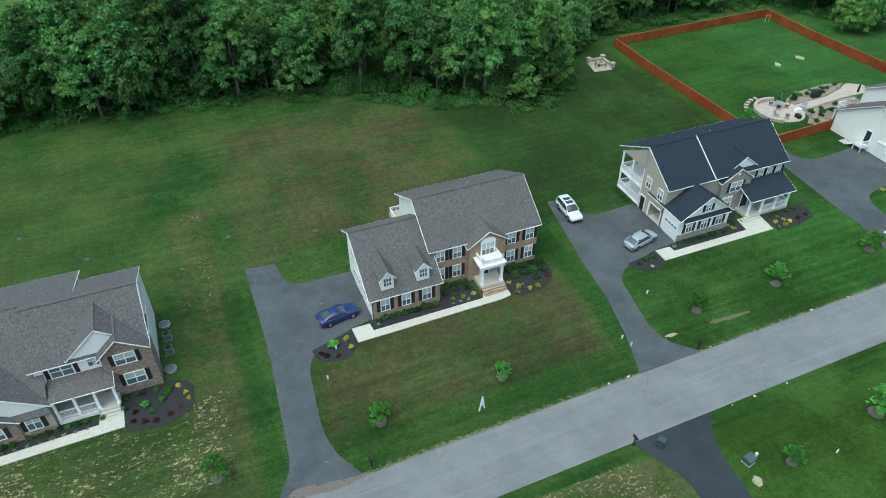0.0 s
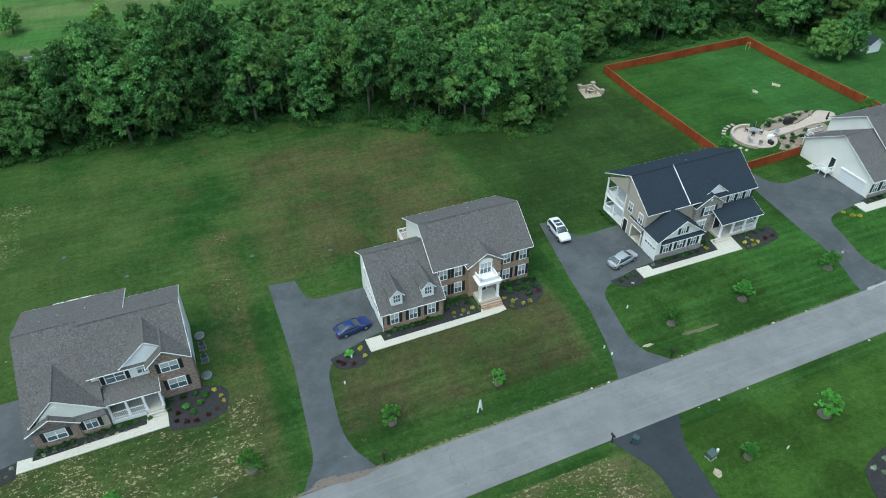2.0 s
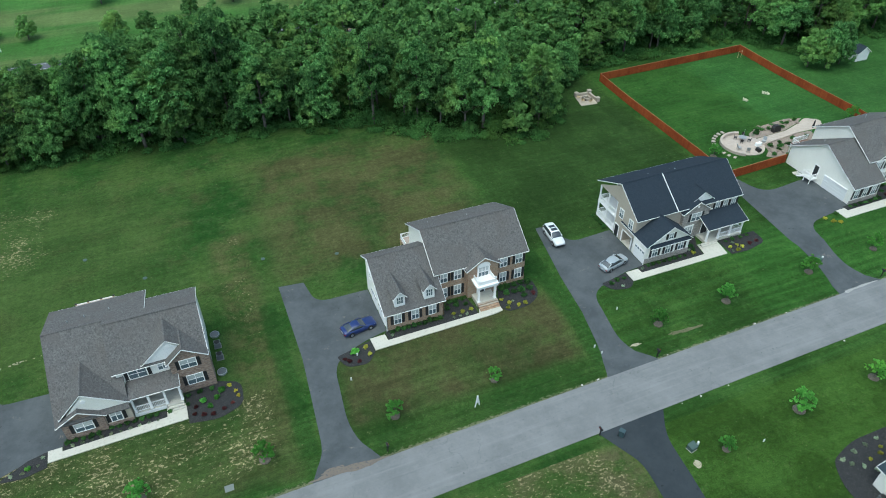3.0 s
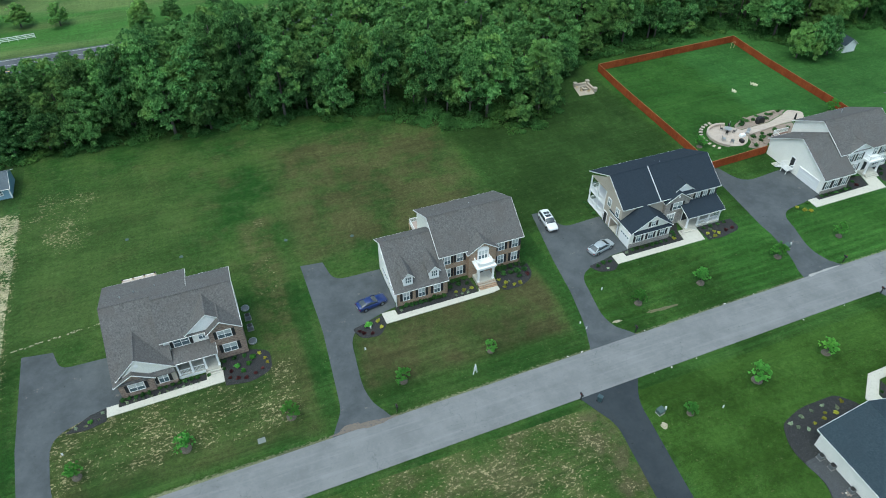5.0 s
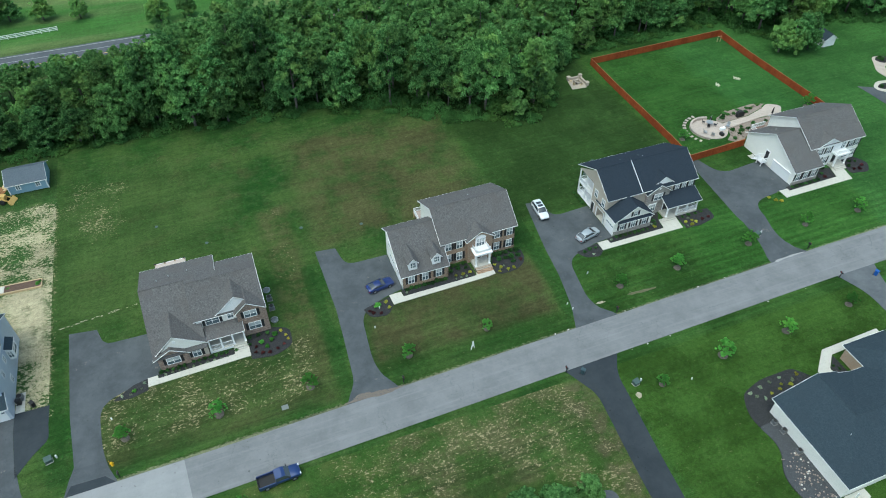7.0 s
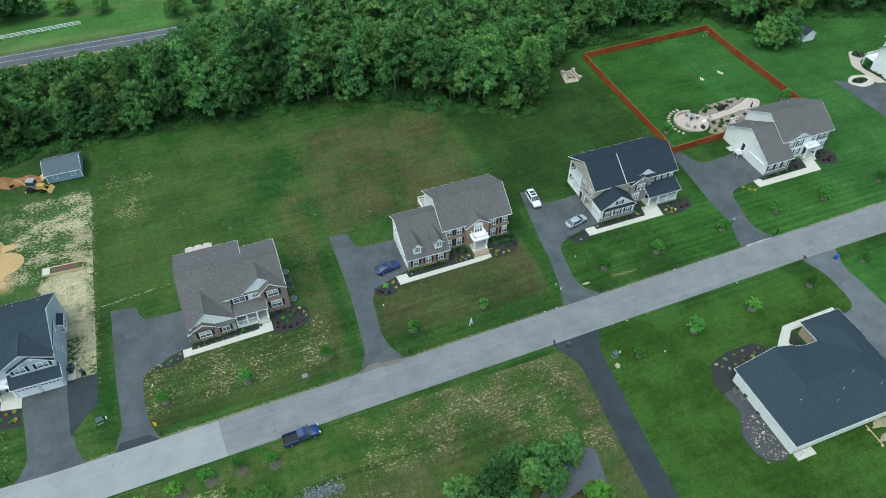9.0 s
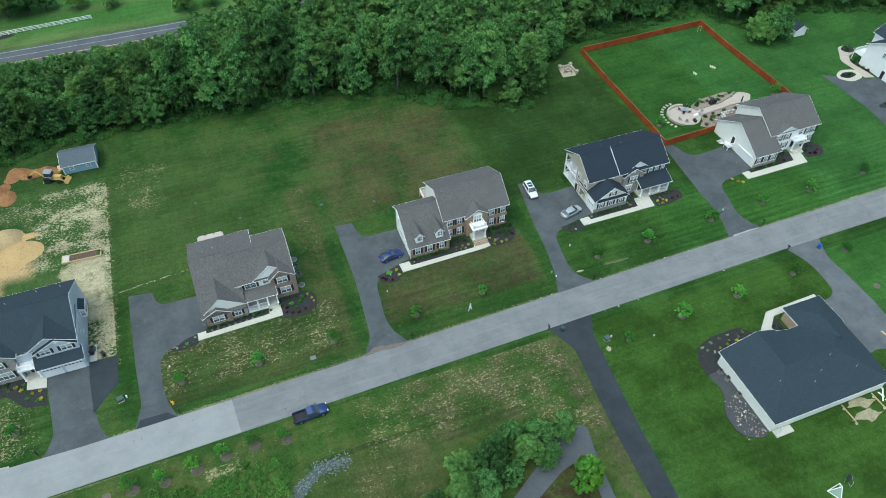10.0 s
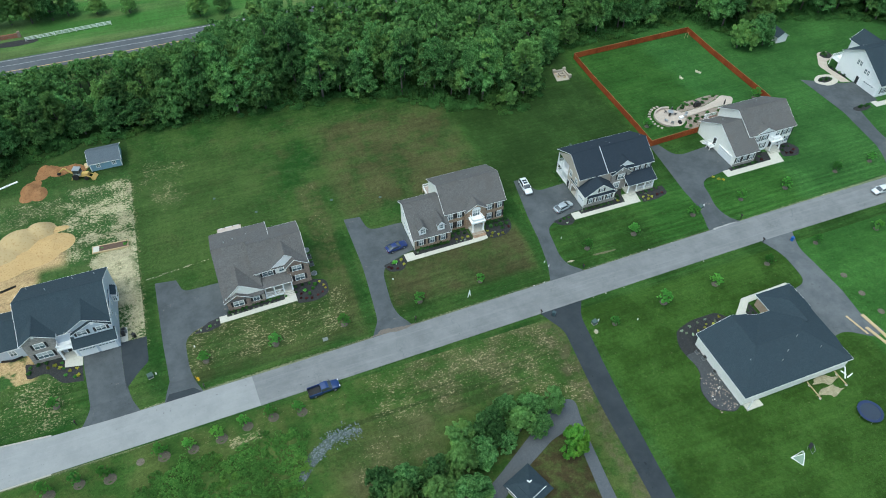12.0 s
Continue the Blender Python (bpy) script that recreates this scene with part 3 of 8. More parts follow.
DRIVES = [
    ("grey asphalt driveway beside the grey-roofed house", [(-39.6, 64.4), (-35.4, 63.8), (-34.4, 60.2, 1.5), (-26.2, 60.0), (-26.2, 51.2), (-29.5, 50.7, 1.5), (-35.4, 48.5, 2.5), (-35.6, 40.4, 3), (-33.6, 35.6), (-40.7, 35.6), (-39.4, 40.4)], M_DRIVE),
    ("grey asphalt driveway beside the brick house", [(1.7, 68.9), (5.3, 68.5), (6.0, 63.7, 2.0), (13.6, 63.6), (13.6, 54.8), (11.0, 54.2), (5.4, 52.2, 3.0), (4.5, 41.5, 3), (7.2, 36.4), (-1.4, 36.2), (0.9, 40.3, 1.5), (1.8, 54.0)], M_DRIVE),
    ("grey asphalt driveway beside the tan house", [(42.9, 67.4), (45.5, 67.2), (46.2, 62.2, 2.0), (53.8, 62.6), (53.8, 53.2), (50.6, 53.0), (43.2, 51.0, 3.0), (42.6, 41.5, 2.5), (45.9, 37.25), (37.6, 37.1), (39.3, 41.5, 2.0), (40.9, 55.5)], M_DRIVE),
    ("grey asphalt driveway beside the cream house", [(80.3, 67.3), (82.6, 67.2), (84.2, 61.6, 3.0), (94.8, 62.6), (94.8, 53.2), (91.6, 52.9), (84.4, 52.0, 3.0), (83.2, 43.0, 2.5), (86.0, 38.1), (77.7, 38.0), (79.2, 42.8, 2.0), (78.8, 50.0)], M_DRIVE),
    ("grey asphalt driveway beside the white house", [(135.6, 78.2), (145.0, 72.6, 1.0), (148.6, 72.0), (148.6, 63.0), (141.0, 62.4, 3.0), (138.0, 50.0, 3.0), (139.5, 38.4), (130.0, 38.3), (133.2, 44.0, 2.0), (136.0, 62.0)], M_DRIVE),
    ("wide grey asphalt driveway before the two-door garage", [(-53.8, 50.9), (-47.0, 50.9), (-47.0, 44.0), (-46.2, 38.6, 2), (-44.7, 35.6), (-54.9, 35.6), (-53.3, 38.9, 1.5)], M_DRIVE),
    ("black asphalt parking pad beside the garage drive", [(-46.98, 51.4), (-42.25, 51.3), (-42.4, 45.6, 0.8), (-44.6, 44.0, 2.0), (-46.98, 41.3)], M_DRIVENEW),
    ("black asphalt lane running away from the street", [(31.9, 30.5), (41.4, 30.6), (39.3, 27.2, 2), (37.4, 11.0, 8), (36.0, -12.0, 6), (34.2, -45.0), (30.4, -45.0), (32.3, -10.0, 6), (33.0, 9.5, 6), (34.5, 25.0, 1.5)], M_DRIVENEW),
    ("grey asphalt driveway beside the low dark-roofed house", [(86.4, 31.6), (95.0, 31.7), (92.9, 26.8, 2), (93.0, 14.0), (92.2, 8.0), (93.4, 2.6), (90.6, 2.2, 1.0), (86.0, 5.6, 2.0), (81.0, 4.6), (80.9, 16.8), (87.6, 18.4, 2.0), (88.4, 26.4, 2)], M_DRIVEWORN),
]
for label, outline, mat in DRIVES:
    laid("driveway", outline, 0.03, mat, label, "driveway", "structure")
laid("gravel_path", [(6.0, -0.4), (10.5, 2.0, 2), (19.7, 7.6, 2), (25.8, 11.4, 1.5), (29.2, 10.6, 1.5), (28.0, 5.0, 3), (27.2, -4.0, 3), (26.6, -14.0), (24.0, -14.0), (25.1, -3.8, 3), (25.8, 2.5, 2), (25.0, 5.4, 1), (21.8, 4.7, 1), (13.2, 0.4, 2), (5.5, -5.0), (-6, -13), (-9, -11)], 0.03, M_GRAVEL, "grey gravel path through rough grass", "path", "structure")
M_CLAY = earth("tracked_clay", (0.150, 0.130, 0.112), (0.205, 0.172, 0.142), (0.105, 0.108, 0.110), 0.9)
for cx_, cy_, rx, ry, k in ((3.2, 37.1, 3.4, 0.42, 3), (1.6, 37.5, 1.6, 0.35, 5), (5.3, 36.9, 1.4, 0.3, 8)):
    laid("tracked_clay", blob(cx_, cy_ - 0.3, rx, ry, 40, 0.3, k), 0.058 + k * 0.002, M_CLAY, "brown clay tracked over the drive's mouth", "soil", "stuff")

for cx_, cy_, rx, ry, k in ((81.8, 38.3, 2.4, 0.22, 4), (79.4, 38.15, 0.9, 0.2, 6)):
    laid("crumbled_patch", blob(cx_, cy_, rx, ry, 40, 0.3, k), 0.058 + k * 0.002, earth("crumbled_concrete", (0.30, 0.30, 0.29), (0.42, 0.42, 0.40), (0.20, 0.21, 0.21), 1.2), "pale crumbled patch at the drive's mouth", "patch", "stuff")
WALKS = [
    ("pale concrete front walk of the brick house", [(11.0, 54.1), (11.1, 51.85), (28.6, 52.15), (29.9, 52.4), (29.9, 54.0), (26.9, 53.9), (26.6, 53.1), (13.2, 52.95), (13.1, 54.1)]),
    ("pale concrete front walk of the tan house", [(50.4, 52.8), (50.4, 50.75), (67.4, 50.75), (67.9, 54.2), (64.4, 54.2), (64.0, 51.9), (52.6, 51.85), (52.5, 52.8)]),
    ("pale concrete front walk of the grey-roofed house", [(-28.4, 51.0), (-28.4, 49.35), (-13.0, 49.75), (-13.0, 52.3), (-15.2, 52.3), (-15.3, 50.9), (-26.9, 50.4), (-26.9, 51.0)]),
    ("pale concrete front walk of the cream house", [(91.5, 53.0), (91.5, 50.8), (107.9, 50.9), (108.9, 55.2), (106.3, 55.2), (105.4, 52.5), (93.4, 52.3), (93.4, 53.0)]),
    ("pale concrete entry walk of the two-door garage house", [(-57.0, 51.6), (-57.0, 49.2), (-53.85, 48.6), (-53.85, 51.6)]),
    ("pale concrete front walk of the white house", [(146.0, 62.8), (146.0, 60.6), (166.0, 60.7), (166.0, 62.2), (147.8, 62.2), (147.8, 62.8)]),
    ("pale concrete entry walk of the low house", [(68.4, 16.2), (72.0, 19.3), (83.4, 19.6), (83.4, 18.4), (72.8, 18.0), (70.6, 16.0), (70.6, 13.6), (68.6, 13.6)]),
]
for label, outline in WALKS:
    laid("front_walk", outline, 0.10, M_CONC, label, "walkway", "structure")


# ---- houses ----
class House:
    """A house with its parts. Places are x, y on the plan and h above its pad."""

    def __init__(self, name, label, x, y, z=PAD, category="house"):
        self.base, self.x, self.y = thing(name, label, category, x, y, z), x, y

    def part(self, name, g, mat, parent=None, label="", smooth=False):
        ox, oy = self.x, self.y
        g.v = [(a - ox, b - oy, c) for a, b, c in g.v]
        return part(name, g, mat, parent or self.base, label, smooth)

    def block(self, x0, x1, y0, y1, h, mat, name="wall", label="", h0=-0.4):
        return self.part(name, Geo().box(x0, y0, h0, x1, y1, h), mat, None, label)

    def gable_x(self, x0, x1, prof, mat, name="wall", label=""):
        """Walls whose gable outline, of (y, h), is drawn out along x."""
        return self.part(name, Geo().prism([(x0, y, h) for y, h in prof], (x1 - x0, 0, 0)), mat, None, label)

    def gable_y(self, y0, y1, prof, mat, name="wall", label=""):
        return self.part(name, Geo().prism([(x, y0, h) for x, h in prof], (0, y1 - y0, 0)), mat, None, label)

    def slope(self, pts, mat, edges="", name="roof", thick=0.12, drop=0.10):
        """A roof plane from its corners, with white boards along the edges numbered."""
        ob = self.part(name, Geo().prism(pts, (0, 0, -thick)), mat)
        for e in edges:
            i = int(e)
            p, q = Vector(pts[i]), Vector(pts[(i + 1) % len(pts)])
            mid = sum((Vector(c) for c in pts), Vector()) / len(pts)
            out = ((p + q) / 2 - mid)
            d = (q - p).normalized()
            out = out - d * out.dot(d)
            out.z = 0
            out.normalize()
            a, b = p + out * 0.03 + Vector((0, 0, -drop / 2 - 0.035)), q + out * 0.03 + Vector((0, 0, -drop / 2 - 0.035))
            self.part("fascia", Geo().beam(a, b, 0.05, drop), M_WHITE, ob)
        return ob

    def roof_x(self, x0, x1, front, ridge, rear, mat, edges=("130", "130")):
        """Two slopes with the ridge along x; front, ridge and rear are (y, h)."""
        (a, p), (b, q), (c, r) = front, ridge, rear
        f = self.slope([(x0, b, q), (x0, a, p), (x1, a, p), (x1, b, q)], mat, "012" if edges[0] == "130" else edges[0])
        s = self.slope([(x1, b, q), (x1, c, r), (x0, c, r), (x0, b, q)], mat, "012" if edges[1] == "130" else edges[1])
        self.part("ridge_cap", Geo().beam((x0, b, q + 0.02), (x1, b, q + 0.02), 0.2, 0.05), mat)
        return f, s

    def roof_y(self, y0, y1, left, ridge, right, mat, trim=True, eaves=True):
        """Two slopes with the ridge along y; left, ridge and right are (x, h); y0 is the open end."""
        (a, p), (b, q), (c, r) = left, ridge, right
        self.slope([(a, y1, p), (a, y0, p), (b, y0, q), (b, y1, q)], mat, ("01" if eaves else "1") if trim else "")
        self.slope([(b, y1, q), (b, y0, q), (c, y0, r), (c, y1, r)], mat, ("12" if eaves else "1") if trim else "")
        self.part("ridge_cap", Geo().beam((b, y0, q + 0.02), (b, y1, q + 0.02), 0.2, 0.05), mat)

    def window(self, x, y, h, w=0.95, t=1.5, face="S", shutters=True, lites=2, trim=0.09, arch=False, blind=True):
        """A sash window centred at x, y, with its sill at h."""
        def at(u, v, z):
            return {"S": (x + u, y - v, h + z), "W": (x - v, y - u, h + z), "E": (x + v, y + u, h + z), "N": (x - u, y + v, h + z)}[face]

        def bar(g, u0, u1, v0, v1, z0, z1):
            p, q = at(u0, v0, z0), at(u1, v1, z1)
            g.box(*(min(a, b) for a, b in zip(p, q)), *(max(a, b) for a, b in zip(p, q)))

        g = Geo()
        for u0, u1, z0, z1 in ((-w / 2 - trim, -w / 2, -trim, t + trim), (w / 2, w / 2 + trim, -trim, t + trim), (-w / 2, w / 2, -trim, 0), (-w / 2, w / 2, t, t + trim)):
            bar(g, u0, u1, 0.002, 0.07, z0, z1)
        frame_ob = self.part("window", g, M_WHITE)
        for k in range(1, lites):
            u = -w / 2 + w * k / lites
            g = Geo()
            bar(g, u - 0.035, u + 0.035, 0.03, 0.065, 0, t)
            self.part("mullion", g, M_WHITE, frame_ob)
        g = Geo()
        bar(g, -w / 2, w / 2, 0.03, 0.06, t / 2 - 0.03, t / 2 + 0.03)
        self.part("sash_rail", g, M_WHITE, frame_ob)
        if arch:
            g = Geo()
            bar(g, -w / 2 - 0.2, w / 2 + 0.2, 0.002, 0.1, t + trim, t + trim + 0.16)
            self.part("window_head", g, M_WHITE, frame_ob)
        g = Geo()
        bar(g, -w / 2, w / 2, 0.004, 0.03, 0, t / 2)
        self.part("pane", g, M_GLASS, frame_ob)
        g = Geo()
        bar(g, -w / 2, w / 2, 0.004, 0.034, t / 2, t)
        self.part("pane", g, M_BLIND if blind else M_GLASS, frame_ob)
        if shutters:
            for s in (-1, 1):
                g = Geo()
                c = s * (w / 2 + trim + 0.24)
                bar(g, c - 0.2, c + 0.2, 0.002, 0.04, -0.05, t + 0.05)
                for k in range(6):
                    bar(g, c - 0.15, c + 0.15, 0.04, 0.055, 0.05 + k * t / 6, 0.05 + k * t / 6 + t / 9)
                self.part("shutter", g, M_SHUTTER)
        return frame_ob

    def post(self, x, y, h0, h1, w=0.25, mat=None, name="porch_post"):
        g = Geo().box(x - w / 2, y - w / 2, h0, x + w / 2, y + w / 2, h1)
        g.box(x - w * 0.7, y - w * 0.7, h0, x + w * 0.7, y + w * 0.7, h0 + 0.2).box(x - w * 0.7, y - w * 0.7, h1 - 0.16, x + w * 0.7, y + w * 0.7, h1)
        return self.part(name, g, mat or M_WHITE)

    def railing(self, p, q, h0, tall=0.95, name="railing"):
        p, q = Vector((*p, h0)), Vector((*q, h0))
        g = Geo().beam(p + Vector((0, 0, tall)), q + Vector((0, 0, tall)), 0.1, 0.08).beam(p + Vector((0, 0, 0.12)), q + Vector((0, 0, 0.12)), 0.06, 0.07)
        n = max(2, int((q - p).length / 0.18))
        for k in range(n + 1):
            c = p.lerp(q, k / n)
            g.beam(c + Vector((0, 0, 0.12)), c + Vector((0, 0, tall)), 0.045, 0.045)
        return self.part(name, g, M_WHITE)

    def door(self, x, y, h, w=1.0, t=2.1, face="S", mat=None, name="front_door", label=""):
        if face == "S":
            g = Geo().box(x - w / 2, y - 0.05, h, x + w / 2, y - 0.002, h + t)
            ob = self.part(name, g, mat or M_SHUTTER, None, label)
            self.part("door_frame", Geo().box(x - w / 2 - 0.12, y - 0.08, h, x - w / 2, y - 0.002, h + t + 0.12).box(x + w / 2, y - 0.08, h, x + w / 2 + 0.12, y - 0.002, h + t + 0.12).box(x - w / 2, y - 0.08, h + t, x + w / 2, y - 0.002, h + t + 0.12), M_WHITE, ob)
        else:
            g = Geo().box(x - 0.05, y - w / 2, h, x - 0.002, y + w / 2, h + t)
            ob = self.part(name, g, mat or M_SHUTTER, None, label)
            self.part("door_frame", Geo().box(x - 0.08, y - w / 2 - 0.12, h, x - 0.002, y - w / 2, h + t + 0.12).box(x - 0.08, y + w / 2, h, x - 0.002, y + w / 2 + 0.12, h + t + 0.12).box(x - 0.08, y - w / 2, h + t, x - 0.002, y + w / 2, h + t + 0.12), M_WHITE, ob)
        return ob

    def garage_door(self, x, y, h, w, t=2.2, face="W", lights=True):
        """A panelled door: four leaves high, windows in the top one."""
        first = None
        for k in range(4):
            z0, z1 = h + k * t / 4, h + (k + 1) * t / 4 - 0.02
            g = Geo()
            if face == "W":
                g.box(x - 0.06, y - w / 2, z0, x - 0.004, y + w / 2, z1)
            else:
                g.box(x - w / 2, y - 0.06, z0, x + w / 2, y - 0.004, z1)
            n = max(2, int(w / 0.6))
            for i in range(n):
                c = -w / 2 + (i + 0.5) * w / n
                if face == "W":
                    g.box(x - 0.075, y + c - w / n * 0.36, z0 + 0.1, x - 0.06, y + c + w / n * 0.36, z1 - 0.1)
                else:
                    g.box(x + c - w / n * 0.36, y - 0.075, z0 + 0.1, x + c + w / n * 0.36, y - 0.06, z1 - 0.1)
            ob = self.part("garage_door_panel" if first else "garage_door", g, M_DOORWHITE, first)
            first = first or ob
        if lights:
            n = max(2, int(w / 0.6))
            for i in range(n):
                c = -w / 2 + (i + 0.5) * w / n
                z0 = h + 0.8 * t
                if face == "W":
                    self.part("pane", Geo().box(x - 0.082, y + c - w / n * 0.34, z0, x - 0.07, y + c + w / n * 0.34, z0 + t * 0.12), M_GLASS, first)
                else:
                    self.part("pane", Geo().box(x + c - w / n * 0.34, y - 0.082, z0, x + c + w / n * 0.34, y - 0.07, z0 + t * 0.12), M_GLASS, first)
        return first

    def steps(self, x0, x1, y, h, n, mat, run=0.3, name="step"):
        """Steps that climb towards +y and end at y, height h."""
        for k in range(n):
            self.part(name, Geo().box(x0, y - (n - k) * run, -0.3, x1, y, h * (k + 1) / n - 0.003 * (n - k)), mat)

    def vent(self, x, y, h):
        self.part("roof_vent", Geo().tube((x, y, h - 0.3), (x, y, h + 0.35), 0.07, 0.07, 8), M_GREYMETAL)

    def corner(self, x, y, h0, h1, s=0.16):
        self.part("corner_board", Geo().box(x - s / 2, y - s / 2, h0, x + s / 2, y + s / 2, h1), M_WHITE)


# the brick house
H = House("brick_house", "two-storey brown brick house with grey shingle roof and white portico", 24.5, 60)
H.gable_x(21.8, 35.5, [(57.4, -0.4), (68.4, -0.4), (68.4, 6.2), (62.5, 9.2), (57.4, 5.45)], M_CREAM)
H.part("brick_facing", Geo().box(21.75, 57.26, -0.4, 35.55, 57.42, 5.4), M_BRICK, label="brown brick front facing")
H.part("brick_facing", Geo().box(35.48, 57.26, -0.4, 35.6, 68.2, 0.8), M_BRICK)
H.roof_x(21.4, 35.9, (57.0, 5.5), (62.5, 9.4), (68.8, 6.2), M_GREYROOF)
# projecting bay with its gable
H.gable_y(56.5, 58.5, [(26.3, -0.4), (30.9, -0.4), (30.9, 5.3), (28.6, 6.9), (26.3, 5.3)], M_BRICK, label="brown brick entry bay")
H.roof_y(56.2, 61.5, (25.9, 5.25), (28.6, 7.1), (31.3, 5.25), M_GREYROOF)
H.window(28.6, 56.5, 3.55, 1.5, 1.7, "S", False, 3, 0.18, True)
H.part("arched_head", Geo().prism([(28.6 + 1.0 * math.cos(a), 56.38, 5.4 + 0.7 * math.sin(a)) for a in (math.pi * i / 12 for i in range(13))], (0, 0.1, 0)), M_WHITE)
for wx in (22.9, 25.0, 32.1, 34.5):
    H.window(wx, 57.26, 3.6)
    H.window(wx, 57.26, 0.75, 0.95, 1.65)
# portico
H.part("portico_floor", Geo().box(26.9, 54.4, -0.3, 29.9, 56.5, 0.6), M_CONC)
H.steps(26.9, 29.9, 54.4, 0.6, 4, M_BRICK, 0.3, "brick_step")
for px in (27.15, 29.65):
    H.post(px, 54.7, 0.6, 3.1, 0.28)
    H.post(px, 54.7, 3.6, 4.55, 0.2, name="balustrade_post")
H.part("portico_roof", Geo().box(26.85, 54.4, 3.1, 29.95, 56.5, 3.55).box(26.75, 54.3, 3.45, 30.05, 56.5, 3.6), M_WHITE)
H.part("parapet", Geo().box(27.1, 54.64, 3.6, 29.7, 54.74, 4.2).box(27.05, 54.6, 4.2, 29.75, 54.78, 4.28).box(27.1, 54.74, 3.6, 27.2, 56.5, 4.2).box(29.6, 54.74, 3.6, 29.7, 56.5, 4.2), M_WHITE)
H.door(28.3, 56.5, 0.6, 1.05, 2.15)
# garage wing
H.gable_x(13.7, 21.8, [(54.8, -0.4), (63.9, -0.4), (63.9, 5.9), (61.2, 7.5), (54.8, 3.2)], M_CREAM)
H.part("brick_facing", Geo().box(13.66, 54.66, -0.4, 21.9, 54.82, 3.15), M_BRICK, label="brown brick garage front")
H.part("brick_facing", Geo().box(21.78, 54.66, -0.4, 21.95, 57.3, 3.4), M_BRICK)
H.roof_x(13.25, 22.0, (54.2, 3.2), (61.2, 7.8), (64.4, 5.95), M_GREYROOF)
for wx in (15.2, 17.7, 20.2):
    H.window(wx, 54.66, 0.95, 0.95, 1.6)
for dx in (15.7, 19.9):
    H.gable_y(54.95, 58.6, [(dx - 0.75, 3.6), (dx + 0.75, 3.6), (dx + 0.75, 5.4), (dx, 6.05), (dx - 0.75, 5.4)], M_WHITESIDE, name="dormer", label="white-sided dormer")
    H.roof_y(54.7, 60.0, (dx - 0.98, 5.3), (dx, 6.4), (dx + 0.98, 5.3), M_GREYROOF, eaves=False)
    H.window(dx, 54.95, 4.2, 0.85, 1.1, "S", False, 3, 0.08, blind=False)
H.corner(13.68, 54.74, -0.4, 3.2)
H.part("gutter_pipe", Geo().tube((13.55, 54.5, 0.1), (13.55, 54.5, 3.1), 0.05, 0.05), M_WHITE)
for wy, wh in ((57.0, 0.0), (60.4, 0.0)):
    H.garage_door(13.7, wy, wh, 2.7, 2.2)
H.window(13.7, 61.9, 3.6, 0.8, 1.2, "W", False)
for vx, vy, vh in ((24.0, 66.2, 7.2), (29.6, 65.0, 7.9), (34.0, 66.5, 6.9)):
    H.vent(vx, vy, vh)
H.part("rear_deck", Geo().box(21.3, 68.42, 1.3, 25.6, 71.4, 1.45), plain("weathered_pinkish_deck", (0.42, 0.34, 0.29), 0.85, vary=0.2))
H.railing((21.4, 71.3), (25.5, 71.3), 1.45, 0.85)
H.railing((21.4, 68.6), (21.4, 71.3), 1.45, 0.85)
for px, py in ((21.4, 68.7), (21.4, 71.3), (25.5, 71.3)):
    H.post(px, py, -0.3, 1.4, 0.15, M_WOOD, "deck_post")

# the tan house with the slate roof
H = House("tan_house", "two-storey tan house with slate-blue roof, stone gable and corner porches", 63, 60)
H.gable_x(53.9, 72.8, [(56.8, 2.35), (61.9, 2.35), (61.9, 9.0), (56.8, 5.9)], M_TAN)
H.block(53.9, 58.2, 56.8, 57.25, 2.35, M_TAN)
H.block(53.9, 58.2, 59.55, 61.9, 2.35, M_TAN)
H.block(58.2, 72.8, 56.8, 61.9, 2.35, M_TAN)
H.gable_x(57.2, 72.8, [(61.9, -0.4), (66.8, -0.4), (66.8, 6.5), (61.9, 9.0)], M_TAN)
H.part("gable_wall", Geo().prism([(53.9, 61.8, 6.0), (53.9, 67.0, 6.0), (53.9, 61.8, 9.0)], (0.2, 0, 0)), M_TAN)
H.roof_x(53.72, 73.2, (56.4, 5.95), (61.7, 9.5), (67.7, 6.5), M_NAVYROOF)
# two-level corner porch
for lvl in (0.4, 3.1):
    H.part("porch_floor", Geo().box(53.9, 61.9, lvl - 0.25, 57.2, 66.9, lvl), M_WHITE)
    for py in (61.98, 64.4, 66.8):
        H.post(54.0, py, lvl, lvl + (2.5 if lvl < 1 else 2.9), 0.2)
    H.post(57.1, 66.8, lvl, lvl + (2.5 if lvl < 1 else 2.9), 0.2)
    H.railing((54.0, 62.1), (54.0, 66.7), lvl)
    H.railing((54.1, 66.8), (57.0, 66.8), lvl)
H.window(53.9, 58.0, 3.6, 0.9, 1.5, "W", False)
H.window(53.9, 60.6, 3.9, 0.9, 1.5, "W", False)
H.window(57.2, 64.4, 0.9, 1.6, 1.9, "W", False)
H.window(57.2, 64.4, 3.9, 1.6, 1.6, "W", False)
H.door(53.9, 61.1, 0.05, 0.9, 2.1, "W", name="side_door")
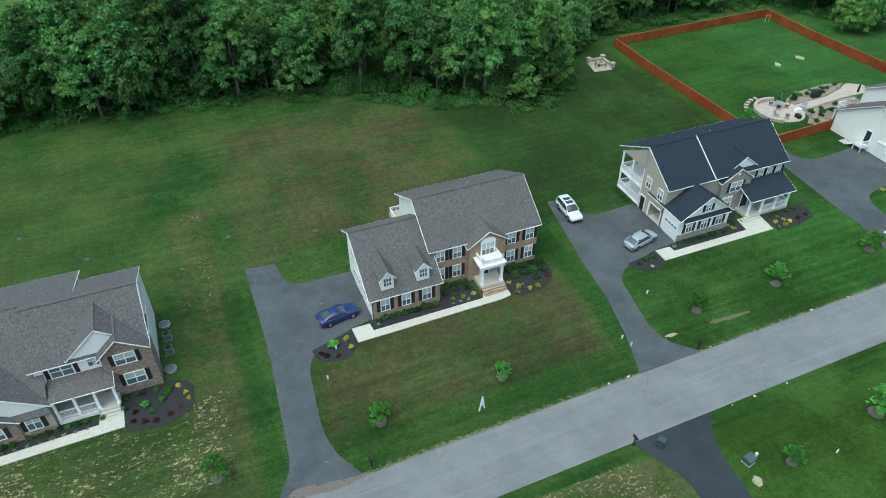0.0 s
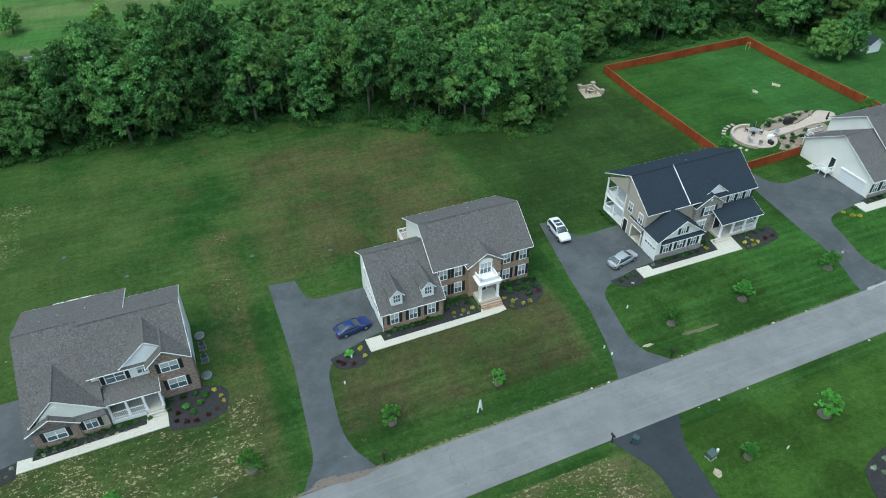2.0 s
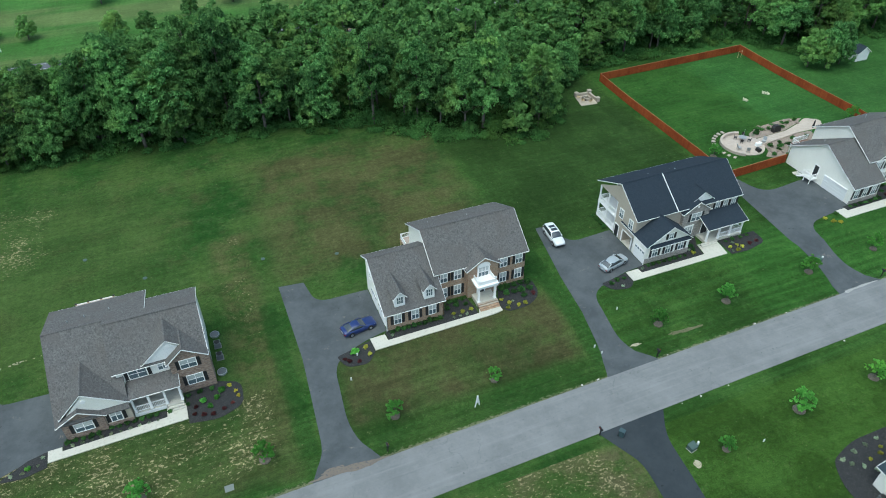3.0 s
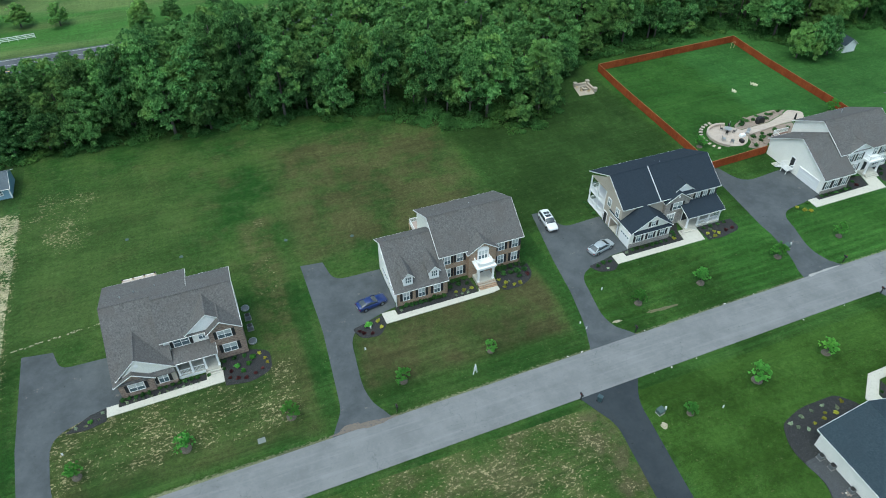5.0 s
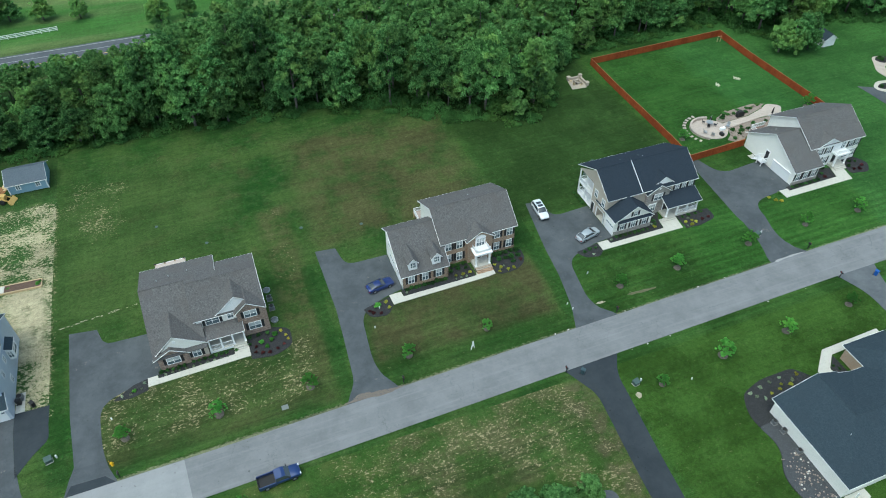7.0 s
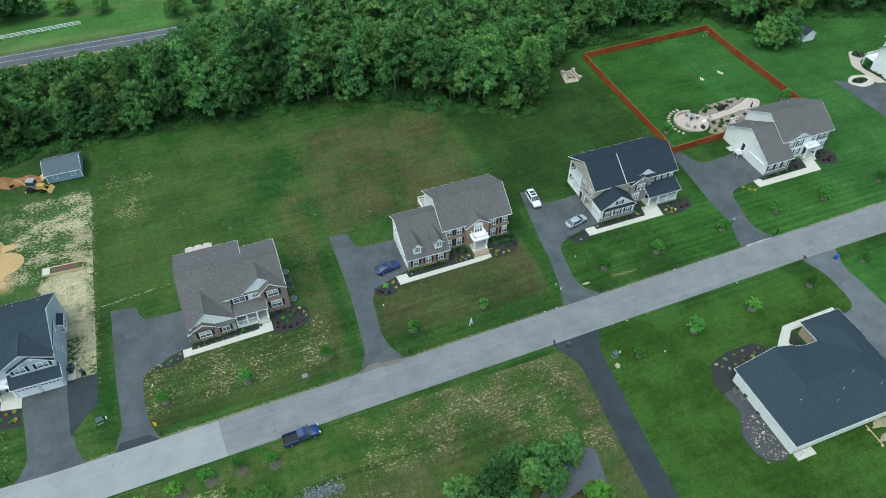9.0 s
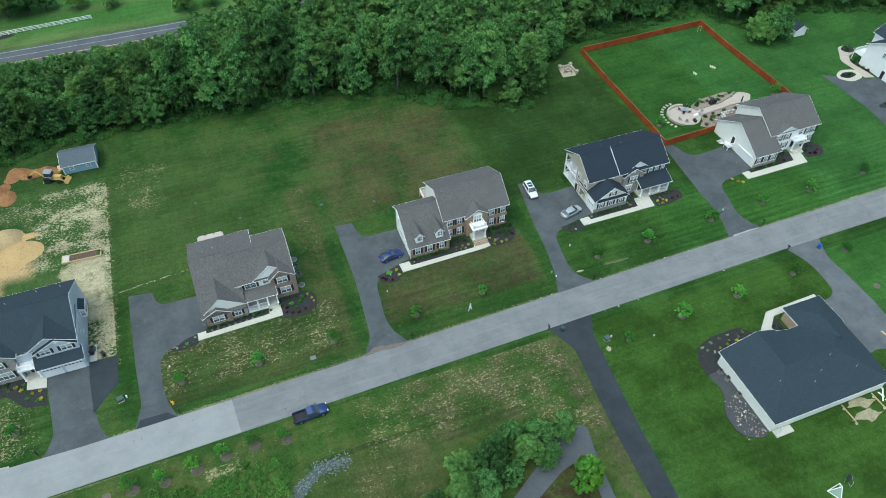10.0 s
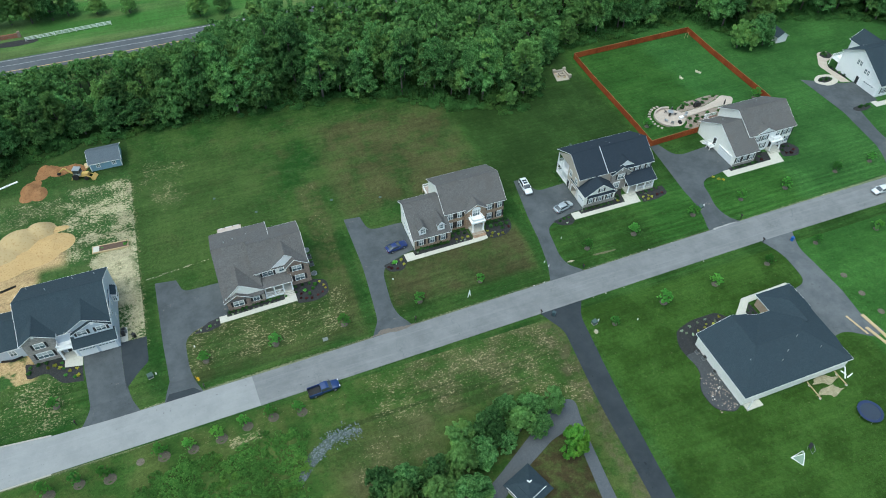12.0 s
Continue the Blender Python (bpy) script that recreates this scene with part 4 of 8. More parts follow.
# garage wing: front bay
H.gable_y(53.5, 57.0, [(53.9, -0.4), (61.8, -0.4), (61.8, 3.2), (57.9, 5.85), (53.9, 3.4)], M_CREAM, label="cream garage gable")
H.block(53.93, 61.86, 53.42, 53.52, 0.9, M_GREYSTONE, "stone_base")
H.roof_y(53.15, 60.2, (53.72, 3.4), (57.9, 6.15), (62.0, 3.1), M_NAVYROOF)
H.slope([(54.3, 53.42, 3.45), (54.3, 52.95, 3.1), (61.5, 52.95, 3.1), (61.5, 53.42, 3.45)], M_NAVYROOF, "1", "pent_roof", 0.1)
for wx in (55.6, 57.95, 60.3):
    H.window(wx, 53.5, 1.05, 0.85, 1.6)
H.window(58.0, 53.5, 3.75, 0.7, 0.95)
H.garage_door(53.9, 54.9, 0.0, 2.4, 2.2)
# the open garage: a real recess, its inner shade painted on the back wall
H.part("garage_recess", Geo().box(53.86, 57.0, 0, 53.9, 57.25, 2.35).box(53.86, 59.55, 0, 53.9, 59.8, 2.35).box(53.86, 57.0, 2.2, 53.9, 59.8, 2.35), M_WHITE, label="white open garage doorway")
H.part("garage_floor", Geo().box(53.9, 57.25, -0.3, 58.2, 59.55, 0.03), M_CONC)
H.part("garage_back", Geo().box(58.1, 57.25, 0.03, 58.198, 59.55, 2.3), M_INNERSHADE, label="back wall of the open garage, painted near black for its inner shade")
H.part("storage_shelf", Geo().box(57.2, 57.35, 0.05, 58.0, 58.2, 1.6), plain("shelf_brown", (0.16, 0.09, 0.06), 0.8), label="brown storage shelf inside the garage")
H.part("storage_box", Geo().box(55.6, 58.7, 0.05, 56.6, 59.4, 0.7), M_GREYMETAL, label="grey box inside the garage")
# stone entry gable
H.gable_y(56.2, 58.5, [(62.2, -0.4), (67.0, -0.4), (67.0, 5.1), (64.6, 6.75), (62.2, 5.2)], M_GREYSTONE, label="grey stone entry gable")
H.roof_y(56.0, 61.0, (61.9, 5.2), (64.6, 6.98), (67.3, 5.05), M_NAVYROOF)
H.window(64.6, 56.2, 3.4, 1.7, 1.4)
H.window(63.7, 56.2, 0.9, 1.4, 1.5, "S", False, 3, 0.12, True)
H.part("gable_light", Geo().tube((64.6, 56.15, 6.0), (64.6, 56.2, 6.0), 0.2, 0.2, 10), M_WHITE)
H.gable_y(56.95, 59.5, [(62.6, 5.3), (69.0, 5.3), (65.8, 7.75)], M_WHITESIDE, label="white pediment behind the stone gable")
H.roof_y(56.86, 62.0, (62.2, 5.2), (65.8, 8.0), (69.4, 5.2), M_NAVYROOF)
H.part("rake_board", Geo().beam((61.0, 61.75, 9.56), (61.0, 56.4, 5.98), 0.09, 0.12), M_WHITE, label="white rake board on the roof")
for wx in (69.0, 70.5, 72.0):
    H.window(wx, 56.8, 3.75, 0.75, 1.5)
# front porch
H.part("porch_floor", Geo().box(65.6, 53.9, -0.3, 72.6, 56.8, 0.4), M_CONC)
H.slope([(65.3, 56.7, 4.2), (65.3, 53.6, 3.0), (72.9, 53.6, 3.0), (72.9, 56.7, 4.2)], M_NAVYROOF, "012", "porch_roof")
for px in (65.8, 68.0, 70.2, 72.4):
    H.post(px, 54.1, 0.4, 2.9, 0.24)
H.railing((68.1, 54.1), (72.3, 54.1), 0.4)
H.railing((72.4, 54.2), (72.4, 56.6), 0.4)
H.steps(64.6, 67.6, 53.9, 0.4, 3, M_CONC, 0.32)
H.door(66.8, 56.15, 0.4, 1.2, 2.2)
H.window(70.3, 56.8, 0.8, 1.5, 1.6)
H.part("gutter_pipe", Geo().tube((53.75, 53.4, 0), (53.75, 53.4, 3.0), 0.05, 0.05), M_WHITE)
for vx, vy, vh in ((57.5, 64.6, 7.6), (60.4, 64.2, 7.9), (64.2, 64.0, 8.0), (64.4, 63.0, 8.6)):
    H.vent(vx, vy, vh)

# the grey-roofed house with the stone and cream front
H = House("grey_roofed_house", "two-storey stone and cream house with broad grey shingle roof", -17.7, 60)
H.gable_x(-19.6, -9.15, [(54.8, -0.4), (65.0, -0.4), (65.0, 6.75), (59.5, 9.05), (54.8, 5.5)], M_CREAM)
H.roof_x(-20.0, -9.02, (54.55, 5.6), (59.5, 9.3), (65.3, 6.85), M_GREYROOF, ("12", "01"))
H.gable_x(-26.4, -18.95, [(54.5, -0.4), (67.5, -0.4), (67.5, 6.2), (61.1, 8.3), (54.5, 4.3)], M_CREAM)
H.gable_x(-18.95, -15.5, [(58.0, -0.4), (67.5, -0.4), (67.5, 6.2), (61.1, 8.3), (58.0, 6.4)], M_CREAM)
H.slope([(-26.8, 61.1, 8.6), (-26.8, 51.5, 2.85), (-18.85, 51.5, 2.85), (-18.85, 61.1, 8.6)], M_GREYROOF)
H.slope([(-18.85, 61.1, 8.6), (-18.85, 58.4, 7.0), (-15.2, 58.4, 7.0), (-15.2, 61.1, 8.6)], M_GREYROOF)
H.slope([(-15.2, 61.1, 8.6), (-15.2, 67.8, 6.3), (-26.8, 67.8, 6.3), (-26.8, 61.1, 8.6)], M_GREYROOF, "01")
H.part("ridge_cap", Geo().beam((-26.8, 61.1, 8.62), (-15.2, 61.1, 8.62), 0.2, 0.05), M_GREYROOF)
# stone gable at the end
H.gable_y(54.0, 56.5, [(-13.6, -0.4), (-9.02, -0.4), (-9.02, 5.7), (-11.6, 7.35), (-13.6, 5.7)], M_STONE, label="brown stone gable front")
H.roof_y(53.65, 58.5, (-13.95, 5.65), (-11.75, 7.7), (-8.98, 5.8), M_GREYROOF)
H.window(-11.5, 54.0, 4.2, 1.8, 1.35)
H.window(-11.25, 54.0, 1.25, 1.8, 1.5)
H.gable_y(54.72, 57.0, [(-16.3, 5.85), (-10.3, 5.85), (-13.25, 8.45)], M_WHITESIDE, label="pale pediment with a round vent")
H.roof_y(54.62, 59.0, (-16.6, 5.8), (-13.25, 8.8), (-9.6, 6.0), M_GREYROOF)
H.part("round_vent", Geo().tube((-13.25, 54.66, 7.75), (-13.25, 54.72, 7.75), 0.3, 0.3, 12), M_WHITE)
H.window(-17.25, 54.8, 4.0, 1.95, 1.5, lites=2, blind=False)
H.window(-14.4, 54.8, 4.3, 1.0, 1.2, "S", False)
# porch
H.slope([(-18.8, 54.8, 3.85), (-18.8, 52.2, 3.35), (-13.0, 52.2, 3.35), (-13.0, 54.8, 3.85)], M_GREYROOF, "12", "porch_roof")
H.part("porch_floor", Geo().box(-18.8, 52.4, -0.3, -13.2, 54.8, 0.6), M_CONC)
H.part("porch_skirt", Geo().box(-18.8, 52.35, -0.3, -15.2, 52.398, 0.5), M_WHITE)
for px in (-18.6, -16.8, -15.0, -13.25):
    H.post(px, 52.55, 0.6, 3.15, 0.24)
H.railing((-18.4, 52.55), (-16.95, 52.55), 0.6)
H.railing((-16.65, 52.55), (-15.2, 52.55), 0.6)
H.steps(-15.0, -13.2, 52.4, 0.6, 3, M_CONC)
H.door(-14.1, 54.8, 0.6, 1.0, 2.1)
H.window(-16.9, 54.8, 0.95, 1.7, 1.5, "S", False)
# garage bay and its neighbour
H.gable_y(51.8, 56.0, [(-26.3, -0.4), (-21.8, -0.4), (-21.8, 2.9), (-24.05, 4.2), (-26.3, 2.9)], M_STONE, label="brown stone garage bay")
H.roof_y(51.45, 56.0, (-26.8, 2.8), (-24.05, 4.45), (-21.4, 2.8), M_GREYROOF)
H.window(-24.1, 51.8, 0.95, 1.9, 1.3)
H.block(-21.8, -18.9, 52.02, 55.5, 3.15, M_TAN)
H.part("stone_base", Geo().box(-21.8, 51.94, -0.4, -18.9, 52.02, 0.6), M_STONE)
H.window(-20.6, 52.02, 0.85, 1.15, 1.75)
H.gable_y(52.1, 57.0, [(-25.8, 3.2), (-18.9, 3.2), (-23.2, 6.1)], M_CREAM, label="cream pediment")
H.roof_y(52.02, 58.0, (-26.3, 3.35), (-23.2, 6.45), (-18.6, 3.3), M_GREYROOF)
H.part("round_vent", Geo().tube((-23.2, 52.04, 5.2), (-23.2, 52.1, 5.2), 0.28, 0.28, 12), M_WHITE)
for wy in (58.2, 60.2):
    H.window(-9.15, wy, 3.8, 0.7, 1.3, "E", False)
for vx, vy, vh in ((-22.2, 63.6, 7.7), (-19.4, 64.2, 7.4), (-24.0, 62.9, 8.0)):
    H.vent(vx, vy, vh)
H.part("rear_deck", Geo().box(-25.3, 67.5, 0.9, -20.2, 74.5, 1.08), plain("pinkish_deck_boards", (0.46, 0.39, 0.34), 0.85, vary=0.2))
H.part("deck_edge", Geo().box(-25.34, 74.5, 0.7, -20.16, 74.58, 1.1), M_WHITE)
for px in (-25.2, -23.6, -21.9, -20.3):
    H.post(px, 74.3, -0.8, 1.38, 0.18, M_WOOD, "deck_post")
    H.part("post_cap", Geo().box(px - 0.14, 74.16, 1.38, px + 0.14, 74.44, 1.46), M_BLACK)

# the cream house
H = House("cream_house", "two-storey cream house with grey roof and side garage", 104, 61)
H.gable_x(94.7, 100.9, [(53.7, -0.4), (67.9, -0.4), (67.9, 3.4), (60.9, 7.4), (53.7, 3.4)], M_CREAM)
H.roof_x(94.3, 101.3, (53.2, 3.4), (60.9, 7.75), (68.4, 3.4), M_GREYROOF)
H.gable_x(100.3, 113.4, [(56.7, -0.4), (68.8, -0.4), (68.8, 5.7), (62.5, 9.0), (56.7, 5.4)], M_CREAM)
H.roof_x(99.9, 113.8, (56.3, 5.5), (62.5, 9.3), (69.2, 5.7), M_GREYROOF)
H.part("stone_base", Geo().box(94.66, 53.58, -0.4, 100.94, 53.7, 0.7), M_GREYSTONE)
for wx in (95.9, 97.8, 99.7):
    H.window(wx, 53.7, 0.95, 0.9, 1.6)
for wx, wy in ((102.7, 56.45), (105.0, 56.45), (111.0, 56.7), (112.5, 56.7)):
    H.window(wx, wy, 3.3, 0.9, 1.5)
    H.window(wx, wy, 0.8, 0.9, 1.6)
H.gable_y(56.45, 58.8, [(101.2, -0.4), (108.2, -0.4), (108.2, 4.95), (104.7, 6.85), (101.2, 4.95)], M_WHITESIDE, label="white front gable")
H.part("round_vent", Geo().tube((104.7, 56.37, 6.2), (104.7, 56.45, 6.2), 0.26, 0.26, 12), M_WHITE)
H.roof_y(56.25, 61.8, (100.8, 4.85), (104.7, 7.15), (108.6, 4.85), M_GREYROOF)
H.part("portico_floor", Geo().box(106.4, 55.0, -0.3, 109.6, 56.9, 0.5), M_CONC)
H.part("portico_roof", Geo().box(106.3, 54.9, 3.0, 109.7, 56.9, 3.4), M_WHITE)
for px in (106.6, 109.4):
    H.post(px, 55.2, 0.5, 3.0, 0.26)
    H.post(px, 55.2, 3.4, 4.3, 0.18, name="balustrade_post")
H.railing((106.6, 55.2), (109.4, 55.2), 3.4, 0.8)
H.railing((106.6, 55.3), (106.6, 56.8), 3.4, 0.8)
H.steps(106.6, 109.4, 55.0, 0.5, 3, M_CONC)
H.door(107.4, 56.45, 0.5)
H.window(108.9, 56.7, 3.5, 1.0, 1.4, "S", False)
H.garage_door(94.7, 57.1, 0.0, 4.9, 2.2, lights=False)
H.part("door_hood", Geo().box(94.5, 54.6, 2.3, 94.698, 59.6, 2.42), M_WHITE)
H.door(94.7, 61.5, 0.95, 0.9, 2.1, "W", name="side_door", mat=M_SHUTTER)
H.part("stair_landing", Geo().box(93.2, 60.8, 0.75, 94.7, 62.3, 0.9), M_WHITE)
for k in range(5):
    H.part("tread", Geo().box(93.2, 62.3 + k * 0.28, 0.72 - k * 0.17, 94.6, 62.58 + k * 0.28, 0.78 - k * 0.17), M_WHITE)
H.railing((93.2, 60.9), (93.2, 62.3), 0.9)
H.railing((93.2, 60.85), (94.6, 60.85), 0.9)
for px, py in ((93.25, 60.9), (93.25, 62.2)):
    H.post(px, py, 0, 1.95, 0.1, name="rail_post")
for rx in (93.2, 94.5):
    H.part("stair_rail", Geo().beam((rx, 62.3, 1.85), (rx, 63.8, 0.95), 0.1, 0.08), M_WHITE)
    for k in range(7):
        H.part("baluster", Geo().box(rx - 0.03, 62.33 + k * 0.23, 0.75 - k * 0.135, rx + 0.03, 62.38 + k * 0.23, 1.83 - k * 0.138), M_WHITE)
H.part("landing_slab", Geo().box(93.2, 63.8, -0.1, 94.5, 64.8, 0.05), M_CONC)
# deck stair behind
H.part("rear_deck", Geo().box(97.6, 68.1, 1.9, 101.4, 70.6, 2.05), plain("red_brown_deck", (0.20, 0.13, 0.10), 0.85, vary=0.2))
H.railing((97.7, 70.5), (101.3, 70.5), 2.05)
H.railing((97.7, 68.3), (97.7, 70.5), 2.05)
for px, py in ((97.7, 68.3), (97.7, 70.5), (101.3, 70.5)):
    H.post(px, py, -0.3, 1.9, 0.15, name="deck_post")
H.vent(97.6, 64.2, 5.9)
H.vent(108.5, 66.2, 7.5)

# the white house further along the street
H = House("white_house", "white two-storey house with slate-blue roof and side garage", 158, 70)
H.gable_x(148.6, 170.0, [(64.2, -0.4), (78.9, -0.4), (78.9, 6.0), (73.0, 9.3), (64.2, 4.0)], M_WHITESIDE)
H.roof_x(148.2, 170.4, (63.5, 3.9), (73.0, 9.6), (79.3, 6.0), M_DARKROOF)
for wx, wy, wz in ((148.6, 72.8, 5.0), (148.6, 69.6, 3.9)):
    for d in (-0.5, 0.5):
        H.window(wx, wy + d, wz, 0.7, 1.3, "W", False, blind=False)
H.garage_door(148.6, 67.6, 0.0, 3.4, 2.3)
H.garage_door(148.6, 65.4, 0.0, 0.9, 2.3, lights=False)
H.door(148.6, 71.4, 0.0, 1.0, 2.2, "W", name="side_door")
for wx in (150.4, 152.6, 154.8, 158.0):
    H.window(wx, 64.2, 1.0, 0.9, 1.7)
H.part("rear_deck", Geo().box(148.9, 79.0, 1.8, 153.5, 82.2, 1.95), M_WHITE)
H.railing((149.0, 79.2), (149.0, 82.1), 1.95)
H.railing((149.0, 82.1), (153.4, 82.1), 1.95)
for px, py in ((149.0, 82.1), (153.4, 82.1), (149.0, 79.2)):
    H.post(px, py, -0.4, 1.8, 0.15, name="deck_post")
H.gable_y(77.0, 84.0, [(156.5, -0.4), (163, -0.4), (163, 5.0), (159.7, 7.2), (156.5, 5.0)], M_WHITESIDE)
H.roof_y(84.4, 74.0, (156, 5.0), (159.7, 7.5), (163.5, 5.0), M_DARKROOF)

# the blue-grey house with the two-door garage
H = House("blue_grey_house", "two-storey blue-grey house with slate roof and two white garage doors", -55, 59)
H.gable_x(-62.4, -46.98, [(52.6, -0.4), (66.3, -0.4), (66.3, 5.8), (59.5, 9.3), (52.6, 5.8)], M_BLUEGREY)
H.roof_x(-62.8, -46.86, (52.2, 5.8), (59.5, 9.6), (66.7, 5.8), M_DARKROOF)
H.block(-68.5, -62.4, 54.5, 63.5, 3.2, M_BLUEGREY)
H.roof_x(-69.0, -62.4, (54.1, 3.2), (59.0, 5.9), (63.9, 3.2), M_DARKROOF)
H.window(-65.5, 54.5, 1.0, 1.0, 1.4, "S", False)
H.gable_y(51.9, 56.0, [(-62.3, -0.4), (-57.0, -0.4), (-57.0, 6.2), (-59.9, 7.85), (-62.3, 6.2)], M_GREYSTONE, label="grey stone gable front")
H.part("round_vent", Geo().tube((-59.9, 51.82, 7.3), (-59.9, 51.9, 7.3), 0.26, 0.26, 12), M_WHITE)
H.roof_y(51.62, 59.0, (-62.8, 6.0), (-59.9, 8.1), (-56.4, 6.05), M_DARKROOF)
H.window(-59.7, 51.9, 4.0, 1.7, 1.4)
H.window(-59.7, 51.9, 1.1, 2.6, 1.6, lites=3)
H.gable_y(52.25, 56.0, [(-54.6, 4.0), (-46.99, 4.0), (-46.99, 6.2), (-51.2, 8.2), (-54.6, 6.0)], M_BLUEGREY)
H.roof_y(51.95, 60.0, (-54.95, 6.0), (-51.2, 8.5), (-46.86, 6.25), M_DARKROOF)
H.gable_y(51.85, 54.0, [(-53.8, 4.0), (-47.0, 4.0), (-47.0, 5.7), (-49.9, 7.5), (-53.8, 5.5)], M_BLUEGREY, label="forward gable with a round vent")
H.roof_y(51.62, 54.6, (-54.1, 5.45), (-49.9, 7.75), (-46.86, 5.7), M_DARKROOF)
H.part("round_vent", Geo().tube((-49.9, 51.77, 6.95), (-49.9, 51.85, 6.95), 0.26, 0.26, 12), M_WHITE)
H.window(-52.2, 51.85, 4.65, 1.6, 1.15)
H.window(-48.8, 51.85, 4.65, 1.6, 1.15)
H.block(-54.3, -46.95, 50.7, 52.6, 2.9, M_BLUEGREY)
H.slope([(-54.5, 52.2, 4.4), (-54.5, 50.2, 2.95), (-46.7, 50.2, 2.95), (-46.7, 52.2, 4.4)], M_DARKROOF, "012", "garage_roof")
H.garage_door(-52.4, 50.7, 0.0, 3.0, 2.2, "S")
H.garage_door(-48.9, 50.7, 0.0, 3.0, 2.2, "S")
H.part("portico_roof", Geo().box(-57.2, 50.9, 2.9, -54.4, 53.0, 3.3), M_WHITE)
for px in (-57.0, -54.6):
    H.post(px, 51.1, 0.2, 2.9, 0.26)
    H.post(px, 51.1, 3.3, 4.2, 0.18, name="balustrade_post")
H.railing((-57.0, 51.1), (-54.6, 51.1), 3.3, 0.8)
H.railing((-57.0, 51.2), (-57.0, 52.6), 3.3, 0.8)
H.railing((-54.6, 51.2), (-54.6, 52.6), 3.3, 0.8)
H.part("portico_floor", Geo().box(-57.1, 51.0, -0.3, -54.4, 52.6, 0.2), M_CONC)
H.door(-55.7, 52.6, 0.2, 1.0, 2.1)
H.part("bay_window", Geo().box(-46.98, 60.0, 2.4, -46.1, 62.4, 4.5), M_WHITESIDE)
H.slope([(-46.98, 59.85, 5.0), (-45.95, 59.85, 4.5), (-45.95, 62.55, 4.5), (-46.98, 62.55, 5.0)], M_DARKROOF, "012", "bay_roof", 0.1)
H.window(-46.1, 61.2, 2.9, 1.7, 1.25, "E", False)
H.window(-46.52, 60.0, 2.9, 0.6, 1.25, "S", False)
for wy, wh in ((58.4, 3.9), (55.6, 3.9), (57.0, 1.0)):
    H.window(-46.98, wy, wh, 0.7, 1.2, "E", False)
for vx, vy, vh in ((-49.0, 64.4, 7.1), (-53.0, 64.6, 7.0), (-57.5, 62.2, 8.2), (-61.5, 65.2, 6.7)):
    H.vent(vx, vy, vh)

# the low house over the street
H = House("low_house", "single-storey cream house with broad slate-blue hipped roof", 68.5, 7, 0.2)
H.block(56.6, 79.9, -1.2, 13.0, 2.95, M_CREAM)
H.block(73.6, 80.8, 12.9, 16.9, 2.95, M_CREAM)
H.part("brick_facing", Geo().box(73.48, 12.9, -0.4, 73.6, 17.0, 2.9), masonry("tan_brick", ((0.42, 0.30, 0.20), (0.34, 0.24, 0.16), (0.48, 0.36, 0.26)), (0.4, 0.36, 0.3), 0.22, 0.075), label="tan brick courtyard wall")
x0, x1, y0, y1, e, r = 56.3, 80.4, -1.5, 13.5, 3.0, 5.6
H.slope([(63.3, 6.0, r), (x0, y0, e), (x1, y0, e), (73.6, 6.0, r)], M_DARKROOF, "1")
H.slope([(63.3, y1, r), (x0, y1, e), (x0, y0, e), (63.3, 6.0, r)], M_DARKROOF, "01")
H.slope([(73.6, 6.0, r), (x1, y0, e), (x1, 1.4, e), (80.8, 3.6, e), (81.1, 13.2, e)], M_DARKROOF, "1")
H.slope([(73.6, 6.0, r), (81.1, 13.2, e), (70.6, 13.2, e), (63.3, 6.0, r)], M_DARKROOF, "1")
H.slope([(63.3, 6.0, r), (70.6, 13.2, e), (67.6, 13.2, 4.07), (67.6, y1, 4.07), (63.3, y1, r)], M_DARKROOF, "123")
H.part("gable_wall", Geo().prism([(56.6, 13.0, 2.9), (67.4, 13.0, 2.9), (67.4, 13.0, 3.9), (63.3, 13.0, 5.45)], (0, 0.15, 0)), M_CREAM)
H.part("ridge_cap", Geo().beam((63.3, 6.0, r + 0.02), (63.3, y1, r + 0.02), 0.2, 0.05).beam((63.3, 6.0, r + 0.02), (73.6, 6.0, r + 0.02), 0.2, 0.05), M_DARKROOF)
H.slope([(76.9, 7.6, 4.85), (76.9, 13.0, 4.85), (73.0, 17.5, e), (73.0, 11.5, e)], M_DARKROOF, "2")
H.slope([(76.9, 13.0, 4.85), (81.4, 17.5, e), (73.0, 17.5, e)], M_DARKROOF, "1")
H.slope([(76.9, 13.0, 4.85), (76.9, 7.6, 4.85), (81.4, 11.2, e), (81.4, 17.5, e)], M_DARKROOF, "2")
for wx in (59.2, 61.8, 70.8):
    H.window(wx, 12.9, 0.9, 1.2, 1.4, "N", False)
H.part("rear_stoop", Geo().box(57.0, -2.6, -0.2, 60.4, -1.3, 0.2), M_CONC)
H.post(57.2, -2.3, 0.25, 2.85, 0.16)
for vx, vy, vh in ((61.0, 4.2, 4.7), (66.6, 2.2, 4.5), (68.6, 3.4, 5.0), (71.8, 5.2, 5.6), (75.3, 2.2, 4.5)):
    H.vent(vx, vy, vh)


